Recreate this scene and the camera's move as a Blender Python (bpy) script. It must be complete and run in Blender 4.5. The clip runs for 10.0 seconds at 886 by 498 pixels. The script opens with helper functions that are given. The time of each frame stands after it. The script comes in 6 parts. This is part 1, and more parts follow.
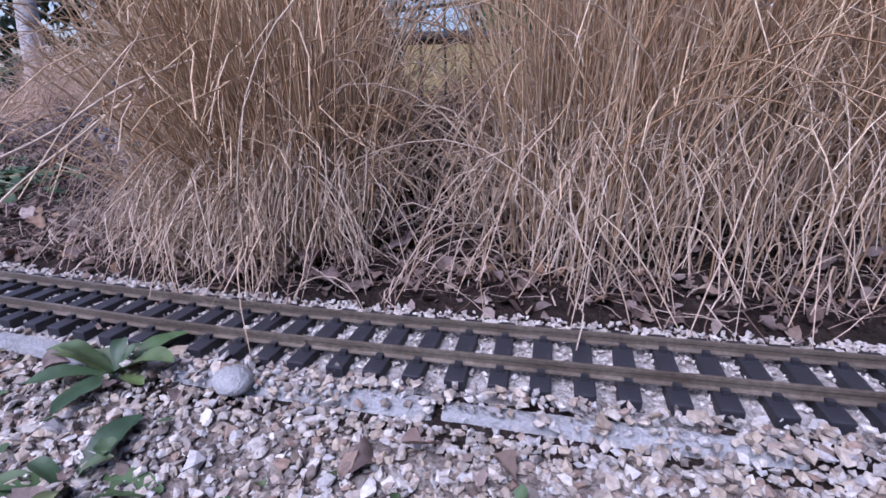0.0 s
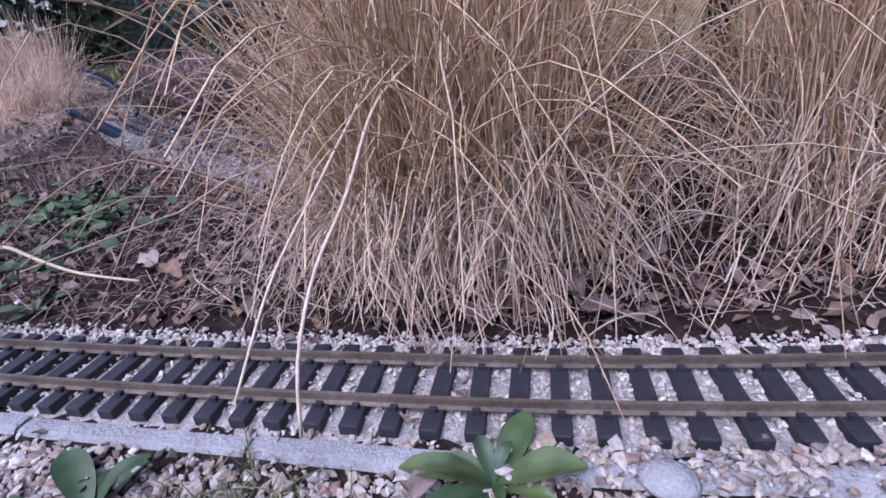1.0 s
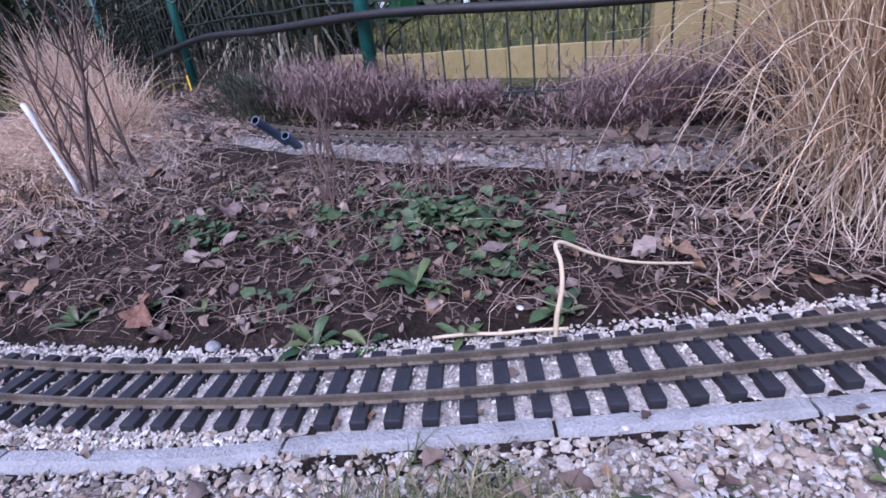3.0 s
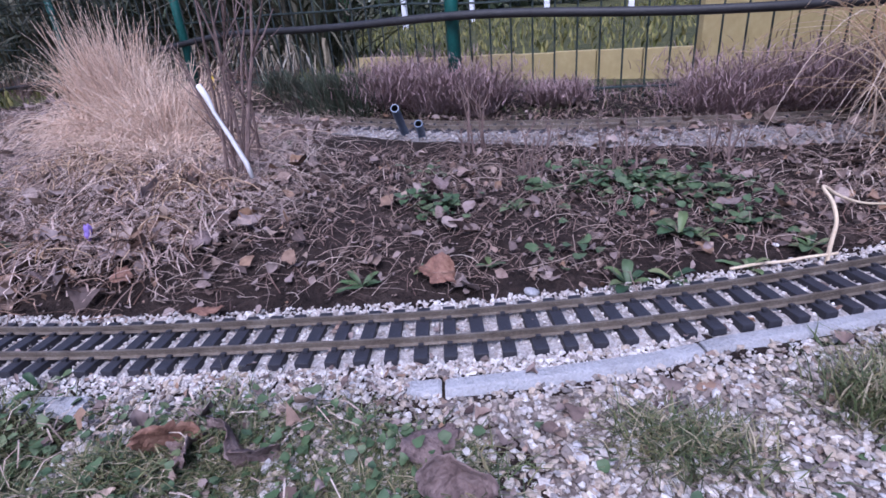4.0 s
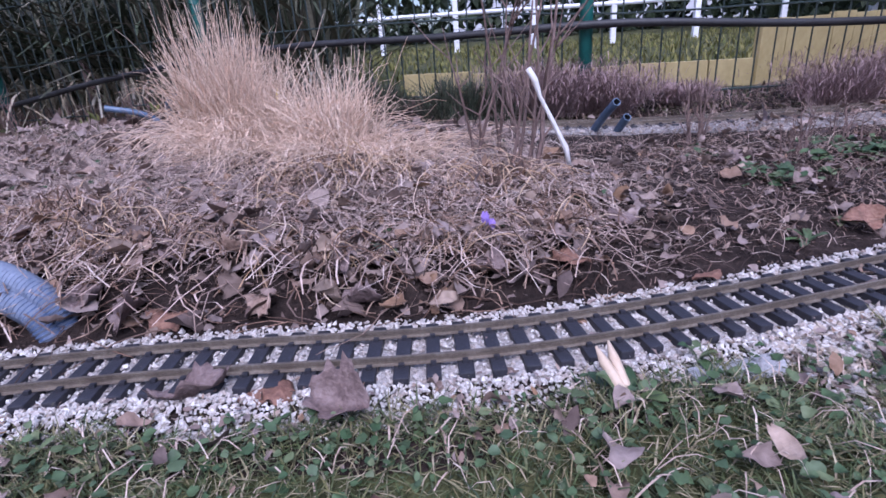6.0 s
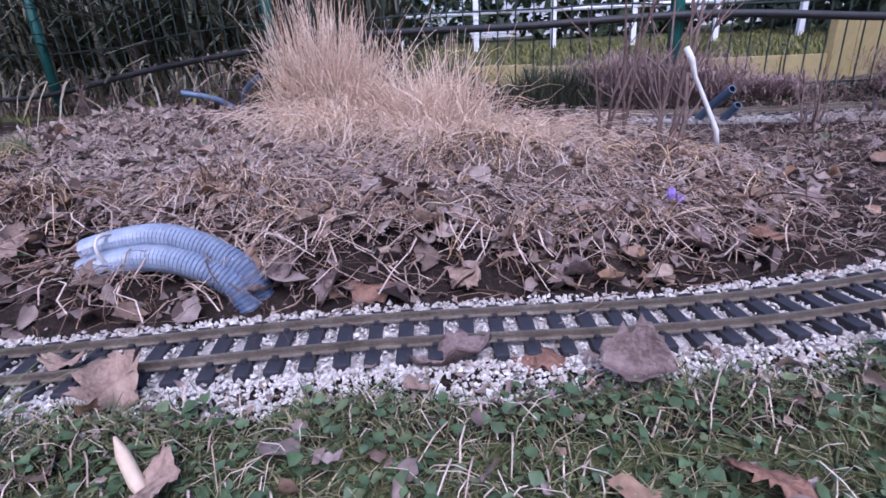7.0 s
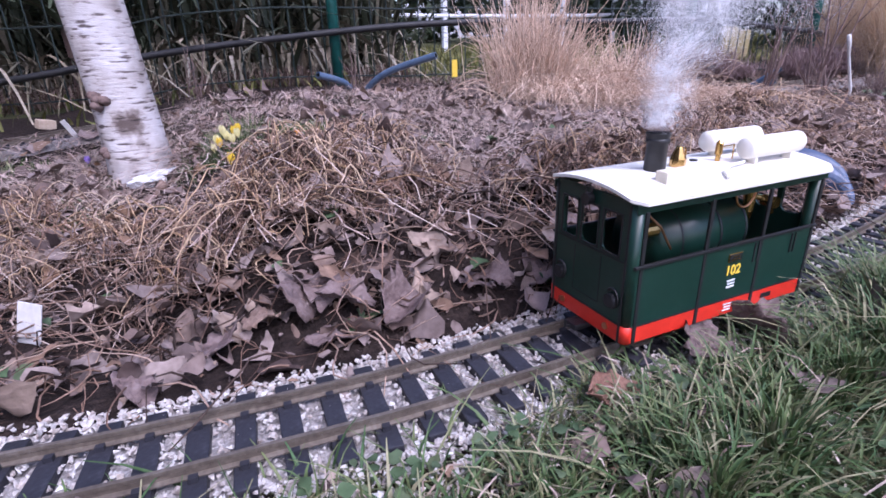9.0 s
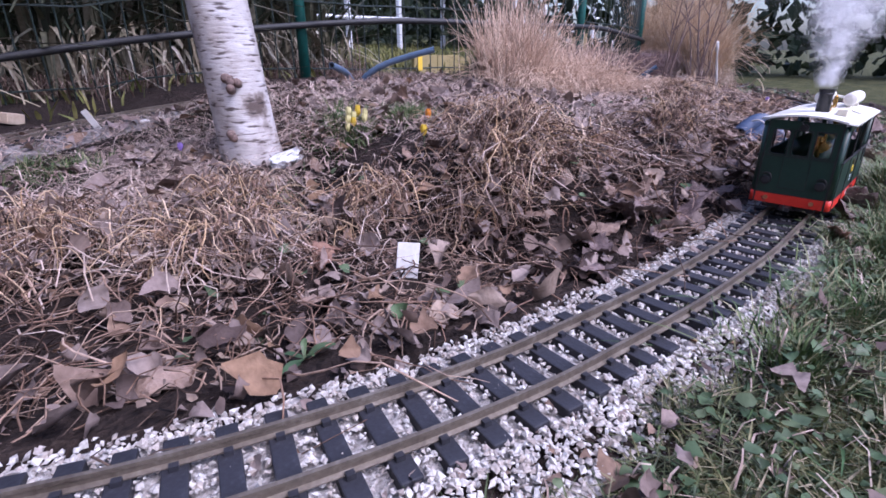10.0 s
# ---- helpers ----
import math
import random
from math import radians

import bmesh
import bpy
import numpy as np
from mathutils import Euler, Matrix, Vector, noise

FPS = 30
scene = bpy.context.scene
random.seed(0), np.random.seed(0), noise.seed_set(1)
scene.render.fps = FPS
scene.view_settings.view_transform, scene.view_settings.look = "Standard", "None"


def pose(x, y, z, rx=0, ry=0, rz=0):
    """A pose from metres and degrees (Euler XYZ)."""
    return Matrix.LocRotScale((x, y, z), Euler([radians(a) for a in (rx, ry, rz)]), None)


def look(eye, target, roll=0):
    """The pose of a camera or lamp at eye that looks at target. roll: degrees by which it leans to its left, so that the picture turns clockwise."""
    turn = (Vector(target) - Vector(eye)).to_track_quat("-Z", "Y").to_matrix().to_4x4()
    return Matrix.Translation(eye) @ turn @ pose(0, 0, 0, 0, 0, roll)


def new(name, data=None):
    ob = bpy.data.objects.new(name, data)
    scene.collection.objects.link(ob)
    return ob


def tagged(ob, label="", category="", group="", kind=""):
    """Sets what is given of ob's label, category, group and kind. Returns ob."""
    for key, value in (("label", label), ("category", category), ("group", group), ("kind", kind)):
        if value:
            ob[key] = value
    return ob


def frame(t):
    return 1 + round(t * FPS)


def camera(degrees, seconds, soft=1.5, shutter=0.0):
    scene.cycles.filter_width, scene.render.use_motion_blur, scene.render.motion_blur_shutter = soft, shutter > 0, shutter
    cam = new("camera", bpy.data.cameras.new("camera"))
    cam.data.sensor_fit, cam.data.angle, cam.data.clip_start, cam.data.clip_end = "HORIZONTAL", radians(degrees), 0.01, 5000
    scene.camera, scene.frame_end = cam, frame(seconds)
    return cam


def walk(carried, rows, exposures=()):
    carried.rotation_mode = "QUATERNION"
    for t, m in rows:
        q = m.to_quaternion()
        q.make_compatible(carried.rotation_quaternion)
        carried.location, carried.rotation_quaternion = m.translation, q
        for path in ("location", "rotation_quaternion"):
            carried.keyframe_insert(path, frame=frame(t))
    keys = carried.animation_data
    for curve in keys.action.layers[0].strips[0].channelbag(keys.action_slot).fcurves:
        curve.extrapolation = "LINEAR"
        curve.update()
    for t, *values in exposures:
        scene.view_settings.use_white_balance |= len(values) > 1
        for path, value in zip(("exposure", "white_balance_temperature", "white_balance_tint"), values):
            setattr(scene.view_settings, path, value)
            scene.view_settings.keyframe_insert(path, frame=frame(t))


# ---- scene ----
cam = camera(82.0, 10.0, soft=1.65)
PATH = [
    (0, (1.7272, 0.8226, 0.1832), (1.0220, 1.4568, -0.1340), -1.22),
    (0.5, (1.5585, 0.7905, 0.2142), (0.9008, 1.4454, -0.1580), -4.01),
    (1, (1.4608, 0.6951, 0.2403), (0.8364, 1.3541, -0.1790), -6.52),
    (1.5, (1.3581, 0.5486, 0.2525), (0.7762, 1.2556, -0.1495), -4.96),
    (2, (1.2140, 0.4454, 0.2415), (0.6727, 1.1880, -0.1530), -4.89),
    (2.2, (1.1516, 0.4302, 0.2484), (0.6179, 1.1765, -0.1493), -5.37),
    (3.3, (0.8382, 0.2483, 0.2872), (0.4050, 1.0413, -0.1412), -7.32),
    (3.5, (0.7802, 0.1827, 0.2970), (0.3772, 0.9893, -0.1355), -6.50),
    (4, (0.5500, 0.0678, 0.2843), (0.2449, 0.9273, -0.1258), -5.22),
    (4.5, (0.3086, 0.0197, 0.2728), (0.0918, 0.9031, -0.1426), -4.68),
    (5, (0.0768, 0.0189, 0.2393), (-0.0413, 0.9328, -0.1491), -2.98),
    (5.2, (0.0089, 0.0130, 0.2347), (-0.0714, 0.9340, -0.1465), -2.25),
    (6.3, (-0.2414, -0.0805, 0.2626), (-0.2724, 0.8507, -0.1006), -4.45),
    (6.5, (-0.2828, -0.0765, 0.2611), (-0.3159, 0.8544, -0.1026), -4.54),
    (7, (-0.4220, -0.0683, 0.2354), (-0.4440, 0.8641, -0.1252), -3.27),
    (7.5, (-0.7194, -0.1158, 0.2415), (-0.6485, 0.8141, -0.1194), -2.15),
    (8, (-1.0956, -0.1148, 0.3030), (-0.8897, 0.7815, -0.0897), -1.66),
    (8.5, (-1.3471, -0.0268, 0.2480), (-1.0222, 0.8390, -0.1326), -0.51),
    (9, (-1.5359, 0.0708, 0.2188), (-1.0909, 0.8885, -0.1462), -1.75),
    (9.5, (-1.7319, 0.1445, 0.2291), (-1.1692, 0.8834, -0.1416), -2.14),
    (10, (-2.0511, 0.2666, 0.2085), (-1.3391, 0.8652, -0.1586), -0.30),
]
walk(cam, [(t, look(e, g, r)) for t, e, g, r in PATH], ((0.0, 0.83, 5300, 29), (2.2, 0.85, 5280, 29), (3.5, 0.9, 5250, 29), (7.5, 0.92, 5300, 29), (8.5, 1.0, 5450, 30), (9.0, 1.06, 5450, 30), (10.0, 1.08, 5450, 30)))

# ---- light: an overcast late-winter afternoon ----
world = bpy.data.worlds.new("overcast_sky")
scene.world = world
world.use_nodes = True
wn = world.node_tree
sky = wn.nodes.new("ShaderNodeTexSky")
sky.sky_type = "NISHITA"
sky.sun_disc = False
sky.sun_elevation, sky.sun_rotation = radians(50), radians(200)
sky.air_density, sky.dust_density, sky.ozone_density = 1.0, 3.0, 1.5
back = wn.nodes["Background"]
back.inputs["Strength"].default_value = 0.11
wn.links.new(sky.outputs["Color"], back.inputs["Color"])
sun = new("sun", bpy.data.lights.new("sun", "SUN"))
sun.data.energy, sun.data.angle, sun.data.color = 2.0, radians(30), (1.0, 0.97, 0.94)
sun.matrix_world = look((0.4, -1.0, 1.5), (0, 0, 0))

# ---- materials ----


def material(name, rough=0.7, metal=0.0):
    m = bpy.data.materials.new(name)
    m.use_nodes = True
    b = m.node_tree.nodes["Principled BSDF"]
    b.inputs["Roughness"].default_value, b.inputs["Metallic"].default_value = rough, metal
    return m, m.node_tree, b


def ramp(tree, source, stops):
    r = tree.nodes.new("ShaderNodeValToRGB")
    e = r.color_ramp.elements
    while len(e) < len(stops):
        e.new(0.5)
    for k, (p, c) in zip(e, stops):
        k.position, k.color = p, (*c, 1)
    tree.links.new(source, r.inputs["Fac"])
    return r.outputs["Color"]


def noisy(tree, scale, detail=4.0, kind="Object"):
    co = tree.nodes.new("ShaderNodeTexCoord")
    n = tree.nodes.new("ShaderNodeTexNoise")
    n.inputs["Scale"].default_value, n.inputs["Detail"].default_value = scale, detail
    tree.links.new(co.outputs[kind], n.inputs["Vector"])
    return n.outputs["Fac"]


def mixed(tree, fac, a, b, mode="MIX"):
    m = tree.nodes.new("ShaderNodeMix")
    m.data_type, m.blend_type = "RGBA", mode
    for k, v in (("Factor", fac), ("A", a), ("B", b)):
        i = [s for s in m.inputs if s.name == k and (s.type == ("VALUE" if k == "Factor" else "RGBA"))][0]
        if isinstance(v, (int, float)):
            i.default_value = v
        elif isinstance(v, tuple):
            i.default_value = (*v, 1)
        else:
            tree.links.new(v, i)
    return [s for s in m.outputs if s.type == "RGBA"][0]


def bumped(tree, b, source, strength=0.4, distance=0.002):
    n = tree.nodes.new("ShaderNodeBump")
    n.inputs["Strength"].default_value, n.inputs["Distance"].default_value = strength, distance
    tree.links.new(source, n.inputs["Height"])
    tree.links.new(n.outputs["Normal"], b.inputs["Normal"])


def varied(name, stops, scale=60.0, rough=0.7, metal=0.0, bump=0.3, depth=0.001, fine=4.0, spec=0.5):
    """Colour that wanders between the stops, with a finer grain over it and relief."""
    m, tr, b = material(name, rough, metal)
    broad, grain = noisy(tr, scale), noisy(tr, scale * fine, 5.0)
    mid = tr.nodes.new("ShaderNodeMath")
    mid.operation = "MULTIPLY_ADD"
    mid.inputs[1].default_value = 0.45
    tr.links.new(grain, mid.inputs[0])
    half = tr.nodes.new("ShaderNodeMath")
    half.operation = "MULTIPLY"
    half.inputs[1].default_value = 0.55
    tr.links.new(broad, half.inputs[0])
    tr.links.new(half.outputs[0], mid.inputs[2])
    tr.links.new(ramp(tr, mid.outputs[0], stops), b.inputs["Base Color"])
    b.inputs["Specular IOR Level"].default_value = spec
    if bump:
        bumped(tr, b, grain, bump, depth)
    return m


def pieces(name, colours, rough=0.8, scale=300.0, random_from="island", bump=0.25, depth=0.0006, spec=0.3):
    """A colour of its own for every loose piece, with grain on it."""
    m, tr, b = material(name, rough)
    if random_from == "island":
        g = tr.nodes.new("ShaderNodeNewGeometry").outputs["Random Per Island"]
    else:
        g = tr.nodes.new("ShaderNodeObjectInfo").outputs["Random"]
    n = len(colours)
    c = ramp(tr, g, [(0.02 + 0.96 * i / max(1, n - 1), k) for i, k in enumerate(colours)])
    grain = noisy(tr, scale, 3.0)
    dim = ramp(tr, grain, [(0.3, (0.62, 0.6, 0.58)), (0.7, (1.0, 1.0, 1.0))])
    tr.links.new(mixed(tr, 1.0, c, dim, "MULTIPLY"), b.inputs["Base Color"])
    b.inputs["Specular IOR Level"].default_value = spec
    if bump:
        bumped(tr, b, grain, bump, depth)
    return m


SOIL = varied("dark_garden_soil", [(0.3, (0.009, 0.006, 0.005)), (0.55, (0.028, 0.019, 0.016)), (0.75, (0.062, 0.046, 0.039))], 22, 0.95, bump=0.9, depth=0.012, fine=6, spec=0.2)
GRAVEL = pieces("pale_gravel", [(0.25, 0.21, 0.185), (0.4, 0.375, 0.35), (0.3, 0.245, 0.205), (0.52, 0.505, 0.495), (0.15, 0.125, 0.112), (0.42, 0.375, 0.335), (0.46, 0.46, 0.47)], 0.85, 500)
PEBBLES = pieces("river_pebbles", [(0.5, 0.44, 0.37), (0.33, 0.27, 0.21), (0.6, 0.57, 0.53), (0.22, 0.19, 0.17), (0.46, 0.38, 0.29), (0.4, 0.39, 0.4), (0.66, 0.63, 0.59), (0.3, 0.21, 0.16), (0.13, 0.115, 0.11), (0.54, 0.47, 0.4)], 0.6, 350, spec=0.4)
CHIPS = pieces("white_limestone_chips", [(0.54, 0.51, 0.48), (0.68, 0.66, 0.63), (0.36, 0.31, 0.28), (0.6, 0.57, 0.55), (0.47, 0.41, 0.36), (0.74, 0.73, 0.71)], 0.85, 500)
CONCRETE = varied("weathered_concrete", [(0.26, (0.15, 0.148, 0.15)), (0.42, (0.26, 0.26, 0.267)), (0.6, (0.345, 0.347, 0.358)), (0.75, (0.42, 0.42, 0.427))], 30, 0.9, bump=0.7, depth=0.004, fine=14)
SLEEPER = varied("weathered_brown_plastic", [(0.3, (0.011, 0.011, 0.015)), (0.6, (0.024, 0.024, 0.032)), (0.8, (0.062, 0.062, 0.074))], 40, 0.6, bump=0.5, depth=0.0008, fine=8)
RAIL = varied("tarnished_brass_rail", [(0.3, (0.09, 0.07, 0.055)), (0.55, (0.18, 0.15, 0.12)), (0.75, (0.3, 0.265, 0.225))], 30, 0.5, 0.45, bump=0.2, depth=0.0004, fine=9)
STRAW = pieces("dry_straw", [(0.63, 0.44, 0.27), (0.72, 0.54, 0.37), (0.5, 0.325, 0.18), (0.74, 0.6, 0.45), (0.64, 0.45, 0.27), (0.4, 0.25, 0.14)], 0.75, 200, bump=0)
PALESTRAW = pieces("bleached_grass", [(0.61, 0.48, 0.37), (0.73, 0.61, 0.5), (0.5, 0.37, 0.26), (0.67, 0.54, 0.43), (0.38, 0.27, 0.18)], 0.75, 200, bump=0)
FEATHER = pieces("sun_bleached_grass", [(0.8, 0.6, 0.46), (0.9, 0.74, 0.6), (0.68, 0.48, 0.35), (0.86, 0.68, 0.54), (0.55, 0.38, 0.27)], 0.75, 200, bump=0)
BEDSTRAW = pieces("faded_pink_straw", [(0.46, 0.34, 0.29), (0.6, 0.475, 0.415), (0.2, 0.13, 0.105), (0.66, 0.55, 0.48), (0.4, 0.29, 0.245), (0.08, 0.05, 0.04), (0.52, 0.4, 0.34)], 0.85, 200, bump=0)
LITTER = pieces("rotting_stalks", [(0.16, 0.1, 0.08), (0.27, 0.19, 0.155), (0.06, 0.037, 0.03), (0.33, 0.24, 0.195), (0.12, 0.075, 0.06), (0.38, 0.3, 0.25), (0.085, 0.052, 0.042), (0.22, 0.15, 0.12)], 0.85, 200, bump=0)
TANGLE = pieces("tan_dry_stalks", [(0.27, 0.165, 0.12), (0.44, 0.3, 0.225), (0.05, 0.03, 0.023), (0.52, 0.38, 0.295), (0.31, 0.19, 0.135), (0.035, 0.022, 0.017), (0.12, 0.072, 0.053), (0.22, 0.135, 0.095)], 0.8, 200, bump=0)
MAUVESTRAW = pieces("greyed_straw", [(0.46, 0.35, 0.29), (0.58, 0.47, 0.4), (0.3, 0.215, 0.175), (0.66, 0.56, 0.48), (0.5, 0.39, 0.32)], 0.8, 200, bump=0)
DEADLEAF = pieces("dead_leaves", [(0.15, 0.105, 0.09), (0.27, 0.215, 0.2), (0.075, 0.05, 0.045), (0.33, 0.265, 0.24), (0.2, 0.15, 0.135), (0.27, 0.165, 0.1), (0.25, 0.2, 0.195), (0.38, 0.29, 0.23), (0.11, 0.075, 0.065)], 0.75, 120, bump=0.6, depth=0.003)
GRASS = pieces("lawn_grass", [(0.05, 0.075, 0.03), (0.09, 0.125, 0.045), (0.035, 0.055, 0.028), (0.15, 0.15, 0.065), (0.07, 0.1, 0.042), (0.26, 0.22, 0.12), (0.11, 0.135, 0.05), (0.04, 0.058, 0.028), (0.42, 0.36, 0.25), (0.17, 0.165, 0.07)], 0.55, 150, bump=0)
LUSH = pieces("green_tuft", [(0.045, 0.09, 0.03), (0.09, 0.15, 0.05), (0.06, 0.12, 0.045), (0.17, 0.2, 0.085), (0.1, 0.16, 0.055), (0.36, 0.33, 0.2), (0.07, 0.12, 0.045)], 0.55, 150, bump=0)
WEED = pieces("broad_weed_leaves", [(0.045, 0.085, 0.038), (0.085, 0.135, 0.06), (0.06, 0.1, 0.052), (0.13, 0.165, 0.08)], 0.55, 130, bump=0.4, depth=0.001)
GRIT = varied("pale_limestone_grit", [(0.28, (0.1, 0.085, 0.075)), (0.45, (0.29, 0.265, 0.25)), (0.6, (0.44, 0.415, 0.4)), (0.75, (0.56, 0.54, 0.52))], 160, 0.9, bump=0.9, depth=0.003, fine=3, spec=0.2)
FARGRIT = varied("dull_grey_grit", [(0.28, (0.07, 0.06, 0.055)), (0.45, (0.17, 0.155, 0.15)), (0.6, (0.27, 0.25, 0.245)), (0.75, (0.38, 0.36, 0.35))], 110, 0.9, bump=0.9, depth=0.004, fine=3, spec=0.2)
PATHGRIT = varied("sandy_path_grit", [(0.28, (0.035, 0.027, 0.023)), (0.45, (0.12, 0.097, 0.085)), (0.6, (0.23, 0.2, 0.18)), (0.75, (0.36, 0.33, 0.31))], 120, 0.92, bump=0.9, depth=0.003, fine=3, spec=0.2)
TURF = varied("mossy_turf", [(0.3, (0.022, 0.024, 0.011)), (0.5, (0.055, 0.06, 0.024)), (0.75, (0.12, 0.11, 0.05))], 14, 0.95, bump=0.8, depth=0.008, fine=8, spec=0.2)

# ---- plan: the line of the track, the lie of the land ----
LINE = [(3.2, 2.3), (2.6, 1.86), (2.0, 1.425), (1.6, 1.143), (1.351, 0.972), (1.158, 0.855), (0.94, 0.731), (0.7, 0.607), (0.46, 0.51), (0.24, 0.446), (0.0, 0.386), (-0.2, 0.356),
        (-0.5, 0.349), (-0.786, 0.319), (-0.924, 0.312), (-1.1, 0.322), (-1.2, 0.33), (-1.3, 0.338), (-1.41, 0.347), (-1.5, 0.36), (-1.6, 0.377), (-1.7, 0.4), (-1.78, 0.42), (-1.87, 0.452), (-1.97, 0.496), (-2.05, 0.54), (-2.2, 0.64), (-2.5, 0.9), (-2.75, 1.2)]
FAR_LINE = [(2.0, 1.75), (1.5, 1.42), (1.2, 1.24), (0.9, 1.14), (0.5, 1.115), (0.1, 1.15), (-0.35, 1.25), (-0.7, 1.38), (-1.05, 1.52), (-1.35, 1.59), (-1.6, 1.57), (-1.85, 1.46), (-2.1, 1.28), (-2.5, 0.95)]
FAR_Z = ([-1.8, -1.1, 0.2], [0.065, 0.107, 0.078])


def smooth_line(points, step):
    """Evenly spaced points on a smooth curve through the given ones."""
    p = np.array(points, float)
    p = np.vstack([2 * p[0] - p[1], p, 2 * p[-1] - p[-2]])
    out = []
    for i in range(1, len(p) - 2):
        for u in np.linspace(0, 1, 40, endpoint=False):
            a, b, c, d = p[i - 1:i + 3]
            out.append(0.5 * (2 * b + (c - a) * u + (2 * a - 5 * b + 4 * c - d) * u * u + (3 * b - a - 3 * c + d) * u ** 3))
    out = np.array(out)
    s = np.concatenate([[0], np.cumsum(np.linalg.norm(np.diff(out, axis=0), axis=1))])
    w = np.arange(0, s[-1], step)
    return np.stack([np.interp(w, s, out[:, k]) for k in range(out.shape[1])], 1)


TRACK, FAR = smooth_line(LINE, 0.01), smooth_line(FAR_LINE, 0.02)


def beside(line, x, y):
    """Signed distance from a line (positive beyond it, away from the path) and how far along it."""
    x, y = np.atleast_1d(np.asarray(x, float)), np.atleast_1d(np.asarray(y, float))
    best, sign, along = np.empty(len(x)), np.empty(len(x)), np.empty(len(x), int)
    tang = np.gradient(line, axis=0)
    for a in range(0, len(x), 20000):
        dx = x[a:a + 20000, None] - line[None, :, 0]
        dy = y[a:a + 20000, None] - line[None, :, 1]
        d = dx * dx + dy * dy
        k = d.argmin(1)
        r = np.arange(len(k))
        best[a:a + 20000], along[a:a + 20000] = np.sqrt(d[r, k]), k
        sign[a:a + 20000] = np.sign(tang[k, 1] * dx[r, k] - tang[k, 0] * dy[r, k])
    return best * sign, along


def wander(x, y, scale, seed=0.0):
    """Smooth unevenness, about -1 to 1."""
    a, b, c = x * scale + seed, y * scale - seed * 1.7, seed * 0.37
    return (np.sin(a * 1.3 + 2.1 * np.sin(b * 0.9 + c)) + np.sin(b * 1.7 + 1.6 * np.sin(a * 1.1 - c)) + np.sin((a + b) * 2.3 + c) * 0.6) / 2.6


def lay(x, y):
    """Height of the ground."""
    x, y = np.atleast_1d(np.asarray(x, float)), np.atleast_1d(np.asarray(y, float))
    d, _ = beside(TRACK, x, y)
    f, _ = beside(FAR, x, y)
    left = np.clip((0.5 - x) / 1.2, 0, 1)
    rise = np.interp(d, [-2, -0.6, -0.16, -0.07, 0.075, 0.1, 0.17, 0.3, 0.6, 1.0], [-0.05, -0.045, -0.034, -0.019, -0.017, -0.008, 0.012, 0.03, 0.055, 0.085])
    bank = np.interp(d, [0.09, 0.16, 0.3, 0.6, 1.0], [0, 0.02, 0.026, 0.02, 0.032]) * left
    z = rise + bank
    hollow = np.clip((-1.4 - x) / 0.2, 0, 1)
    z = z - 0.075 * hollow * hollow * (3 - 2 * hollow) * np.clip((d - 0.085) / 0.09, 0, 1)
    rough = np.interp(np.abs(d), [0.06, 0.2], [0.0, 1.0])
    z = z + rough * (0.008 * wander(x, y, 9, 1.0) + 0.005 * wander(x, y, 26, 4.0))
    level = np.interp(x, *FAR_Z)
    flat = np.interp(np.abs(f), [0.06, 0.14], [1.0, 0.0])
    z = z * (1 - flat) + (level - 0.016) * flat
    beyond = np.clip((f - 0.1) / 0.3, 0, 1)
    back_slope = np.clip(f - 0.5, 0, 40) * 0.035
    return z * (1 - beyond) + (level + 0.012 + back_slope + 0.006 * wander(x, y, 7, 2.0)) * beyond


# ---- building helpers ----


def linked(name, mesh, mat, parent=None, label="", shade=False):
    for m in mat if isinstance(mat, (list, tuple)) else [mat]:
        mesh.materials.append(m)
    if shade:
        mesh.shade_smooth()
    ob = new(name, mesh)
    if parent:
        ob.parent = parent
    if label:
        ob["label"] = label
    return ob


def part(name, bm, mat, parent=None, label="", shade=False):
    mesh = bpy.data.meshes.new(name)
    bm.to_mesh(mesh)
    bm.free()
    return linked(name, mesh, mat, parent, label, shade)


def thing(name, label, category, m=None, group="", kind=""):
    ob = tagged(new(name), label, category, group, kind)
    ob.matrix_basis = m or Matrix()
    return ob


def box(bm, x0, x1, y0, y1, z0, z1, bevel=0.0):
    made = bmesh.ops.create_cube(bm, size=1.0)["verts"]
    bmesh.ops.scale(bm, vec=(x1 - x0, y1 - y0, z1 - z0), verts=made)
    bmesh.ops.translate(bm, vec=((x0 + x1) / 2, (y0 + y1) / 2, (z0 + z1) / 2), verts=made)
    if bevel:
        edges = list({e for v in made for e in v.link_edges})
        bmesh.ops.bevel(bm, geom=edges, offset=bevel, segments=2, affect="EDGES", profile=0.6)
    return bm


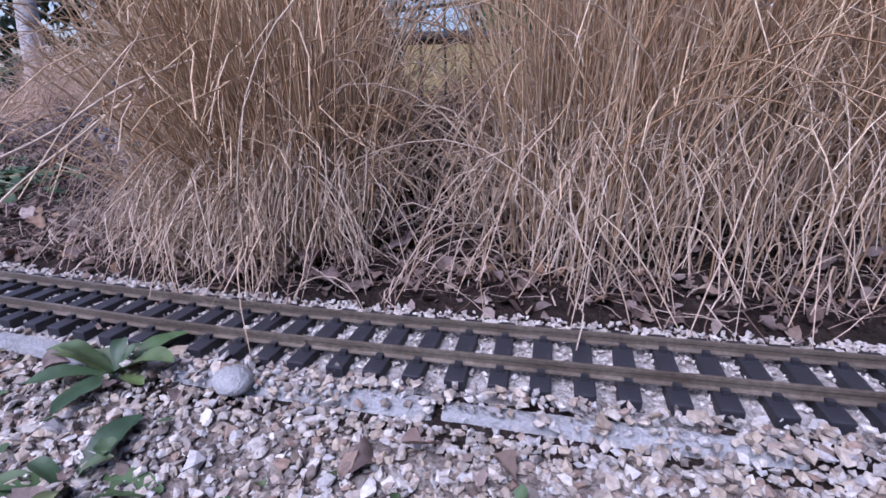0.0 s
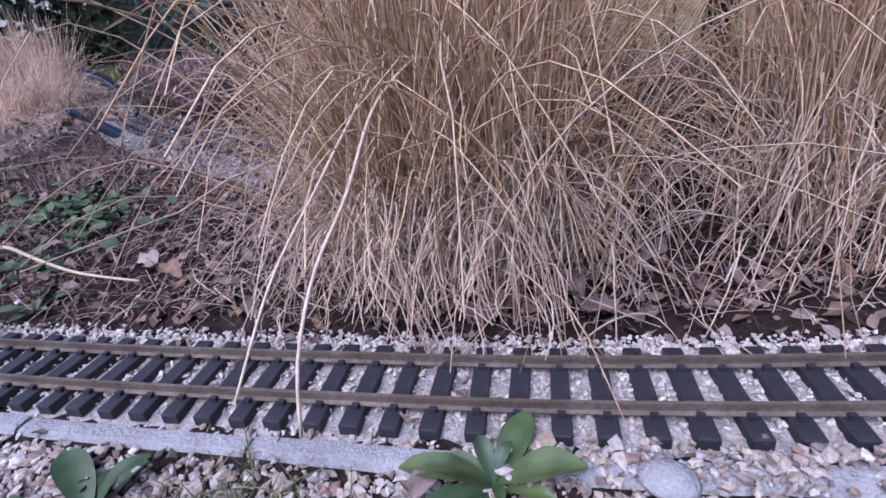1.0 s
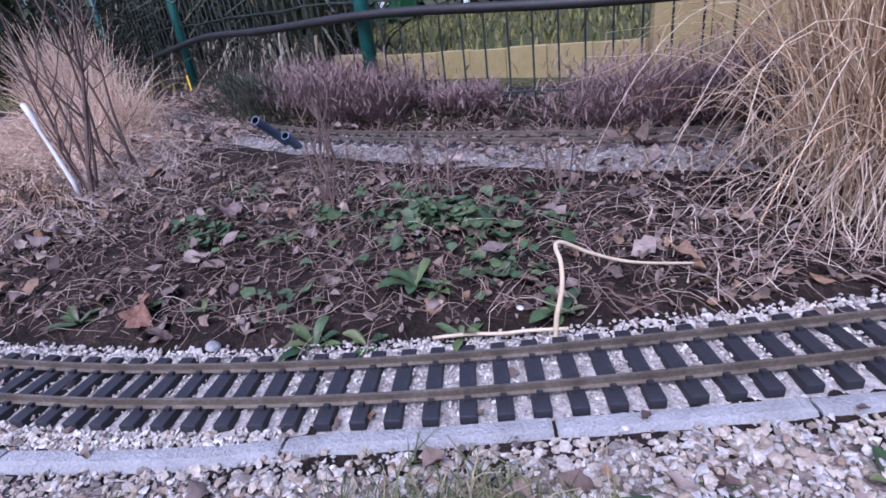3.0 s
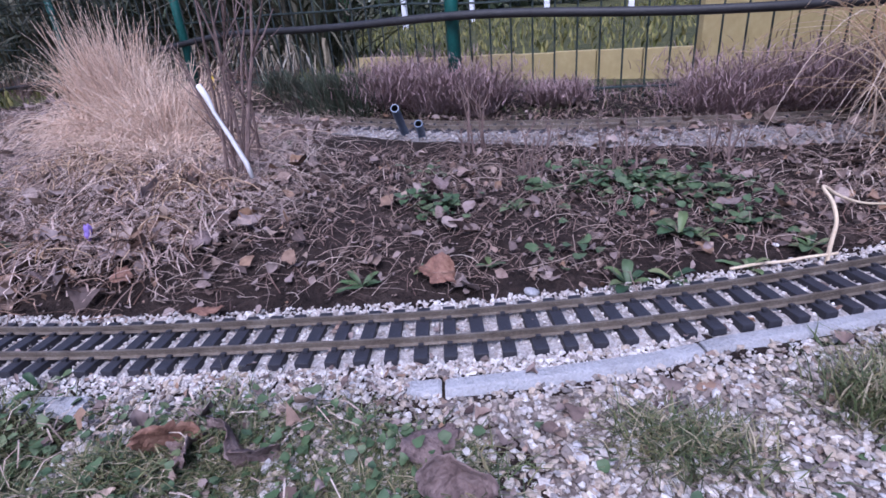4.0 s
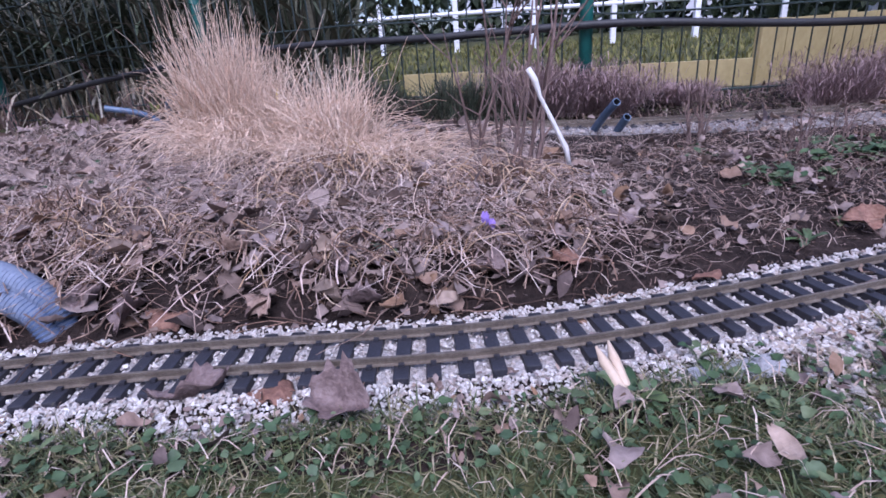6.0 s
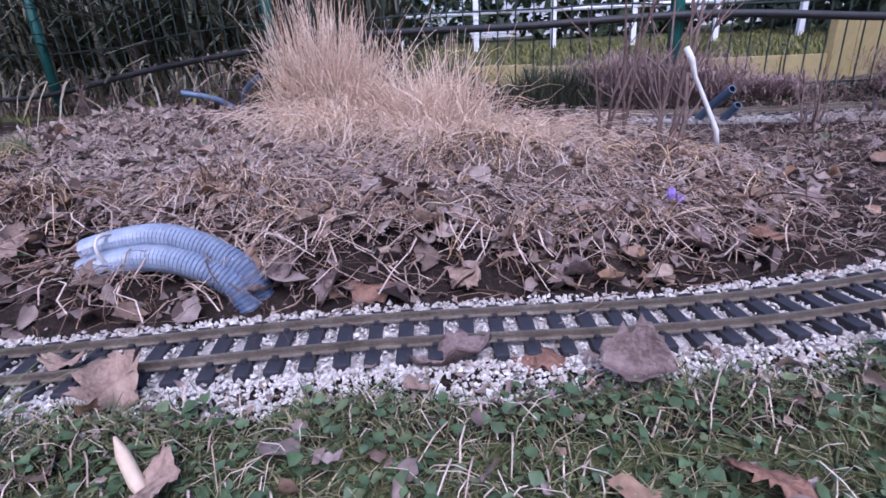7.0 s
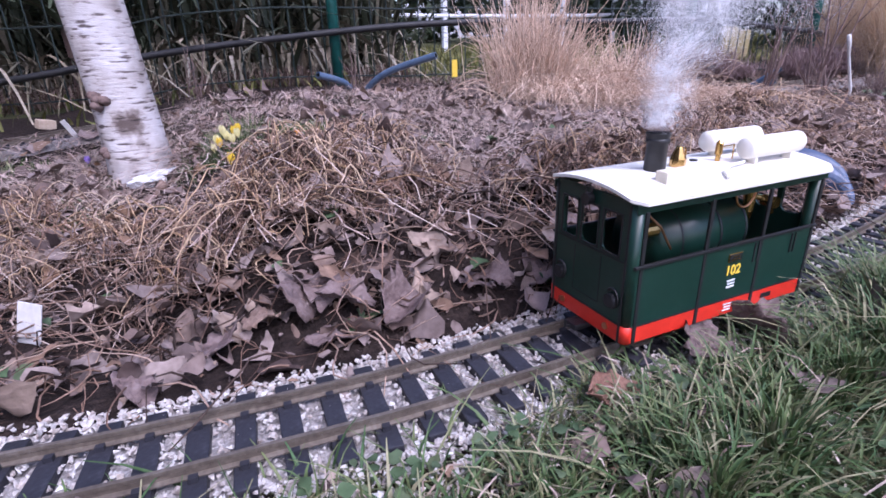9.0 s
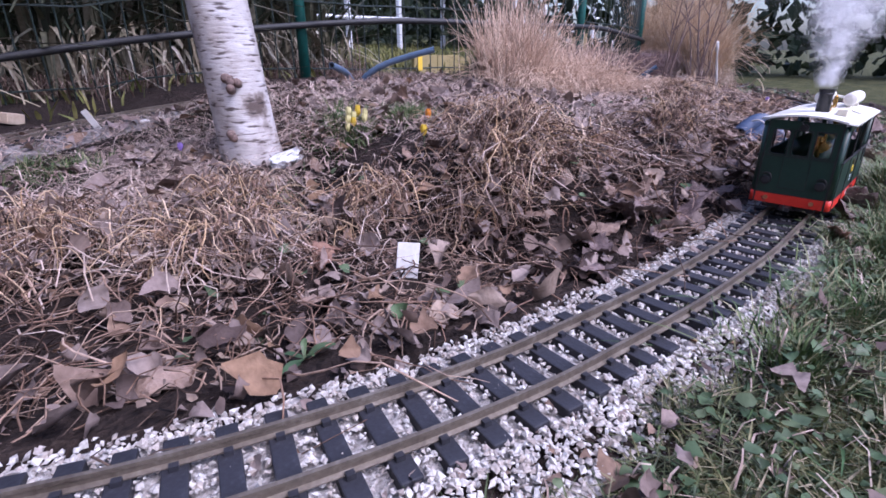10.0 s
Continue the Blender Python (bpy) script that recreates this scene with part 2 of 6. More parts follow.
def tube(bm, points, radius, sides=10, caps=True):
    """A round bar along points; radius is one number or one for each point."""
    pts = [Vector(p) for p in points]
    rad = radius if isinstance(radius, (list, tuple)) else [radius] * len(pts)
    rings, side = [], None
    for i, p in enumerate(pts):
        way = (pts[min(i + 1, len(pts) - 1)] - pts[max(i - 1, 0)]).normalized()
        if side is None:
            side = way.orthogonal().normalized()
        side = (side - way * side.dot(way)).normalized()
        up = way.cross(side)
        rings.append([bm.verts.new(p + (side * math.cos(a) + up * math.sin(a)) * rad[i]) for a in (2 * math.pi * k / sides for k in range(sides))])
    for a, b in zip(rings, rings[1:]):
        for k in range(sides):
            bm.faces.new((a[k], a[(k + 1) % sides], b[(k + 1) % sides], b[k]))
    if caps:
        bm.faces.new(rings[0][::-1])
        bm.faces.new(rings[-1])
    return bm


def joined(name, verts, faces, mat, parent=None, label="", shade=False):
    mesh = bpy.data.meshes.new(name)
    mesh.from_pydata(np.asarray(verts).tolist(), [], faces if isinstance(faces, list) else faces.tolist())
    mesh.update()
    return linked(name, mesh, mat, parent, label, shade)


def repeat_shape(shape, faces, places, turns, scales):
    """One array of many copies of a small shape: verts (n, 3), places (k, 3), turns (k, 3, 3), scales (k,) or (k, 3)."""
    sc = scales[:, None, None] if scales.ndim == 1 else scales[:, None, :]
    v = np.einsum("kij,knj->kni", turns, shape[None] * sc if shape.ndim == 2 else shape * sc) + places[:, None, :]
    n, k = v.shape[1], len(places)
    fs = (np.asarray(faces)[None] + (np.arange(k) * n)[:, None, None]).reshape(-1, np.asarray(faces).shape[1])
    return v.reshape(-1, 3), fs


def turns_about(rng, k, tilt=math.pi):
    a, b, c = rng.uniform(0, 2 * math.pi, k), rng.normal(0, 1, k) * tilt / 2, rng.normal(0, 1, k) * tilt / 2
    ca, sa, cb, sb, cc, sc = np.cos(a), np.sin(a), np.cos(b), np.sin(b), np.cos(c), np.sin(c)
    o, i = np.zeros(k), np.ones(k)
    za = np.stack([ca, -sa, o, sa, ca, o, o, o, i], -1).reshape(k, 3, 3)
    xb = np.stack([i, o, o, o, cb, -sb, o, sb, cb], -1).reshape(k, 3, 3)
    yc = np.stack([cc, o, sc, o, i, o, -sc, o, cc], -1).reshape(k, 3, 3)
    return za @ xb @ yc


def blades(root, lean, height, reach, width, rng, bits=5, droop=0.0, bend=0.25):
    """Curved narrow leaves: roots (k, 3), heading of the lean, height, sideways reach, width. Each is creased along the middle."""
    k = len(root)
    u = np.linspace(0, 1, bits + 1)
    way = np.stack([np.cos(lean), np.sin(lean), np.zeros(k)], -1)
    across = np.stack([-np.sin(lean), np.cos(lean), np.zeros(k)], -1)
    curl = rng.normal(0, bend, k)
    out = u[None] ** 1.6 * reach[:, None]
    up = u[None] * height[:, None] - droop * u[None] ** 3 * height[:, None]
    mid = root[:, None] + way[:, None] * out[..., None] + np.array([0, 0, 1.0]) * up[..., None] + across[:, None] * (curl[:, None] * u[None] ** 2 * np.maximum(reach, 0.02)[:, None])[..., None]
    taper = np.clip(np.minimum(1.0, 1.25 - u) * np.minimum(1, 0.6 + 2 * u), 0.08, 1) * 0.5
    w = width[:, None] * taper[None]
    l, r = mid - across[:, None] * w[..., None], mid + across[:, None] * w[..., None]
    mid = mid + np.array([0, 0, -1.0]) * (0.35 * w)[..., None]
    v = np.stack([l, mid, r], 2).reshape(k, -1, 3)
    f = []
    for i in range(bits):
        for j in (0, 1):
            f.append([3 * i + j, 3 * i + j + 1, 3 * i + 4 + j, 3 * i + 3 + j])
    n = 3 * (bits + 1)
    return v.reshape(-1, 3), (np.array(f)[None] + (np.arange(k) * n)[:, None, None]).reshape(-1, 4)


def stack_up(*lots):
    vs, fs, n = [], [], 0
    for v, f in lots:
        vs.append(v)
        fs.append(np.asarray(f) + n)
        n += len(v)
    return np.vstack(vs), [list(r) for f in fs for r in f.tolist()]


def ball(rng, k=3):
    """Rough many-sided pebbles to choose from."""
    bm = bmesh.new()
    bmesh.ops.create_icosphere(bm, subdivisions=1, radius=0.5)
    base = np.array([v.co[:] for v in bm.verts])
    f = [[v.index for v in q.verts] for q in bm.faces]
    bm.free()
    return [base * rng.uniform(0.7, 1.25, (len(base), 1)) for _ in range(k)], f


# ---- ground ----
xs = np.concatenate([-np.geomspace(40, 3.05, 26), np.arange(-3.0, 3.6, 0.027), np.geomspace(3.65, 40, 26)])
ys = np.concatenate([-np.geomspace(40, 0.66, 24), np.arange(-0.64, 2.6, 0.027), np.geomspace(2.65, 60, 26)])
gx, gy = np.meshgrid(xs, ys, indexing="ij")
gz = lay(gx.ravel(), gy.ravel())
nx, ny = len(xs), len(ys)
idx = np.arange(nx * ny).reshape(nx, ny)
quads = np.stack([idx[:-1, :-1], idx[1:, :-1], idx[1:, 1:], idx[:-1, 1:]], -1).reshape(-1, 4)
ground = joined("ground", np.stack([gx.ravel(), gy.ravel(), gz], -1), quads, [SOIL, TURF], shade=True)
mid_x, mid_y = gx.ravel()[quads].mean(1), gy.ravel()[quads].mean(1)
from_track, from_far = beside(TRACK, mid_x, mid_y)[0], beside(FAR, mid_x, mid_y)[0]
grassed = ((from_track < -0.12) & (mid_x < 0.4)) | (from_far > 0.42) | (from_track < -0.42) | (mid_x < -2.5) | (mid_x > 2.4)
ground.data.polygons.foreach_set("material_index", grassed.astype(np.int32))
tagged(ground, "dark brown crumbly garden soil under leaf litter", "ground", kind="structure")

# ---- beds of fine grit under the loose stone ----


def bed(name, line, across, heights, span, mat, label, far=False):
    """A strip laid along a line, from one distance to another."""
    tang = np.gradient(line, axis=0)
    tang /= np.linalg.norm(tang, axis=1)[:, None]
    keep = (line[:, 0] > span[0]) & (line[:, 0] < span[1])
    p, t = line[keep], tang[keep]
    side = np.stack([t[:, 1], -t[:, 0]], 1)
    ds = np.linspace(across[0], across[-1], 26)
    n = len(p)
    xy = p[:, None] + side[:, None] * ds[None, :, None]
    z = np.interp(ds, across, heights)[None] + 0.0012 * wander(xy[..., 0], xy[..., 1], 160, 2.0) + 0.0012 * wander(xy[..., 0], xy[..., 1], 60, 5.0)
    if far:
        z = z + lay(xy[..., 0].ravel(), xy[..., 1].ravel()).reshape(n, 26) + 0.003
    ids = np.arange(n * 26).reshape(n, 26)
    q = np.stack([ids[:-1, :-1], ids[1:, :-1], ids[1:, 1:], ids[:-1, 1:]], -1).reshape(-1, 4)
    return tagged(joined(name, np.concatenate([xy, z[..., None]], -1).reshape(-1, 3), q, mat, shade=True), label, "gravel bed", kind="structure")


bed("ballast_bed", TRACK, [-0.115, -0.09, -0.055, -0.03, 0.03, 0.054, 0.066, 0.092], [-0.036, -0.0225, -0.0195, -0.016, -0.016, -0.0165, -0.0175, -0.028], (-2.5, 2.2), GRIT, "bed of fine pale grit under the sleepers")
bed("far_ballast_bed", FAR, [-0.115, -0.09, -0.05, 0.05, 0.075], [-0.012, 0.0, 0.0015, 0.001, -0.012], (-2.4, 1.05), FARGRIT, "strip of pale grit under the second track", True)
bed("path_bed", TRACK, [-0.4, -0.15, -0.1, -0.085], [-0.052, -0.03, -0.0225, -0.023], (0.2, 2.2), PATHGRIT, "bed of fine sandy grit under the path pebbles")

# ---- railway track: rails on chaired sleepers ----
GAUGE, HEAD = 0.045, 0.0026


def rail_mesh(line, side, z):
    """Flat-bottomed rail: head, web and foot, swept beside the line."""
    tang = np.gradient(line, axis=0)
    tang /= np.linalg.norm(tang, axis=1)[:, None]
    nrm = np.stack([-tang[:, 1], tang[:, 0]], 1)
    prof = [(-0.0014, 0), (0.0014, 0), (0.0014, -0.0025), (0.0006, -0.0032), (0.0006, -0.0066), (0.0034, -0.0075), (0.0034, -0.0084), (-0.0034, -0.0084), (-0.0034, -0.0075), (-0.0006, -0.0066), (-0.0006, -0.0032), (-0.0014, -0.0025)]
    n, k = len(line), len(prof)
    v = np.zeros((n, k, 3))
    for j, (o, h) in enumerate(prof):
        v[:, j, :2] = line + nrm * (side * (GAUGE + HEAD) / 2 + o)
        v[:, j, 2] = z + h
    ids = np.arange(n * k).reshape(n, k)
    f = np.stack([ids[:-1], ids[1:], np.roll(ids[1:], -1, 1), np.roll(ids[:-1], -1, 1)], -1).reshape(-1, 4).tolist()
    f += [ids[0].tolist(), ids[-1][::-1].tolist()]
    return v.reshape(-1, 3), f


def sleeper_mesh(seed):
    """A tie with a sloping top edge and a pair of rail chairs at each rail."""
    r = random.Random(seed)
    bm = bmesh.new()
    w, l = 0.0069 + r.uniform(-0.0003, 0.0003), 0.0465
    box(bm, -w, w, -l, l, -0.0175, -0.0087, 0.0011)
    for s in (-1, 1):
        for o in (-1, 1):
            y = s * (GAUGE + HEAD) / 2 + o * 0.0049
            box(bm, -0.0026, 0.0026, y - 0.0021, y + 0.0021, -0.009, -0.0052)
    me = bpy.data.meshes.new("sleeper")
    bm.to_mesh(me)
    bm.free()
    me.materials.append(SLEEPER)
    return me


SLEEPERS = [sleeper_mesh(i) for i in range(4)]


def lay_track(line_points, label, spacing, z, far=False):
    t = tagged(new("railway_track"), label, "railway track", kind="structure")
    fine = smooth_line(line_points, 0.012)
    z = np.broadcast_to(z(fine) if callable(z) else z, len(fine))
    for side in (-1, 1):
        v, f = rail_mesh(fine, side, z)
        joined("rail", v, f, RAIL, t)
    even = smooth_line(line_points, spacing)
    tang = np.gradient(even, axis=0)
    r = random.Random(7)
    zz = np.interp(np.linspace(0, 1, len(even)), np.linspace(0, 1, len(fine)), z)
    for i, (p, d) in enumerate(zip(even, tang)):
        ob = new("sleeper", SLEEPERS[i % 4])
        ob.parent = t
        ob.matrix_basis = Matrix.LocRotScale((p[0], p[1], zz[i]), Euler((0, 0, math.atan2(d[1], d[0]) + r.uniform(-0.03, 0.03))), None)
    return t


lay_track(LINE, "tarnished brass rails on dark plastic sleepers in pale ballast", 0.0286, 0.0)
lay_track(FAR_LINE, "second line of weathered garden railway track beyond the bed", 0.0286, lambda q: np.interp(q[:, 0], *FAR_Z))

# ---- gravel and ballast ----
rng = np.random.default_rng(5)


def scatter_along(line, lo, hi, k, span=None):
    i = rng.integers(0, len(line), k)
    if span:
        ok = np.where((line[:, 0] > span[0]) & (line[:, 0] < span[1]))[0]
        i = rng.choice(ok, k)
    tang = np.gradient(line, axis=0)
    tang /= np.linalg.norm(tang, axis=1)[:, None]
    d = rng.uniform(lo, hi, k)
    p = line[i] + np.stack([tang[i, 1], -tang[i, 0]], 1) * d[:, None] + rng.uniform(-0.006, 0.006, (k, 2))
    return p, d


def EDGE_IN(x):
    """How far the inner edge of the concrete edging lies from the middle of the track."""
    return np.interp(x, [-0.1, 0.1, 0.35, 0.57, 0.65, 0.8, 1.0, 1.25, 1.6], [-0.074, -0.078, -0.074, -0.061, -0.051, -0.0475, -0.051, -0.056, -0.06])


CHIP = np.array([(0.5, 0, 0), (-0.5, 0, 0), (0, 0.5, 0), (0, -0.5, 0), (0, 0, 0.5), (0, 0, -0.5)]) * 1.15
CHIP_SIDES = [(0, 2, 4), (2, 1, 4), (1, 3, 4), (3, 0, 4), (2, 0, 5), (1, 2, 5), (3, 1, 5), (0, 3, 5)]


def stones(name, p, size, mat, label, lift=0.25, flat=0.75, level=None, broken=True):
    """Loose stone: broken chips, or rounder pebbles."""
    if broken:
        base, f = CHIP, CHIP_SIDES
    else:
        shapes, f = ball(rng, 1)
        base = shapes[0]
    k = len(p)
    shape = base[None] * rng.uniform(0.68, 1.3, (k, len(base), 1)) + rng.normal(0, 0.09, (k, len(base), 3))
    sc = size[:, None] * np.stack([rng.uniform(0.75, 1.3, k), rng.uniform(0.75, 1.3, k), np.full(k, flat)], 1)
    z = (lay(p[:, 0], p[:, 1]) if level is None else level) + size * lift * rng.uniform(0.2, 1.4, k)
    v, fs = repeat_shape(shape, f, np.column_stack([p, z]), turns_about(rng, k, 1.2 if broken else 0.7), sc)
    ob = joined(name, v, fs, mat)
    return tagged(ob, label, "gravel", kind="stuff")


def packed(x, low, high):
    """The ballast lies low round the sleepers at the path end and is heaped up along the lawn."""
    return np.interp(x, [-1.0, -0.5, 0.1], [high, 0.5 * (low + high), low])


p, d = scatter_along(TRACK, -0.062, 0.06, 27000, (-2.4, 1.9))
clear = (p[:, 0] < 0.6) | (d > -0.046)
p, d = p[clear], d[clear]
outer = np.clip((-d - 0.026) / 0.012, 0, 1)
stones("ballast", p, rng.uniform(0.002, 0.0048, len(p)), CHIPS, "pale crushed stone ballast between the sleepers", 0.25, level=packed(p[:, 0], -0.0152, -0.0124) - outer * packed(p[:, 0], 0.0042, 0.0012))
p, d = scatter_along(TRACK, 0.045, 0.066, 6200, (-2.3, 1.9))
stones("ballast_edge", p, rng.uniform(0.0024, 0.0056, len(p)), CHIPS, "white limestone chippings heaped beside the rails", 0.3, level=-0.0145)
p, d = scatter_along(TRACK, -0.105, -0.045, 16000, (-2.2, 0.62))
p = p[(d > -0.07) | (p[:, 0] < 0.388)]
d = beside(TRACK, p[:, 0], p[:, 1])[0]
stones("ballast_shoulder", p, rng.uniform(0.0024, 0.0056, len(p)), CHIPS, "white chippings spilled along the grass side", 0.3, level=np.interp(d, [-0.105, -0.085, -0.06, -0.045], [-0.031, -0.0215, -0.017, -0.017]) + packed(p[:, 0], 0.0, 0.004) * np.interp(d, [-0.085, -0.06], [0, 1]))
p, d = scatter_along(TRACK, -0.34, -0.05, 48000, (0.08, 2.0))
strip = EDGE_IN(p[:, 0])
clear = (p[:, 0] < 0.388) | (d < strip - 0.021) | (d > strip + 0.002) | ((p[:, 0] > 1.28) & (rng.random(len(p)) < 0.3)) | (p[:, 0] > 1.66) | ((p[:, 0] > 1.34) & (p[:, 0] < 1.47))
p, d = p[clear], d[clear]
level = (np.interp(d, [-0.4, -0.15, -0.1, -0.085, -0.06], [-0.051, -0.029, -0.0225, -0.0205, -0.018]) + np.where((d > strip[clear] - 0.02) & (p[:, 0] > 1.3), 0.006, 0.0))
small = rng.random(len(p)) < 0.55
stones("gravel_path", p[small], rng.uniform(0.0025, 0.0058, small.sum()), GRAVEL, "mixed pale and tan grit of the garden path", 0.3, level=level[small])
stones("path_pebbles", p[~small], rng.uniform(0.0036, 0.0078, (~small).sum()) * np.where(rng.random((~small).sum()) < 0.05, 1.5, 1.0), PEBBLES, "rounded cream, tan and grey pebbles of the garden path", 0.32, flat=0.62, level=level[~small], broken=False)
p, d = scatter_along(FAR, -0.095, 0.055, 9000, (-1.6, 1.05))
stones("far_ballast", p, rng.uniform(0.0035, 0.007, len(p)), GRAVEL, "pale ballast under the second track", 0.3, level=lay(p[:, 0], p[:, 1]) + 0.003)

# ---- concrete edging blocks in front of the ballast ----


def edging_block(x0, x1, seed):
    """A low cast kerb block with chipped, softly rounded edges and a face that leans back."""
    r = random.Random(seed)
    fine = smooth_line(LINE, 0.003)
    tang = np.gradient(fine, axis=0)
    tang /= np.linalg.norm(tang, axis=1)[:, None]
    k = [i for i in range(len(fine)) if x0 <= fine[i][0] <= x1]
    bm = bmesh.new()
    prof = [(0.0, -0.05), (0.0, -0.0155), (-0.0012, -0.0143), (-0.006, -0.0139), (-0.0125, -0.014), (-0.0145, -0.0152), (-0.0195, -0.0225), (-0.022, -0.05)]
    rings, tip, sag = [], r.uniform(-0.0012, 0.0012), r.uniform(-0.0015, 0.0008)
    for n, i in enumerate(k):
        out = Vector((tang[i][1], -tang[i][0]))
        e = min(n, len(k) - 1 - n)
        end = 0.0012 if e == 0 else 0.0
        inner = float(EDGE_IN(fine[i][0])) + tip * n / len(k)
        rings.append([bm.verts.new((fine[i][0] + out.x * (inner + d), fine[i][1] + out.y * (inner + d), z + sag - (end if z > -0.03 else 0) + r.uniform(-0.0004, 0.0004))) for d, z in prof])
    for a, b in zip(rings, rings[1:]):
        for j in range(len(prof) - 1):
            bm.faces.new((a[j], b[j], b[j + 1], a[j + 1]))
    bm.faces.new(rings[0])
    bm.faces.new(rings[-1][::-1])
    ob = part("edging_block", bm, CONCRETE)
    return tagged(ob, "grey weathered concrete edging block half sunk in gravel", "edging block", "edging blocks along the track")


for i, (x0, x1) in enumerate(((0.362, 0.3925), (0.393, 0.6155), (0.616, 0.7995), (0.8, 0.9635), (0.964, 1.1365), (1.137, 1.3085), (1.309, 1.4795), (1.48, 1.65), (-0.01, 0.075))):
    edging_block(x0, x1, i)

# ---- the steam tram locomotive ----
GREEN = varied("dark_green_enamel", [(0.3, (0.006, 0.026, 0.018)), (0.6, (0.009, 0.034, 0.024)), (0.8, (0.014, 0.044, 0.032))], 40, 0.32, bump=0.05, depth=0.0003, spec=0.5)
RED = varied("signal_red_enamel", [(0.3, (0.52, 0.025, 0.012)), (0.7, (0.66, 0.035, 0.016))], 40, 0.4, bump=0.05, depth=0.0003)
BLACK = varied("satin_black_metal", [(0.3, (0.007, 0.007, 0.008)), (0.7, (0.02, 0.02, 0.022))], 60, 0.45, bump=0.1, depth=0.0004)
CREAM = varied("off_white_painted_wood", [(0.3, (0.66, 0.63, 0.56)), (0.6, (0.77, 0.75, 0.7)), (0.8, (0.82, 0.81, 0.78))], 22, 0.6, bump=0.15, depth=0.0006)
IVORY = varied("ivory_paint", [(0.3, (0.6, 0.54, 0.42)), (0.7, (0.74, 0.69, 0.58))], 40, 0.6, bump=0.1, depth=0.0005)
BRASS = varied("polished_brass", [(0.3, (0.55, 0.33, 0.1)), (0.7, (0.75, 0.5, 0.2))], 60, 0.25, 1.0, bump=0.1, depth=0.0003)
COPPER = varied("copper_pipe", [(0.3, (0.55, 0.25, 0.12)), (0.7, (0.72, 0.38, 0.22))], 60, 0.3, 1.0, bump=0.1, depth=0.0003)
YELLOW = varied("yellow_lettering", [(0.3, (0.72, 0.5, 0.04)), (0.7, (0.82, 0.6, 0.07))], 50, 0.5, bump=0)
WHITE = varied("white_lettering", [(0.3, (0.6, 0.62, 0.64)), (0.7, (0.78, 0.8, 0.8))], 50, 0.5, bump=0)


def sheet_with_holes(x0, x1, z0, z1, holes, y0, y1, rounding=0.0):
    """A plate in the x-z plane with oblong holes through it, built of bars round the holes."""
    bm = bmesh.new()
    cuts = sorted({x0, x1, *[h[0] for h in holes], *[h[1] for h in holes]})
    rows = sorted({z0, z1, *[h[2] for h in holes], *[h[3] for h in holes]})
    for a, b in zip(cuts, cuts[1:]):
        for c, d in zip(rows, rows[1:]):
            if not any(h[0] <= a and b <= h[1] and h[2] <= c and d <= h[3] for h in holes):
                box(bm, a, b, y0, y1, c, d)
    bmesh.ops.remove_doubles(bm, verts=bm.verts, dist=1e-6)
    for h in holes if rounding else ():
        for cx, sx in ((h[0], 1), (h[1], -1)):
            for cz, sz in ((h[2], 1), (h[3], -1)):
                arc = [(cx + sx * rounding * (1 - math.cos(a)), cz + sz * rounding * (1 - math.sin(a))) for a in np.linspace(0, math.pi / 2, 6)]
                outline = [(cx - sx * 0.0004, cz - sz * 0.0004)] + arc
                near, far = [[bm.verts.new((x, y, z)) for x, z in outline] for y in (y0, y1)]
                for k in range(len(outline)):
                    n = (k + 1) % len(outline)
                    bm.faces.new((near[k], near[n], far[n], far[k]))
                bm.faces.new(near)
                bm.faces.new(far[::-1])
    bmesh.ops.recalc_face_normals(bm, faces=bm.faces)
    return bm


def lettering(text, size, mat, parent, m, name):
    cu = bpy.data.curves.new(name, "FONT")
    cu.body, cu.size, cu.extrude, cu.align_x, cu.align_y, cu.offset = text, size, 0.0002, "CENTER", "CENTER", size * 0.018
    tmp = bpy.data.objects.new(name, cu)
    scene.collection.objects.link(tmp)
    me = bpy.data.meshes.new_from_object(tmp.evaluated_get(bpy.context.evaluated_depsgraph_get()))
    bpy.data.objects.remove(tmp)
    me.materials.clear()
    ob = linked(name, me, mat, parent)
    ob.matrix_basis = m
    return ob


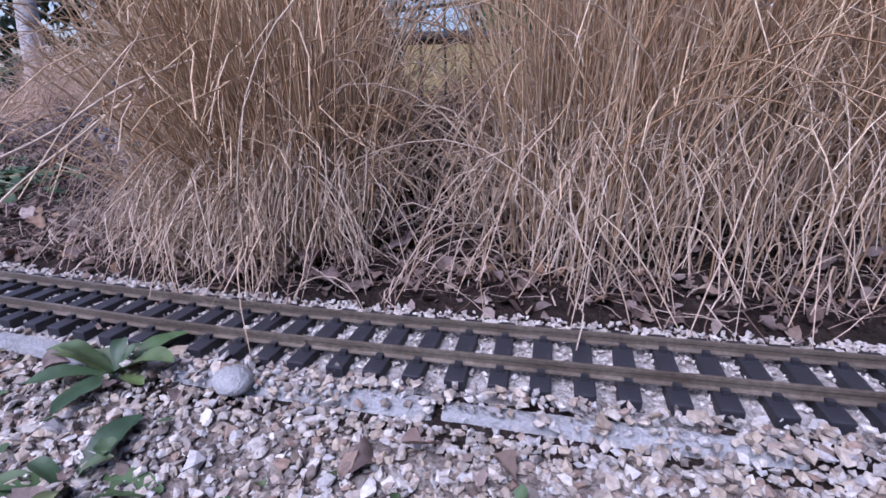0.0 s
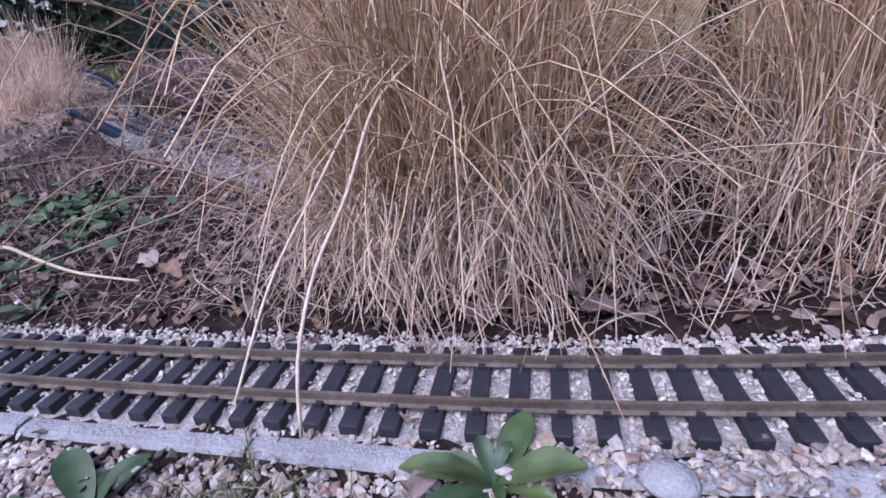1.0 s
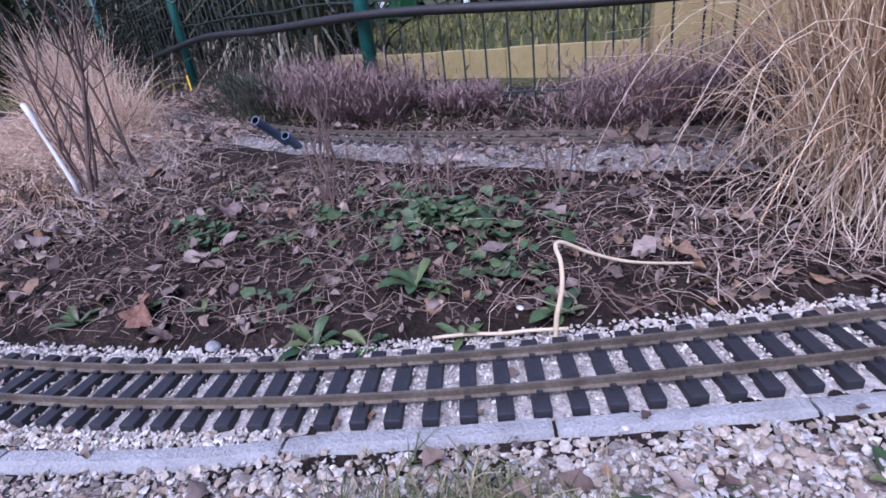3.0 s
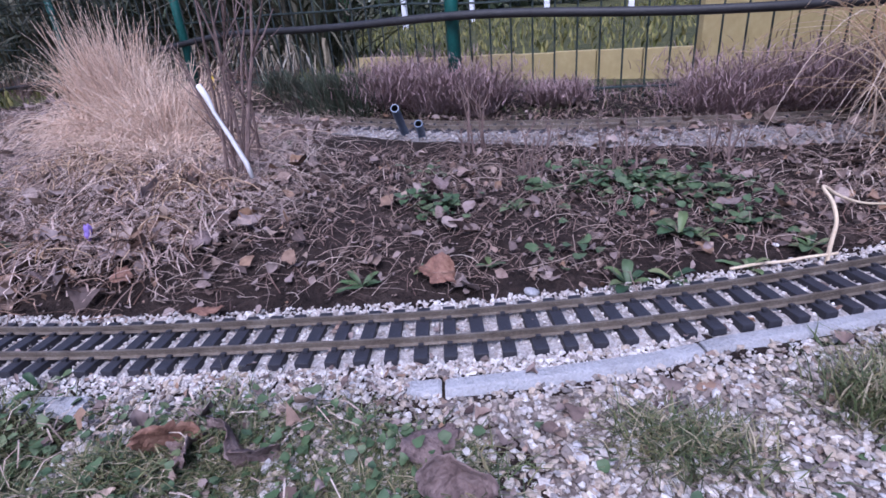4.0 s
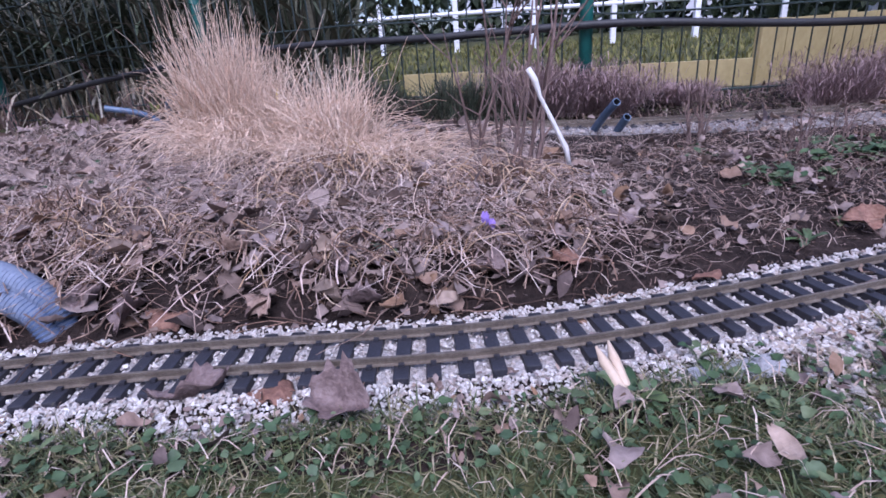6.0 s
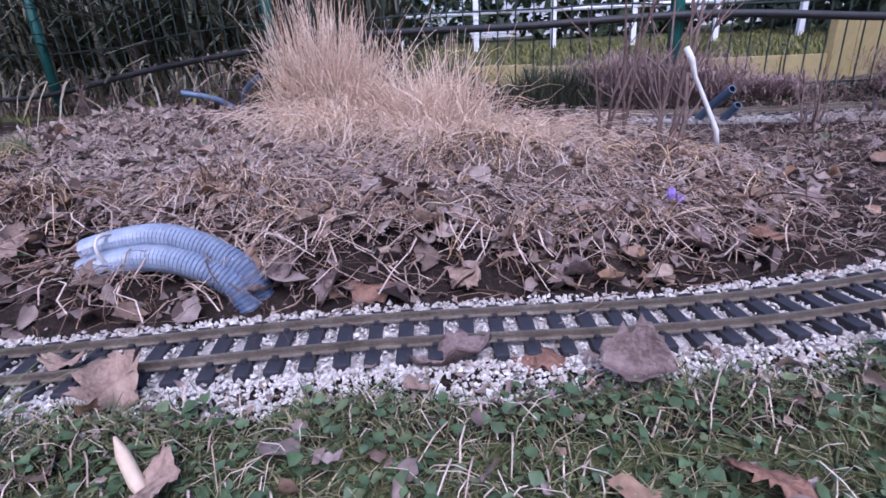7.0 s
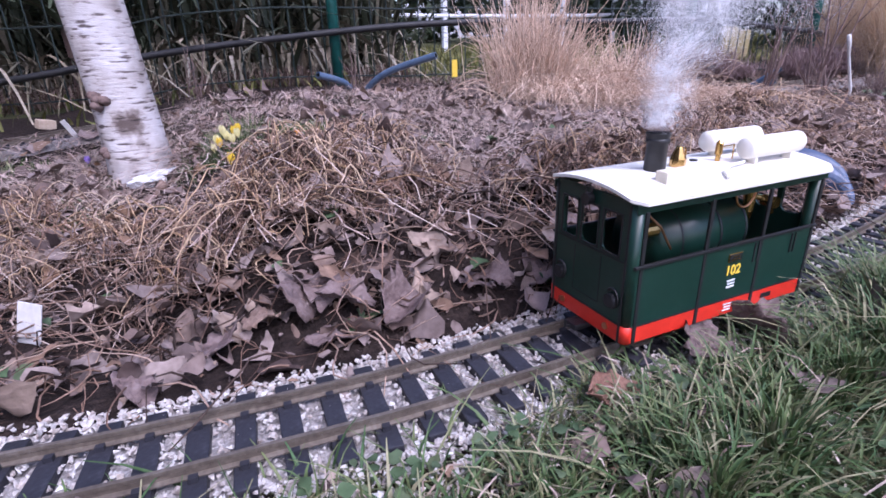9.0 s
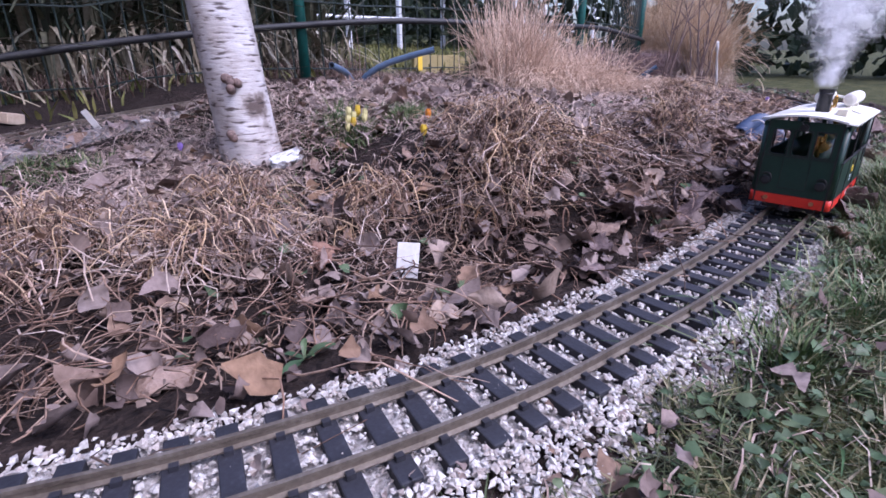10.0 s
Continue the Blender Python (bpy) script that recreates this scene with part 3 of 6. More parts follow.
def tram_engine(m):
    t = thing("tram_locomotive", "dark green boxed steam tram engine with cream roof on the rails", "locomotive", m)
    L, W, FLOOR, BAND, SILL, EAVE = 0.1, 0.046, 0.013, 0.027, 0.074, 0.118
    # running gear
    bm = box(bmesh.new(), -0.092, 0.092, -0.03, 0.03, 0.0055, 0.016, 0.001)
    part("chassis", bm, BLACK, t)
    for x in (-0.045, 0.045):
        for s in (-1, 1):
            bm = bmesh.new()
            y = s * 0.0235
            tube(bm, [(x, y - 0.003, 0.0125), (x, y + 0.003, 0.0125)], 0.0125, 20)
            tube(bm, [(x, y + s * 0.003, 0.0125), (x, y + s * 0.0055, 0.0125)], 0.0035, 10)
            part("wheel", bm, BLACK, t)
    bm = box(bmesh.new(), -0.095, 0.095, -0.042, 0.042, 0.0165, 0.0185)
    part("floor", bm, BLACK, t)
    for s in (-1, 1):
        y0, y1 = (W - 0.0015, W) if s > 0 else (-W, -W + 0.0015)
        out = s * W
        side = part("side_panel", box(bmesh.new(), -L + 0.005, L - 0.005, y0, y1, BAND, SILL, 0.0004), GREEN, t)
        part("red_band", box(bmesh.new(), -L + 0.005, L - 0.005, *sorted((out, out - s * 0.0013)), FLOOR, BAND, 0.0004), RED, t, "signal red skirt band")
        part("cornice", box(bmesh.new(), -L, L, y0, y1, EAVE - 0.005, EAVE + 0.001, 0.0004), GREEN, t)
        part("sill_rail", box(bmesh.new(), -L + 0.002, L - 0.002, *sorted((out - s * 0.001, out + s * 0.0016)), SILL - 0.0012, SILL + 0.0013, 0.0005), BLACK, t)
        for x in (0.0915, 0.029, -0.033, -0.0945):
            part("pillar", box(bmesh.new(), x - 0.0016, x + 0.0016, *sorted((out - s * 0.0012, out + s * 0.0007)), FLOOR, EAVE - 0.004, 0.0004), BLACK, t)
        part("panel_line", box(bmesh.new(), -L + 0.005, L - 0.005, *sorted((out, out + s * 0.0004)), BAND - 0.0006, BAND + 0.0006), BLACK, t)
        for x in (-0.0285, -0.0725):
            for o in (-0.0022, 0.0022):
                part("vent_slot", box(bmesh.new(), x + o - 0.0008, x + o + 0.0008, *sorted((out + s * 0.0001, out + s * 0.0009)), 0.0545, 0.0715, 0.0003), BLACK, t)
        part("tool_slot", box(bmesh.new(), -0.058, -0.046, *sorted((out, out + s * 0.0006)), 0.018, 0.022), BLACK, t)
        # nameplate and painted number
        plate = part("nameplate", box(bmesh.new(), -0.0125, 0.0025, *sorted((out, out + s * 0.0008)), 0.0595, 0.0665, 0.0003), BRASS, t, "brass-framed dark nameplate")
        part("plate_face", box(bmesh.new(), -0.0118, 0.0018, *sorted((out + s * 0.0008, out + s * 0.0011)), 0.0603, 0.0657), BLACK, plate)
        for k in range(2):
            part("plate_writing", box(bmesh.new(), -0.0095 + 0.001 * k, -0.0005 - 0.001 * k, *sorted((out + s * 0.0011, out + s * 0.0013)), 0.0612 + 0.0022 * k, 0.0622 + 0.0022 * k), BRASS, plate)
        face = Matrix(((-s, 0, 0), (0, 0, s), (0, 1, 0))).to_4x4()
        lettering("102", 0.0115, YELLOW, t, Matrix.Translation((-0.005, out + s * 0.0004, 0.052)) @ face, "running_number")
        for k in range(3):
            part("small_print", box(bmesh.new(), -0.0095, -0.0005 - 0.0012 * (k % 2), *sorted((out + s * 0.0001, out + s * 0.0004)), 0.0372 + 0.0026 * k, 0.0386 + 0.0026 * k), WHITE, t)
        for k in range(3):
            part("band_print", box(bmesh.new(), -0.0105, -0.001 - 0.001 * (k % 2), *sorted((out + s * 0.0001, out + s * 0.0004)), 0.0165 + 0.0026 * k, 0.0177 + 0.0026 * k), WHITE, t)
    # ends, with rounded corner posts, windows and drawgear
    for s in (-1, 1):
        holes = [(y - 0.0094, y + 0.0094, 0.0782, 0.1098) for y in (-0.0235, 0.0, 0.0235)]
        bm = sheet_with_holes(-0.04, 0.04, BAND, 0.121, holes, -0.0008, 0.0008, 0.006)
        end = part("end_wall", bm, GREEN, t)
        end.matrix_basis = Matrix.Translation((s * (L - 0.0008), 0, 0)) @ Matrix.Rotation(radians(90), 4, "Z")
        for y in (-0.0235, 0.0, 0.0235):
            bm = bmesh.new()
            for a, b, c, d in ((-0.0102, -0.0088, 0.0776, 0.1104), (0.0088, 0.0102, 0.0776, 0.1104), (-0.0102, 0.0102, 0.0776, 0.079), (-0.0102, 0.0102, 0.109, 0.1104)):
                box(bm, s * (L + 0.0001) - 0.0006, s * (L + 0.0001) + 0.0006, y + a, y + b, c, d, 0.0003)
            part("window_frame", bm, BLACK, t)
        part("end_band", box(bmesh.new(), *sorted((s * (L - 0.0013), s * L)), -0.04, 0.04, FLOOR, BAND, 0.0004), RED, t, "signal red buffer beam")
        for y in (-0.0425, 0.0425):
            bm = bmesh.new()
            tube(bm, [(s * (L - 0.005), y * 0.965, BAND), (s * (L - 0.005), y * 0.965, EAVE)], 0.005, 14)
            part("corner_post", bm, GREEN, t, shade=True)
            bm = bmesh.new()
            tube(bm, [(s * (L - 0.005), y * 0.965, FLOOR), (s * (L - 0.005), y * 0.965, BAND)], 0.0051, 14)
            part("corner_band", bm, RED, t, shade=True)
            part("corner_strip", box(bmesh.new(), *sorted((s * (L - 0.0005), s * (L + 0.0006))), y * 0.93 - 0.001, y * 0.93 + 0.001, FLOOR, EAVE, 0.0003), BLACK, t)
        for y in (-0.015, 0.015):
            part("door_seam", box(bmesh.new(), *sorted((s * L, s * (L + 0.0004))), y - 0.0003, y + 0.0003, 0.035, 0.073), BLACK, t)
        part("door_seam", box(bmesh.new(), *sorted((s * L, s * (L + 0.0004))), -0.015, 0.015, 0.0347, 0.0353), BLACK, t)
        part("waist_line", box(bmesh.new(), *sorted((s * L, s * (L + 0.0005))), -0.04, 0.04, 0.0752, 0.0762), BLACK, t)
        part("beam_line", box(bmesh.new(), *sorted((s * L, s * (L + 0.0004))), -0.04, 0.04, BAND - 0.0006, BAND + 0.0006), BLACK, t)
        for y in (-0.0305, 0.0305):
            bm = bmesh.new()
            tube(bm, [(s * (L - 0.001), y, 0.044), (s * (L + 0.004), y, 0.044), (s * (L + 0.0045), y, 0.044)], [0.0055, 0.0055, 0.004], 14)
            tube(bm, [(s * (L + 0.0005), y + 0.006 * math.cos(a), 0.0455 + 0.0075 * math.sin(a)) for a in np.linspace(-2.4, 2.4, 12)], 0.0011, 6)
            part("end_lamp", bm, BLACK, t)
            bm = bmesh.new()
            tube(bm, [(s * (L - 0.001), y * 0.85, 0.02), (s * (L + 0.0012), y * 0.85, 0.02)], 0.0028, 12)
            part("beam_bolt", bm, COPPER, t)
        bm = bmesh.new()
        box(bm, *sorted((s * (L - 0.004), s * (L + 0.012))), -0.006, 0.006, 0.0075, 0.0125, 0.001)
        tube(bm, [(s * (L + 0.012), 0, 0.01), (s * (L + 0.017), 0, 0.011), (s * (L + 0.017), 0, 0.017)], 0.0013, 8)
        part("coupling", bm, BLACK, t)
        bm = bmesh.new()
        tube(bm, [(s * (L + 0.001), 0, 0.114), (s * (L + 0.0065), 0, 0.114)], 0.0046, 14)
        tube(bm, [(s * (L + 0.0035), 0.0035 * math.cos(a), 0.121 + 0.0035 * math.sin(a)) for a in np.linspace(-1.5, 4.7, 14)], 0.0006, 6)
        part("headlamp", bm, BLACK, t)
    # roof: a shallow curved slab with rounded plan corners
    bm = bmesh.new()
    grid = []
    for i in range(25):
        x = -0.105 + 0.210 * i / 24
        row = []
        e = max(0.0, abs(x) - 0.097)
        half = 0.0505 - (0.008 - math.sqrt(max(0.0, 0.008 ** 2 - e ** 2)) if e else 0.0)
        for j in range(13):
            y = -half + 2 * half * j / 12
            row.append(bm.verts.new((x, y, EAVE + 0.0015 + 0.0075 * (1 - (y / 0.0505) ** 2))))
        grid.append(row)
    for a, b in zip(grid, grid[1:]):
        for j in range(12):
            bm.faces.new((a[j], b[j], b[j + 1], a[j + 1]))
    made = bmesh.ops.extrude_face_region(bm, geom=list(bm.faces))
    bmesh.ops.translate(bm, vec=(0, 0, 0.0022), verts=[v for v in made["geom"] if isinstance(v, bmesh.types.BMVert)])
    bmesh.ops.recalc_face_normals(bm, faces=bm.faces)
    part("roof", bm, CREAM, t, "cream painted curved roof")
    top = lambda y: EAVE + 0.0037 + 0.0075 * (1 - (y / 0.0505) ** 2)
    bm = bmesh.new()
    tube(bm, [(0.046, 0.004, 0.122), (0.046, 0.004, 0.150), (0.046, 0.004, 0.1501), (0.046, 0.004, 0.153), (0.046, 0.004, 0.1531), (0.046, 0.004, 0.1555), (0.046, 0.004, 0.157)], [0.0081, 0.0076, 0.0086, 0.0086, 0.0081, 0.0086, 0.0076], 20, False)
    tube(bm, [(0.046, 0.004, 0.157), (0.046, 0.004, 0.15)], [0.0092, 0.0078], 20, False)
    chimney = part("chimney", bm, BLACK, t, shade=True)
    part("roof_box", box(bmesh.new(), 0.031, 0.064, 0.0225, 0.033, 0.124, 0.1345, 0.0006), IVORY, t, "small ivory roof box")
    bm = bmesh.new()
    tube(bm, [(0.0225, 0.004, z) for z in (0.126, 0.135, 0.139, 0.143, 0.1445)], [0.006, 0.0062, 0.0045, 0.003, 0.0022], 8)
    part("safety_valve", bm, BRASS, t)
    bm = bmesh.new()
    tube(bm, [(0.0185, 0.004, 0.131), (0.0145, 0.004, 0.138), (0.0165, 0.004, 0.143), (0.0205, 0.004, 0.1435)], 0.0006, 6)
    part("valve_lever", bm, BRASS, t)
    bm = bmesh.new()
    tube(bm, [(-0.019, 0.006, z) for z in (0.125, 0.134, 0.1345, 0.1435, 0.146)], [0.002, 0.002, 0.0028, 0.0028, 0.001], 10)
    part("whistle", bm, BRASS, t)
    bm = bmesh.new()
    tube(bm, [(-0.019, 0.006, 0.14), (-0.036, 0.006, 0.1405), (-0.036, 0.006, 0.126)], 0.0006, 6)
    part("whistle_lever", bm, BRASS, t)
    for y in (-0.012, 0.021):
        z = top(y) + 0.0125
        bm = bmesh.new()
        x0, x1 = (-0.093, -0.027) if y > 0 else (-0.087, -0.024)
        tube(bm, [(x0, y, z), (x0 + 0.0005, y, z), (x0 + 0.003, y, z), (x1 - 0.003, y, z), (x1 - 0.0005, y, z), (x1, y, z)], [0.001, 0.0068, 0.0084, 0.0084, 0.0068, 0.001], 20)
        tank = part("condenser_tube", bm, CREAM, t, "cream painted roof condenser tube", True)
        for x in (x0 + 0.012, x1 - 0.012):
            part("bracket", box(bmesh.new(), x - 0.0013, x + 0.0013, y - 0.004, y + 0.004, z - 0.0135, z - 0.006, 0.0003), CREAM, tank)
    bm = bmesh.new()
    tube(bm, [(-0.087, -0.012, top(-0.012) + 0.0125), (-0.095, 0.0, 0.139), (-0.092, 0.02, 0.136)], 0.0016, 8)
    part("link_pipe", bm, CREAM, t)
    bm = bmesh.new()
    tube(bm, [(-0.026, 0.024, 0.131), (-0.008, 0.026, 0.1302), (0.004, 0.031, 0.1282), (0.012, 0.0415, 0.1262)], 0.0011, 8)
    part("roof_pipe", bm, CREAM, t)
    bm = bmesh.new()
    tube(bm, [(-0.004, -0.004, 0.1285), (-0.004, -0.004, 0.1303)], [0.0035, 0.003], 12)
    part("filler_cap", bm, BLACK, t)
    # boiler and cab fittings, seen through the openings
    bm = bmesh.new()
    tube(bm, [(0.052, 0, 0.072), (0.0521, 0, 0.072), (-0.043, 0, 0.072), (-0.0431, 0, 0.072)], [0.01, 0.0265, 0.0265, 0.01], 28)
    part("boiler", bm, GREEN, t, "dark green lagged boiler", True)
    for x in (0.03, -0.012, -0.041):
        bm = bmesh.new()
        tube(bm, [(x - 0.001, 0, 0.072), (x + 0.001, 0, 0.072)], 0.0268, 28)
        part("boiler_band", bm, BLACK, t)
    bm = bmesh.new()
    tube(bm, [(0.062, 0.012, 0.06), (0.062, 0.012, 0.1)], 0.0035, 10)
    tube(bm, [(0.055, 0.02, 0.088), (0.072, 0.02, 0.088)], 0.0055, 12)
    tube(bm, [(0.067, 0.018, 0.08), (0.067, 0.018, 0.104)], 0.0016, 8)
    part("lubricator", bm, BRASS, t)
    bm = bmesh.new()
    tube(bm, [(0.076, 0.033, 0.105), (0.066, 0.035, 0.096), (0.054, 0.036, 0.077)], 0.0009, 8)
    part("control_rod", bm, COPPER, t)
    bm = bmesh.new()
    tube(bm, [(-0.053, 0.016, 0.068), (-0.053, 0.016, 0.085), (-0.053, 0.016, 0.104)], [0.0026, 0.0042, 0.0052], 12)
    part("water_gauge", bm, BRASS, t)
    bm = bmesh.new()
    tube(bm, [(-0.055, 0.01, 0.096), (-0.068, 0.014, 0.094), (-0.074, 0.02, 0.091), (-0.078, 0.02, 0.08)], 0.0022, 10)
    tube(bm, [(-0.074, 0.014, 0.091), (-0.074, 0.026, 0.091)], 0.005, 12)
    tube(bm, [(-0.07, 0.006, 0.104), (-0.082, 0.006, 0.104)], 0.0035, 10)
    part("regulator_valve", bm, BRASS, t)
    bm = bmesh.new()
    tube(bm, [(-0.0125 + 0.011 * math.cos(a), 0.04, 0.114 + 0.0135 * math.sin(a)) for a in np.linspace(math.pi, 2 * math.pi, 14)], 0.0008, 8)
    part("copper_loop", bm, COPPER, t)
    return t


def on_track(x, ahead=0.0):
    i = int(np.abs(TRACK[:, 0] - x).argmin())
    d = TRACK[i + 5] - TRACK[i - 5]
    return Matrix.Translation((*TRACK[i], 0)) @ Matrix.Rotation(math.atan2(d[1], d[0]), 4, "Z")


ENGINE = on_track(-1.168)
tram_engine(ENGINE)

# ---- beyond the bed: fence, boards, bin, hedge and house ----
POST_GREEN = varied("dark_green_coated_steel", [(0.3, (0.004, 0.06, 0.05)), (0.7, (0.01, 0.1, 0.085))], 30, 0.45, bump=0.1)
TUBE_BLACK = varied("black_rubber_tube", [(0.3, (0.008, 0.008, 0.009)), (0.7, (0.022, 0.022, 0.024))], 40, 0.6, bump=0.3, depth=0.001)
WIRE = varied("dark_fence_wire", [(0.3, (0.012, 0.022, 0.02)), (0.7, (0.03, 0.045, 0.04))], 40, 0.5, bump=0)
BOARD = varied("yellowed_pine_board", [(0.3, (0.27, 0.215, 0.09)), (0.55, (0.35, 0.285, 0.13)), (0.75, (0.42, 0.35, 0.18))], 6, 0.75, bump=0.2, depth=0.002, fine=9)
FENCE = [(1.9, 1.95), (1.25, 1.5), (0.17, 1.36), (-0.99, 1.75), (-1.95, 2.02), (-2.9, 2.2)]
FENCE_TOP = [0.25, 0.235, 0.285, 0.28, 0.165, 0.12]


def above(x, y):
    return float(lay(x, y)[0])


def mesh_fence():
    t = tagged(new("mesh_fence"), "dark green welded mesh fence with black tube along it", "fence")
    for x, y in FENCE[1:5]:
        z = above(x, y)
        bm = bmesh.new()
        tube(bm, [(x, y - 0.008, z - 0.06), (x, y - 0.008, z + 0.62)], 0.017, 14)
        post = part("post", bm, POST_GREEN, t, "dark green round steel post", True)
    line = smooth_line([(*p, h) for p, h in zip(FENCE, FENCE_TOP)], 0.03)
    bm = bmesh.new()
    pts = [(x, y - 0.038, h + 0.004 * math.sin(x * 7)) for x, y, h in line]
    tube(bm, pts, 0.0098, 12)
    part("top_tube", bm, TUBE_BLACK, t, "black tube tied along the fence", True)
    flat = smooth_line(FENCE, 0.05)
    for i, (x, y) in enumerate(flat):
        z = above(x, y)
        bm = bmesh.new()
        tube(bm, [(x, y, z - 0.02), (x + 0.001 * math.sin(i), y, z + 0.6)], 0.0022, 5)
        part("upright_wire", bm, WIRE, t)
    for h in (0.03, 0.23, 0.43, 0.6):
        for o in (-0.0035, 0.0035):
            bm = bmesh.new()
            tube(bm, [(x, y + o, above(x, y) + h) for x, y in flat[::2]], 0.0024, 5)
            part("cross_wire", bm, WIRE, t)
    return t


mesh_fence()


def board_wall(x0, x1, y0, y1, height, label):
    """A low run of upright planks beyond the fence."""
    t = tagged(new("plank_wall"), label, "plank wall")
    n = max(2, int(math.hypot(x1 - x0, y1 - y0) / 0.12))
    r = random.Random(int(x0 * 100))
    turn = math.atan2(y1 - y0, x1 - x0)
    w = math.hypot(x1 - x0, y1 - y0) / n
    for i in range(n):
        u = (i + 0.5) / n
        x, y = x0 + (x1 - x0) * u, y0 + (y1 - y0) * u
        ob = part("plank", box(bmesh.new(), -w / 2 + 0.0015, w / 2 - 0.0015, -0.011, 0.011, -0.1, height + r.uniform(-0.004, 0.004), 0.002), BOARD, t)
        ob.matrix_basis = Matrix.Translation((x, y + r.uniform(-0.002, 0.002), above(x, y))) @ Matrix.Rotation(turn, 4, "Z")
    return t


board_wall(-0.35, 0.74, 1.86, 1.6, 0.075, "low yellowed pine plank edging behind the mesh fence")
board_wall(0.745, 2.3, 1.6, 2.45, 0.185, "taller yellowed pine plank wall behind the fence")

BIN = varied("green_bin_plastic", [(0.3, (0.01, 0.1, 0.03)), (0.7, (0.02, 0.16, 0.05))], 20, 0.5, bump=0.1)


def wheeled_bin(x, y):
    t = thing("wheeled_bin", "green plastic wheeled bin with white round emblem", "bin", Matrix.Translation((x, y, above(x, y))) @ Matrix.Diagonal((0.85, 0.85, 0.85, 1)))
    bm = box(bmesh.new(), -0.28, 0.28, -0.25, 0.25, 0.06, 0.95, 0.02)
    for v in bm.verts:
        k = 0.86 + 0.14 * v.co.z / 0.95
        v.co.x, v.co.y = v.co.x * k, v.co.y * k
    part("body", bm, BIN, t)
    part("lid", box(bmesh.new(), -0.3, 0.3, -0.28, 0.27, 0.95, 1.0, 0.015), BIN, t)
    for s in (-1, 1):
        bm = bmesh.new()
        tube(bm, [(s * 0.2, 0.25, 0.09), (s * 0.26, 0.25, 0.09)], 0.09, 20)
        part("wheel", bm, BLACK, t)
    bm = bmesh.new()
    tube(bm, [(-0.02, -0.222, 0.3), (-0.02, -0.238, 0.3)], 0.09, 24)
    part("emblem", bm, WHITE, t, "white round emblem")
    return t


wheeled_bin(-2.75, 6.0)

PLASTER = varied("pale_grey_plaster", [(0.3, (0.42, 0.43, 0.46)), (0.6, (0.52, 0.53, 0.56)), (0.8, (0.6, 0.61, 0.64))], 3, 0.9, bump=0.3, depth=0.004)
PANE = material("window_glass", 0.05)[0]
PANE.node_tree.nodes["Principled BSDF"].inputs["Base Color"].default_value = (0.03, 0.04, 0.05, 1)
ROOFING = varied("dark_roof_tiles", [(0.3, (0.08, 0.05, 0.04)), (0.7, (0.16, 0.1, 0.08))], 3, 0.85, bump=0.4, depth=0.01)


def house(x, y, turn, width, label):
    t = thing("house", label, "house", Matrix.Translation((x, y, above(x, y))) @ Matrix.Rotation(turn, 4, "Z"))
    part("wall", box(bmesh.new(), -width / 2, width / 2, 0, 4, -0.3, 3.4), PLASTER, t)
    bm = bmesh.new()
    v = [bm.verts.new(p) for p in ((-width / 2 - 0.3, -0.4, 3.3), (width / 2 + 0.3, -0.4, 3.3), (width / 2 + 0.3, 2, 5), (-width / 2 - 0.3, 2, 5), (width / 2 + 0.3, 4.4, 3.3), (-width / 2 - 0.3, 4.4, 3.3))]
    for q in ((0, 1, 2, 3), (3, 2, 4, 5), (1, 4, 2), (0, 3, 5), (0, 5, 4, 1)):
        bm.faces.new([v[i] for i in q])
    part("roof", bm, ROOFING, t)
    n = int(width / 1.6)
    for i in range(n):
        cx = -width / 2 + width * (i + 0.5) / n
        w = part("window", box(bmesh.new(), cx - 0.4, cx + 0.4, -0.03, 0.0, 0.9, 2.1, 0.005), WHITE, t)
        part("pane", box(bmesh.new(), cx - 0.34, cx + 0.34, -0.034, -0.031, 0.96, 2.04), PANE, w)
    return t


house(4.5, 13.5, radians(-8), 9.0, "pale grey plastered house far behind the garden")

FENCEWHITE = varied("white_painted_steel", [(0.3, (0.6, 0.62, 0.66)), (0.7, (0.74, 0.76, 0.8))], 8, 0.6, bump=0.1)


def far_railing():
    t = tagged(new("far_railing"), "white painted railing across the lawn in the distance", "railing")
    for i in range(14):
        x = -1.6 + i * 0.75
        y = 5.6 - 0.08 * i
        part("post", box(bmesh.new(), x - 0.025, x + 0.025, y - 0.025, y + 0.025, above(x, y) - 0.1, above(x, y) + 1.15, 0.004), FENCEWHITE, t)
    for h in (0.35, 0.75, 1.1):
        bm = bmesh.new()
        tube(bm, [(-1.7 + i, 5.6 - 0.1067 * i, above(-1.7 + i, 5.6 - 0.1067 * i) + h) for i in range(11)], 0.02, 8)
        part("rail", bm, FENCEWHITE, t)
    return t


far_railing()

# ---- leafy masses: reeds, hedge, heather ----
REED = pieces("old_reed_leaves", [(0.03, 0.04, 0.024), (0.07, 0.085, 0.05), (0.02, 0.03, 0.02), (0.13, 0.12, 0.08), (0.045, 0.06, 0.033), (0.2, 0.18, 0.13), (0.025, 0.03, 0.022)], 0.7, 90, bump=0)
REEDPALE = pieces("bleached_reed_leaves", [(0.3, 0.25, 0.17), (0.48, 0.42, 0.33), (0.14, 0.13, 0.08), (0.38, 0.32, 0.23), (0.06, 0.07, 0.04), (0.55, 0.5, 0.42)], 0.7, 90, bump=0)
HEDGE = pieces("dark_hedge_leaves", [(0.02, 0.035, 0.018), (0.035, 0.055, 0.025), (0.05, 0.07, 0.035), (0.015, 0.025, 0.014)], 0.6, 60, bump=0)
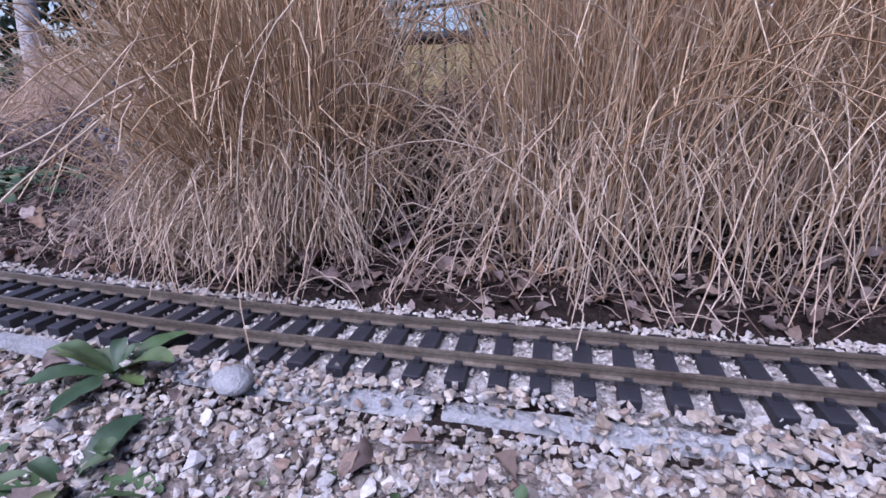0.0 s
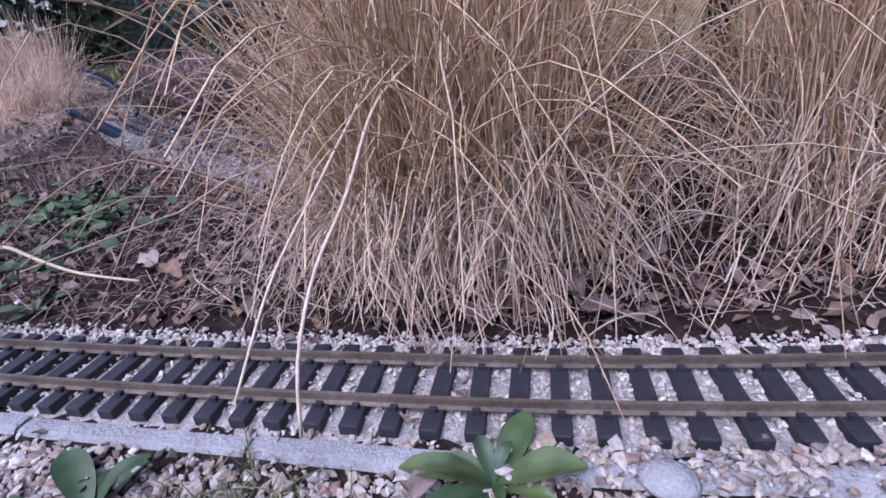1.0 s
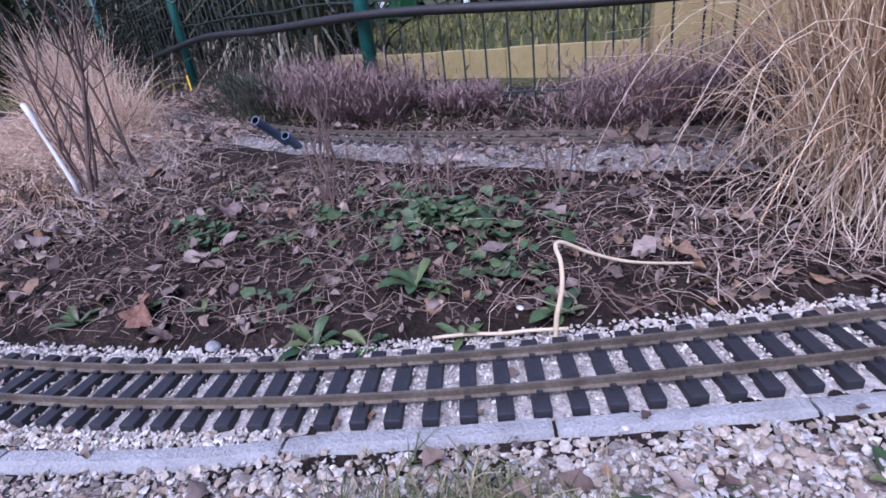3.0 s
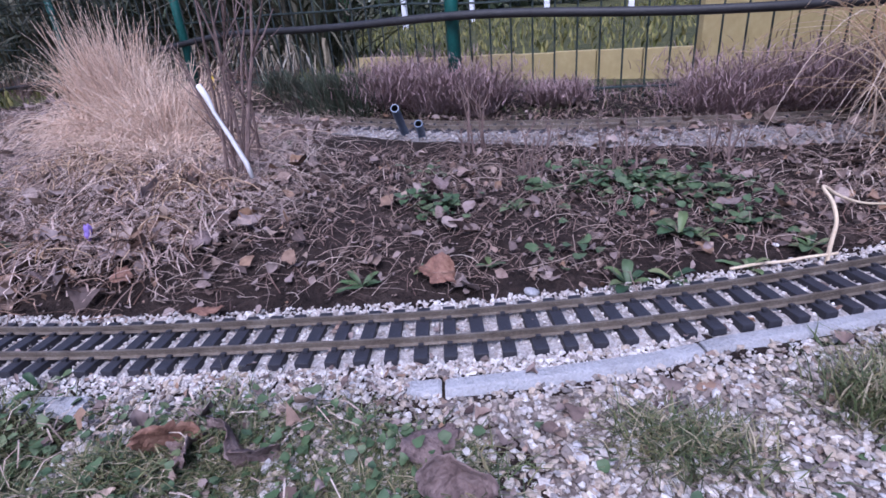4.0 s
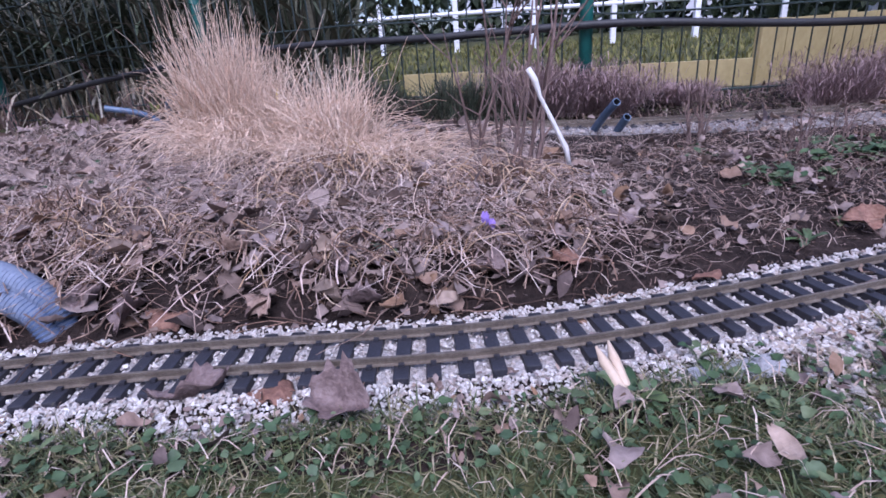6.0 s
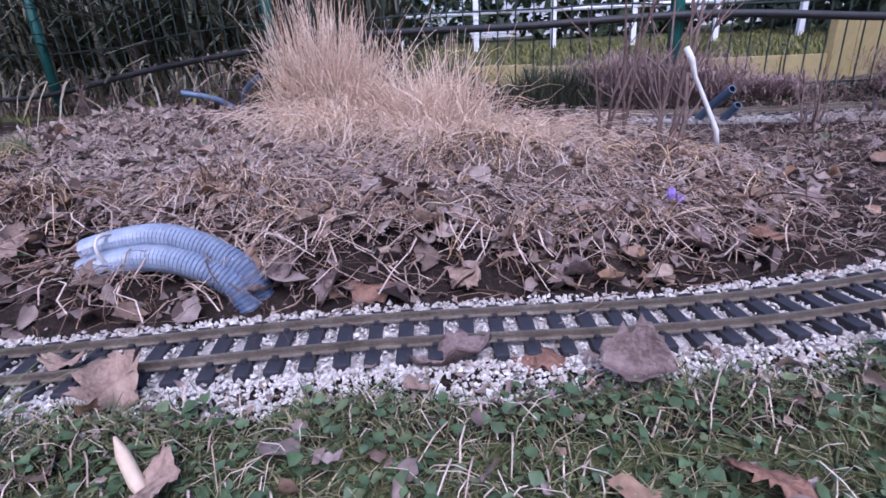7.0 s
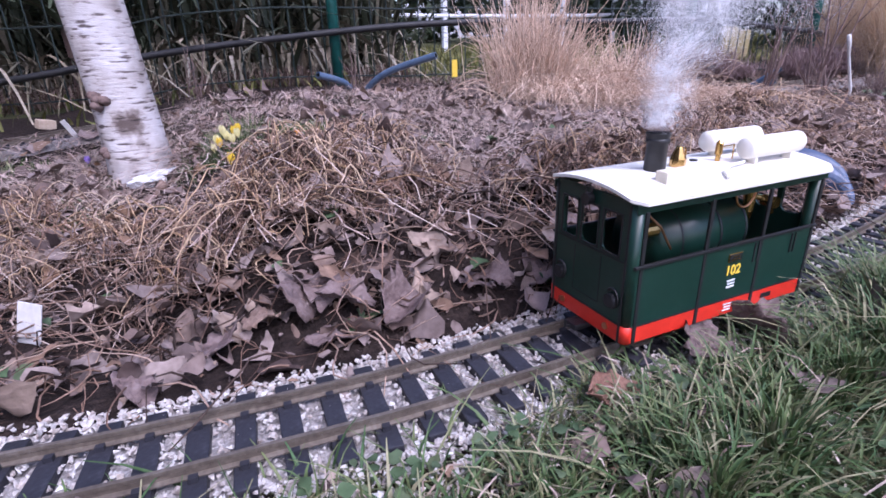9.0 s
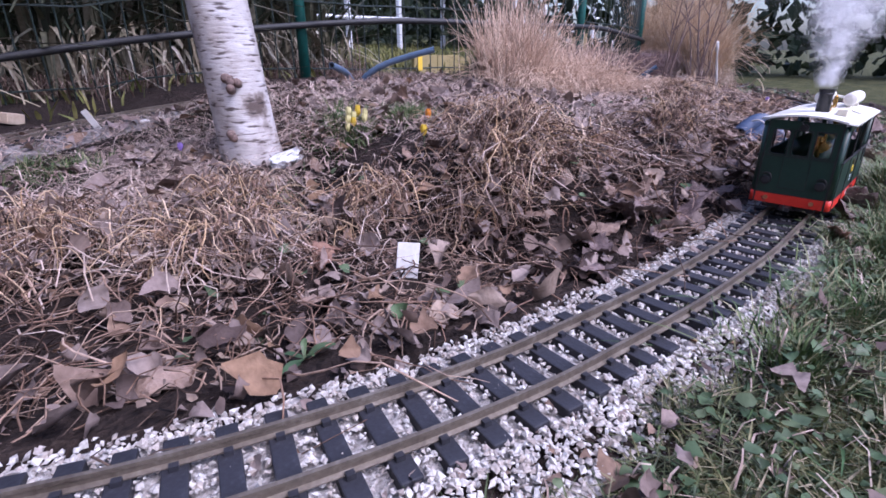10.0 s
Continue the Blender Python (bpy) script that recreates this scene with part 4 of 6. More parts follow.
HEATH = pieces("heather_twigs", [(0.22, 0.14, 0.145), (0.33, 0.23, 0.235), (0.15, 0.095, 0.085), (0.4, 0.3, 0.3), (0.26, 0.19, 0.16)], 0.8, 90, bump=0)
TWIG = varied("brown_twig_bark", [(0.3, (0.08, 0.05, 0.045)), (0.7, (0.2, 0.14, 0.12))], 60, 0.85, bump=0.3, depth=0.0006)


def clump(name, label, category, centres, n, high, reach, wide, mat, seed, spread, bits=5, droop=0.3, bend=0.3, group="", parts="blades"):
    """A tuft of curved blades growing from one or more centres."""
    g = np.random.default_rng(seed)
    c = np.array(centres)[g.integers(0, len(centres), n)]
    a, rr = g.uniform(0, 2 * math.pi, n), np.abs(g.normal(0, spread, n))
    root = np.column_stack([c[:, 0] + rr * np.cos(a), c[:, 1] + rr * np.sin(a), np.zeros(n)])
    root[:, 2] = lay(root[:, 0], root[:, 1]) - 0.004
    lean = a + g.normal(0, 0.7, n)
    h = g.uniform(*high, n)
    r = np.abs(g.normal(0, 1, n)) * reach * (0.25 + rr / max(spread, 1e-6) * 0.5)
    v, f = blades(root, lean, h, r, g.uniform(*wide, n), g, bits, droop, bend)
    return tagged(joined(name, v, f, mat, shade=True), label, category, group, "stuff" if n > 300 else "")


g = np.random.default_rng(21)
cen = [(x, 2.12 - 0.16 * x + g.uniform(-0.1, 0.35)) for x in np.linspace(-3.2, -0.68, 60)]
clump("reed_bank", "tall dark reeds and hanging dead leaves behind the fence", "reeds", cen, 4200, (0.25, 1.2), 0.42, (0.008, 0.026), REED, 3, 0.09, 6, 0.6, 0.5)
cen = [(x, 1.98 - 0.17 * x + g.uniform(-0.08, 0.1)) for x in np.linspace(-3.0, -0.7, 46)]
clump("dead_reed_skirt", "pale dead leaves hanging at the foot of the reeds", "reeds", cen, 2000, (0.16, 0.5), 0.2, (0.006, 0.022), REEDPALE, 4, 0.06, 7, 1.1, 0.6)
clump("reed_foot_straw", "brown dead grass at the foot of the reeds", "dead grass", [(x, y - 0.22) for x, y in cen], 3800, (0.02, 0.14), 0.07, (0.002, 0.006), LITTER, 5, 0.07, 4, 0.6, 0.7)


def leaf_wall(name, label, lo, hi, n, size, mat, seed):
    g = np.random.default_rng(seed)
    p = g.uniform(lo, hi, (n, 3))
    p[:, 2] += lay(p[:, 0], p[:, 1]) + 0.25 * wander(p[:, 0], p[:, 1], 1.3, seed)
    shape = np.array([(0, -0.5, 0), (0.32, -0.05, 0.06), (0, 0.5, -0.04), (-0.32, -0.05, 0.06), (0, 0, -0.03)])
    f = [(0, 1, 4), (1, 2, 4), (2, 3, 4), (3, 0, 4)]
    v, fs = repeat_shape(shape, f, p, turns_about(g, n, 2.2), g.uniform(*size, n))
    return tagged(joined(name, v, fs, mat), label, "hedge", kind="stuff")


leaf_wall("hedge", "dark evergreen hedge behind the reeds", (-9, 2.9, 0.0), (-1.75, 3.9, 2.6), 9000, (0.05, 0.14), HEDGE, 5)
leaf_wall("far_hedge", "dark hedge along the far side of the garden", (-6, 8.5, 0.0), (12, 9.8, 2.0), 9000, (0.12, 0.3), HEDGE, 6)
leaf_wall("side_hedge", "dark hedge beside the garden", (3.4, -1.5, -0.1), (4.4, 8.0, 2.4), 9000, (0.07, 0.2), HEDGE, 8)

leaf_wall("end_hedge", "dark hedge closing the end of the garden", (-4.5, -2.0, -0.1), (-3.5, 3.4, 2.2), 8000, (0.06, 0.16), HEDGE, 9)

LAWN = pieces("winter_lawn", [(0.1, 0.12, 0.035), (0.17, 0.17, 0.05), (0.22, 0.2, 0.07), (0.13, 0.14, 0.045)], 0.8, 60, bump=0)
gx2 = np.random.default_rng(30)
n = 13000
p = np.column_stack([gx2.uniform(-3, 7, n), gx2.uniform(1.7, 6.5, n) ** 1.0])
root = np.column_stack([p, lay(p[:, 0], p[:, 1])])
v, f = blades(root, gx2.uniform(0, 6.28, n), gx2.uniform(0.02, 0.05, n), gx2.uniform(0.005, 0.03, n), gx2.uniform(0.008, 0.018, n), gx2, 2)
tagged(joined("far_lawn", v, f, LAWN), "yellowish winter lawn beyond the fence", "lawn", kind="stuff")


def heather(x, y, size, seed):
    g = np.random.default_rng(seed)
    n = 900
    a, r = g.uniform(0, 6.28, n), np.sqrt(g.random(n)) * size
    root = np.column_stack([x + r * np.cos(a) * 0.55, y + r * np.sin(a) * 0.4, np.zeros(n)])
    root[:, 2] = lay(root[:, 0], root[:, 1]) - 0.004
    h = size * g.uniform(0.35, 1.15, n)
    v1, f1 = blades(root, a + g.normal(0, 0.5, n), h, r * 0.6 + 0.01, np.full(n, 0.0018), g, 4, 0.15, 0.9)
    tip = v1.reshape(n, 5, 3, 3)[:, 2:, 1].reshape(-1, 3)
    m = len(tip)
    v2, f2 = blades(tip, g.uniform(0, 6.28, m), g.uniform(0.004, 0.024, m), g.uniform(0.005, 0.03, m), g.uniform(0.0012, 0.0028, m), g, 2)
    return tagged(joined("heather_bush", *stack_up((v1, f1), (v2, f2)), HEATH), "bare purple-brown heather bush beside the far track", "bush", "heather along the fence", "stuff")


for i, (x, y, s) in enumerate([(0.02, 1.33, 0.11), (0.12, 1.31, 0.13), (0.23, 1.3, 0.11), (0.78, 1.26, 0.13), (0.95, 1.29, 0.14), (1.1, 1.34, 0.12), (0.42, 1.32, 0.06), (1.25, 1.42, 0.13)]):
    heather(x, y, s, 40 + i)


NEEDLE = pieces("grey_green_needles", [(0.035, 0.05, 0.032), (0.06, 0.08, 0.05), (0.1, 0.115, 0.075), (0.025, 0.035, 0.025), (0.15, 0.12, 0.09)], 0.7, 90, bump=0)
clump("conifer_bush", "low grey-green conifer bush at the foot of the fence", "bush", [(-0.14, 1.3), (-0.2, 1.33), (-0.08, 1.3)], 1500, (0.04, 0.15), 0.06, (0.0016, 0.004), NEEDLE, 47, 0.035, 4, 0.25, 0.6)
clump("conifer_bush", "small dark evergreen bush beside the far track", "bush", [(-0.42, 1.45), (-0.36, 1.43)], 900, (0.03, 0.11), 0.05, (0.0016, 0.004), NEEDLE, 48, 0.03, 4, 0.25, 0.6)


def bare_shrub(x, y, height, n, seed, label, thick=0.004):
    """Leafless stems that fork twice."""
    r = random.Random(seed)
    z = above(x, y)
    t = thing("bare_shrub", label, "shrub", Matrix.Translation((x, y, z - 0.01)), "leafless shrubs in the bed")
    for _ in range(n):
        a, lean = r.uniform(0, 6.28), r.uniform(0.05, 0.32)
        base = Vector((r.uniform(-0.03, 0.03), r.uniform(-0.02, 0.02), 0))
        way = Vector((math.cos(a) * lean, math.sin(a) * lean, 1)).normalized()
        h = height * r.uniform(0.6, 1.1)
        pts = [base + way * h * u + Vector((r.uniform(-1, 1), r.uniform(-1, 1), 0)) * 0.012 * height for u in (0, 0.2, 0.4, 0.6, 0.8, 1)]
        bm = bmesh.new()
        w = thick * r.uniform(0.6, 1.2)
        tube(bm, pts, [w * (1 - 0.75 * u / 5) for u in range(6)], 6)
        for k in range(r.randint(3, 6)):
            i = r.randint(1, 4)
            b = r.uniform(0, 6.28)
            d = Vector((math.cos(b), math.sin(b), r.uniform(0.6, 1.6))).normalized() * h * r.uniform(0.15, 0.35)
            tube(bm, [pts[i], pts[i] + d * 0.5, pts[i] + d + Vector((0, 0, 0.01))], [w * 0.45, w * 0.35, w * 0.15], 5)
        part("stem", bm, TWIG, t)
    return t


bare_shrub(-0.07, 0.78, 0.45, 6, 1, "tall bare brown stems of a leafless shrub", 0.0042)
bare_shrub(-0.12, 0.88, 0.4, 5, 2, "tall bare brown stems of a leafless shrub", 0.0035)
bare_shrub(0.3, 0.98, 0.14, 6, 3, "small leafless shrub with forked twigs", 0.003)
bare_shrub(0.56, 0.93, 0.1, 6, 4, "small leafless shrub with forked twigs", 0.0025)
bare_shrub(0.42, 0.86, 0.1, 7, 6, "small leafless shrub with forked twigs", 0.0025)
bare_shrub(0.72, 0.98, 0.1, 5, 7, "small leafless shrub with forked twigs", 0.0025)
bare_shrub(-1.43, 1.4, 0.18, 4, 8, "thin upright dead stalks beside the far track", 0.002)
bare_shrub(-1.08, 1.4, 0.2, 3, 9, "thin upright dead stalks beside the far track", 0.002)

YUCCA = pieces("grey_green_strap_leaves", [(0.12, 0.16, 0.09), (0.2, 0.24, 0.15), (0.08, 0.11, 0.065), (0.27, 0.3, 0.2)], 0.6, 60, bump=0)


def strap_plant(x, y, size, n, seed):
    """A rosette of long stiff leaves on a short stem."""
    r = np.random.default_rng(seed)
    z = above(x, y)
    t = thing("yucca_plant", "grey-green yucca with long strap leaves behind the fence", "plant", Matrix.Translation((x, y, z)), "yuccas behind the fence")
    bm = bmesh.new()
    tube(bm, [(0, 0, -0.05), (0.01, 0, size * 0.5), (0, 0.01, size)], [0.03, 0.026, 0.02], 9)
    part("stem", bm, TWIG, t)
    for i in range(n):
        a = np.array([r.uniform(0, 6.28)])
        v, f = blades(np.array([[0, 0, size * r.uniform(0.75, 1.0)]]), a, np.array([size * r.uniform(0.1, 0.8)]), np.array([size * r.uniform(0.5, 0.95)]), np.array([size * 0.1]), r, 6, r.uniform(0.0, 0.9), 0.2)
        joined("leaf", v, f, YUCCA, t, shade=True)
    return t


strap_plant(-1.72, 2.2, 0.26, 26, 1)
strap_plant(-1.48, 2.3, 0.3, 26, 2)
strap_plant(-1.95, 2.35, 0.3, 24, 3)

# ---- pipes and hoses ----
PIPE = varied("blue_grey_pvc_pipe", [(0.3, (0.05, 0.085, 0.14)), (0.7, (0.1, 0.145, 0.22))], 40, 0.4, bump=0.1)
HOSE = varied("blue_corrugated_hose", [(0.3, (0.035, 0.06, 0.12)), (0.7, (0.07, 0.105, 0.19))], 40, 0.45, bump=0.1)
HOSEPALE = varied("pale_hose_ribs", [(0.3, (0.17, 0.2, 0.27)), (0.7, (0.27, 0.31, 0.39))], 40, 0.45, bump=0.1)
INSIDE = material("dark_bore", 0.9)[0]
INSIDE.node_tree.nodes["Principled BSDF"].inputs["Base Color"].default_value = (0.012, 0.014, 0.018, 1)


def hollow_pipe(points, radius, label, ribs=0):
    t = thing("drain_pipe" if not ribs else "corrugated_hose", label, "pipe" if not ribs else "hose")
    line = smooth_line(points, 0.0024 if ribs else 0.01)
    pts = [Vector(p) for p in line]
    rad = [radius * (1.0 if not ribs or i % 2 else 0.87) for i in range(len(pts))]
    bm = bmesh.new()
    tube(bm, pts, rad, 16, False)
    bm.faces.ensure_lookup_table()
    for i, q in enumerate(bm.faces):
        q.material_index = (i // 16) % 2 if ribs else 0
    part("outer", bm, [HOSE, HOSEPALE] if ribs else PIPE, t, shade=not ribs)
    bm = bmesh.new()
    tube(bm, pts[::-1], [q * 0.78 for q in rad], 14, False)
    part("bore", bm, INSIDE, t)
    for end, nxt in ((0, 1), (-1, -2)):
        d = (pts[nxt] - pts[end]).normalized()
        ring = bmesh.new()
        side = d.orthogonal().normalized()
        up = d.cross(side)
        o = [ring.verts.new(pts[end] + (side * math.cos(a) + up * math.sin(a)) * rad[end]) for a in np.linspace(0, 2 * math.pi, 16, endpoint=False)]
        q = [ring.verts.new(pts[end] + (side * math.cos(a) + up * math.sin(a)) * rad[end] * 0.78) for a in np.linspace(0, 2 * math.pi, 16, endpoint=False)]
        for k in range(16):
            ring.faces.new((o[k], o[(k + 1) % 16], q[(k + 1) % 16], q[k]))
        part("rim", ring, HOSE if ribs else PIPE, t)
    return t


hollow_pipe([(0.124, 1.105, 0.05), (0.136, 1.045, 0.1), (0.15, 0.988, 0.142)], 0.0085, "blue-grey plastic drain pipe stuck slanting in the soil")
hollow_pipe([(0.168, 1.085, 0.045), (0.175, 1.055, 0.075), (0.182, 1.025, 0.102)], 0.0085, "short blue-grey plastic pipe end beside the longer one")
hollow_pipe([(-1.02, 1.46, 0.06), (-1.035, 1.455, 0.108), (-1.08, 1.43, 0.145), (-1.163, 1.393, 0.17)], 0.0085, "blue plastic pipe leaning out of the soil")
hollow_pipe([(-1.025, 1.47, 0.06), (-1.01, 1.455, 0.115), (-0.97, 1.39, 0.165), (-0.878, 1.27, 0.207)], 0.0085, "bent blue plastic pipe leaning out of the soil")
hollow_pipe([(-0.848, 0.482, 0.041), (-0.805, 0.477, 0.052), (-0.75, 0.468, 0.059), (-0.7, 0.458, 0.049), (-0.655, 0.447, 0.024), (-0.638, 0.443, -0.006), (-0.634, 0.442, -0.03)], 0.0155, "grey-blue corrugated hose arching out of the leaf litter", 1)
hollow_pipe([(-0.846, 0.466, 0.022), (-0.803, 0.459, 0.034), (-0.75, 0.45, 0.041), (-0.704, 0.441, 0.033), (-0.665, 0.434, 0.012), (-0.65, 0.43, -0.01), (-0.645, 0.429, -0.03)], 0.0155, "second grey-blue corrugated hose beside the first", 1)
BAND = varied("pale_cable_tie", [(0.3, (0.4, 0.37, 0.35)), (0.7, (0.55, 0.5, 0.48))], 60, 0.6, bump=0)
bm = bmesh.new()
c, d = Vector((-0.803, 0.468, 0.043)), Vector((0.97, -0.13, 0.2)).normalized()
s = d.orthogonal().normalized()
u = d.cross(s)
tube(bm, [c + (s * math.cos(a) * 0.019 + u * math.sin(a) * 0.029) for a in np.linspace(0, 2 * math.pi, 24)], 0.002, 6, False)
tagged(part("cable_tie", bm, BAND), "pale strap tied round the two hoses", "strap")

# ---- strands: round stalks that wander ----


def strands(root, head, reach, rise, width, g, wiggle=0.35, bits=6, taper=0.5, kink=0.0, flat=False):
    """Thin three-sided stalks: roots (k, 3), heading, sideways reach, heights above the root at each step (k, bits + 1)."""
    k = len(root)
    u = np.linspace(0, 1, bits + 1)
    sweep = np.linspace(0, 1, bits)[None]
    turn = head[:, None] + g.normal(0, wiggle * 1.6, (k, 1)) * sweep + g.normal(0, wiggle * 1.3, (k, 1)) * np.sin(sweep * g.uniform(3, 8, (k, 1)) + g.uniform(0, 6, (k, 1))) + np.cumsum(g.normal(0, wiggle * 0.25, (k, bits)), 1)
    step = np.diff(u ** 1.15)[None] * reach[:, None]
    x = np.concatenate([np.zeros((k, 1)), np.cumsum(np.cos(turn) * step, 1)], 1)
    y = np.concatenate([np.zeros((k, 1)), np.cumsum(np.sin(turn) * step, 1)], 1)
    z = rise + kink * u[None] * np.sin(u[None] * g.uniform(4, 10, (k, 1)) + g.uniform(0, 6, (k, 1))) * g.normal(0, 1.3, (k, 1)) + g.normal(0, 0.2, rise.shape) * kink * u[None]
    mid = root[:, None] + np.stack([x, y, z], -1)
    way = np.gradient(mid, axis=1)
    way /= np.linalg.norm(way, axis=2, keepdims=True) + 1e-9
    side = np.stack([-np.sin(head), np.cos(head), np.zeros(k)], -1)[:, None] + 0 * way
    norm = np.cross(way, side)
    w = (width[:, None] * (1 - taper * u[None]) * 0.5)[..., None]
    if flat:
        v = np.stack([mid - side * w, mid + side * w], 2).reshape(k, -1, 3)
        f = [[2 * i, 2 * i + 1, 2 * i + 3, 2 * i + 2] for i in range(bits)]
        return v.reshape(-1, 3), (np.array(f)[None] + (np.arange(k) * 2 * (bits + 1))[:, None, None]).reshape(-1, 4)
    v = np.stack([mid + (side * math.cos(a) + norm * math.sin(a)) * w for a in (0.5, 2.6, 4.7)], 2).reshape(k, -1, 3)
    f = [[3 * i + j, 3 * i + (j + 1) % 3, 3 * i + 3 + (j + 1) % 3, 3 * i + 3 + j] for i in range(bits) for j in range(3)]
    return v.reshape(-1, 3), (np.array(f)[None] + (np.arange(k) * 3 * (bits + 1))[:, None, None]).reshape(-1, 4)


def tuft(name, label, centres, n, high, reach, wide, mat, seed, spread, fall=(0.0, 0.3), wiggle=0.2, bits=6, toward=None, group="ornamental grasses"):
    """A clump of dry stalks; fall 0 stands up, 1 arches over and comes down to the ground."""
    g = np.random.default_rng(seed)
    c = np.array(centres)[g.integers(0, len(centres), n)]
    a, rr = g.uniform(0, 2 * math.pi, n), np.abs(g.normal(0, spread, n))
    if toward is not None:
        a = np.where(g.random(n) < 0.55, toward + g.normal(0, 0.8, n), a)
    root = np.column_stack([c[:, 0] + rr * np.cos(a), c[:, 1] + rr * np.sin(a), np.zeros(n)])
    root[:, 2] = lay(root[:, 0], root[:, 1]) - 0.004
    u = np.linspace(0, 1, bits + 1)[None]
    h, fl = g.uniform(*high, n)[:, None], g.uniform(*fall, n)[:, None]
    out = reach * (0.15 + np.abs(g.normal(0, 0.75, n))) * (0.4 + 0.6 * fl[:, 0]) * (0.6 + 0.6 * h[:, 0] / high[1])
    out = np.minimum(out, reach * 1.15)
    end = root[:, :2] + np.column_stack([np.cos(a), np.sin(a)]) * out[:, None]
    drop = np.minimum(lay(end[:, 0], end[:, 1]) - root[:, 2] + 0.006, 0.02)[:, None]
    rise = h * (u - fl * u ** 2.3) + np.clip(fl - 0.75, 0, 0.25) * 4 * drop * u ** 2
    v, f = strands(root, a + g.normal(0, 0.45, n), out, rise, g.uniform(*wide, n), g, wiggle, bits, 0.6, 0.009)
    return tagged(joined(name, v, f, mat, shade=True), label, "grass clump", group, "stuff")


A = [(1.06, 1.05), (1.1, 1.06), (1.16, 1.1), (1.1, 1.12), (1.2, 1.12)]
tuft("tall_ornamental_grass", "tall golden dry ornamental grass beside the track", A, 2000, (0.2, 0.75), 0.27, (0.0012, 0.0028), STRAW, 11, 0.04, (0.05, 0.78), 0.26, 9)
tuft("arching_grass", "long pale blades arching out of the tall grass", A, 120, (0.3, 0.55), 0.3, (0.0016, 0.0026), PALESTRAW, 21, 0.04, (0.45, 0.85), 0.25, 9)
tuft("drooping_grass_skirt", "pale dry blades drooping from the tall grass", A, 2100, (0.06, 0.34), 0.125, (0.0014, 0.0032), PALESTRAW, 12, 0.045, (0.75, 1.02), 0.5, 9, -1.1)
B = [(1.4, 1.29), (1.47, 1.34), (1.53, 1.41), (1.64, 1.47), (1.76, 1.57), (1.6, 1.58)]
tuft("tall_ornamental_grass", "tall golden dry ornamental grass by the fence", B, 2300, (0.2, 0.8), 0.27, (0.0012, 0.0028), STRAW, 13, 0.045, (0.05, 0.78), 0.26, 9)
tuft("arching_grass", "long pale blades arching over the fence", B, 160, (0.3, 0.6), 0.3, (0.0016, 0.0026), PALESTRAW, 22, 0.05, (0.45, 0.85), 0.25, 9)
tuft("drooping_grass_skirt", "pale dry blades drooping over the path edge", B, 2200, (0.05, 0.4), 0.15, (0.0014, 0.0032), PALESTRAW, 14, 0.06, (0.75, 1.02), 0.5, 9, -2.2)
C = [(-0.74, 1.13), (-0.69, 1.1), (-0.64, 1.12), (-0.69, 1.18)]
tuft("feathery_grass", "bleached feathery grass clump in the leaf litter", C, 1300, (0.1, 0.31), 0.14, (0.0016, 0.0032), FEATHER, 15, 0.035, (0.0, 0.6), 0.25, 7, None, "feathery grasses")
tuft("feathery_grass_skirt", "bleached blades drooping round the grass clump", [(-0.7, 1.08), (-0.63, 1.02), (-0.66, 1.12)], 1100, (0.04, 0.2), 0.16, (0.0014, 0.003), FEATHER, 16, 0.05, (0.6, 1.0), 0.4, 7, -1.4, "feathery grasses")
D = [(-0.5, 1.02), (-0.44, 1.03), (-0.5, 1.1), (-0.43, 1.09), (-0.4, 0.97)]
tuft("feathery_grass", "thinner bleached grass clump beside the bare shrub", D, 850, (0.06, 0.25), 0.16, (0.0016, 0.003), FEATHER, 17, 0.04, (0.1, 0.8), 0.3, 7, None, "feathery grasses")
tuft("feathery_grass_skirt", "straggling bleached blades of the thinner clump", [(-0.48, 1.0), (-0.4, 0.95), (-0.3, 0.9)], 1000, (0.03, 0.16), 0.2, (0.0014, 0.0028), FEATHER, 18, 0.055, (0.6, 1.0), 0.45, 7, -1.4, "feathery grasses")

# ---- litter on the soil ----
rng = np.random.default_rng(77)
SEG = np.gradient(TRACK, axis=0)
SEG = SEG / np.linalg.norm(SEG, axis=1)[:, None]


def zone(n, x0, x1, d0, d1, power=1.0):
    """Places beside the track, between two distances from its middle."""
    i = rng.choice(np.where((TRACK[:, 0] > x0) & (TRACK[:, 0] < x1))[0], n)
    dd = d0 + (d1 - d0) * rng.random(n) ** power
    return TRACK[i] + np.stack([SEG[i, 1], -SEG[i, 0]], 1) * dd[:, None] + rng.normal(0, 0.008, (n, 2))


def sparse(p, keep):
    """Fewer of these where the western end of the bed lies nearly bare."""
    bare = (p[:, 0] < -1.4) & (heaped(p) < 0.02) & (p[:, 1] < 1.0)
    return p[~bare | (rng.random(len(p)) < keep)]


def heaped(p):
    """How high the litter is piled, over the soil."""
    z = np.zeros(len(p))
    for x, y, rx, ry, h in HEAPS:
        z = np.maximum(z, h * np.exp(-((p[:, 0] - x) / rx) ** 2 - ((p[:, 1] - y) / ry) ** 2))
    return z


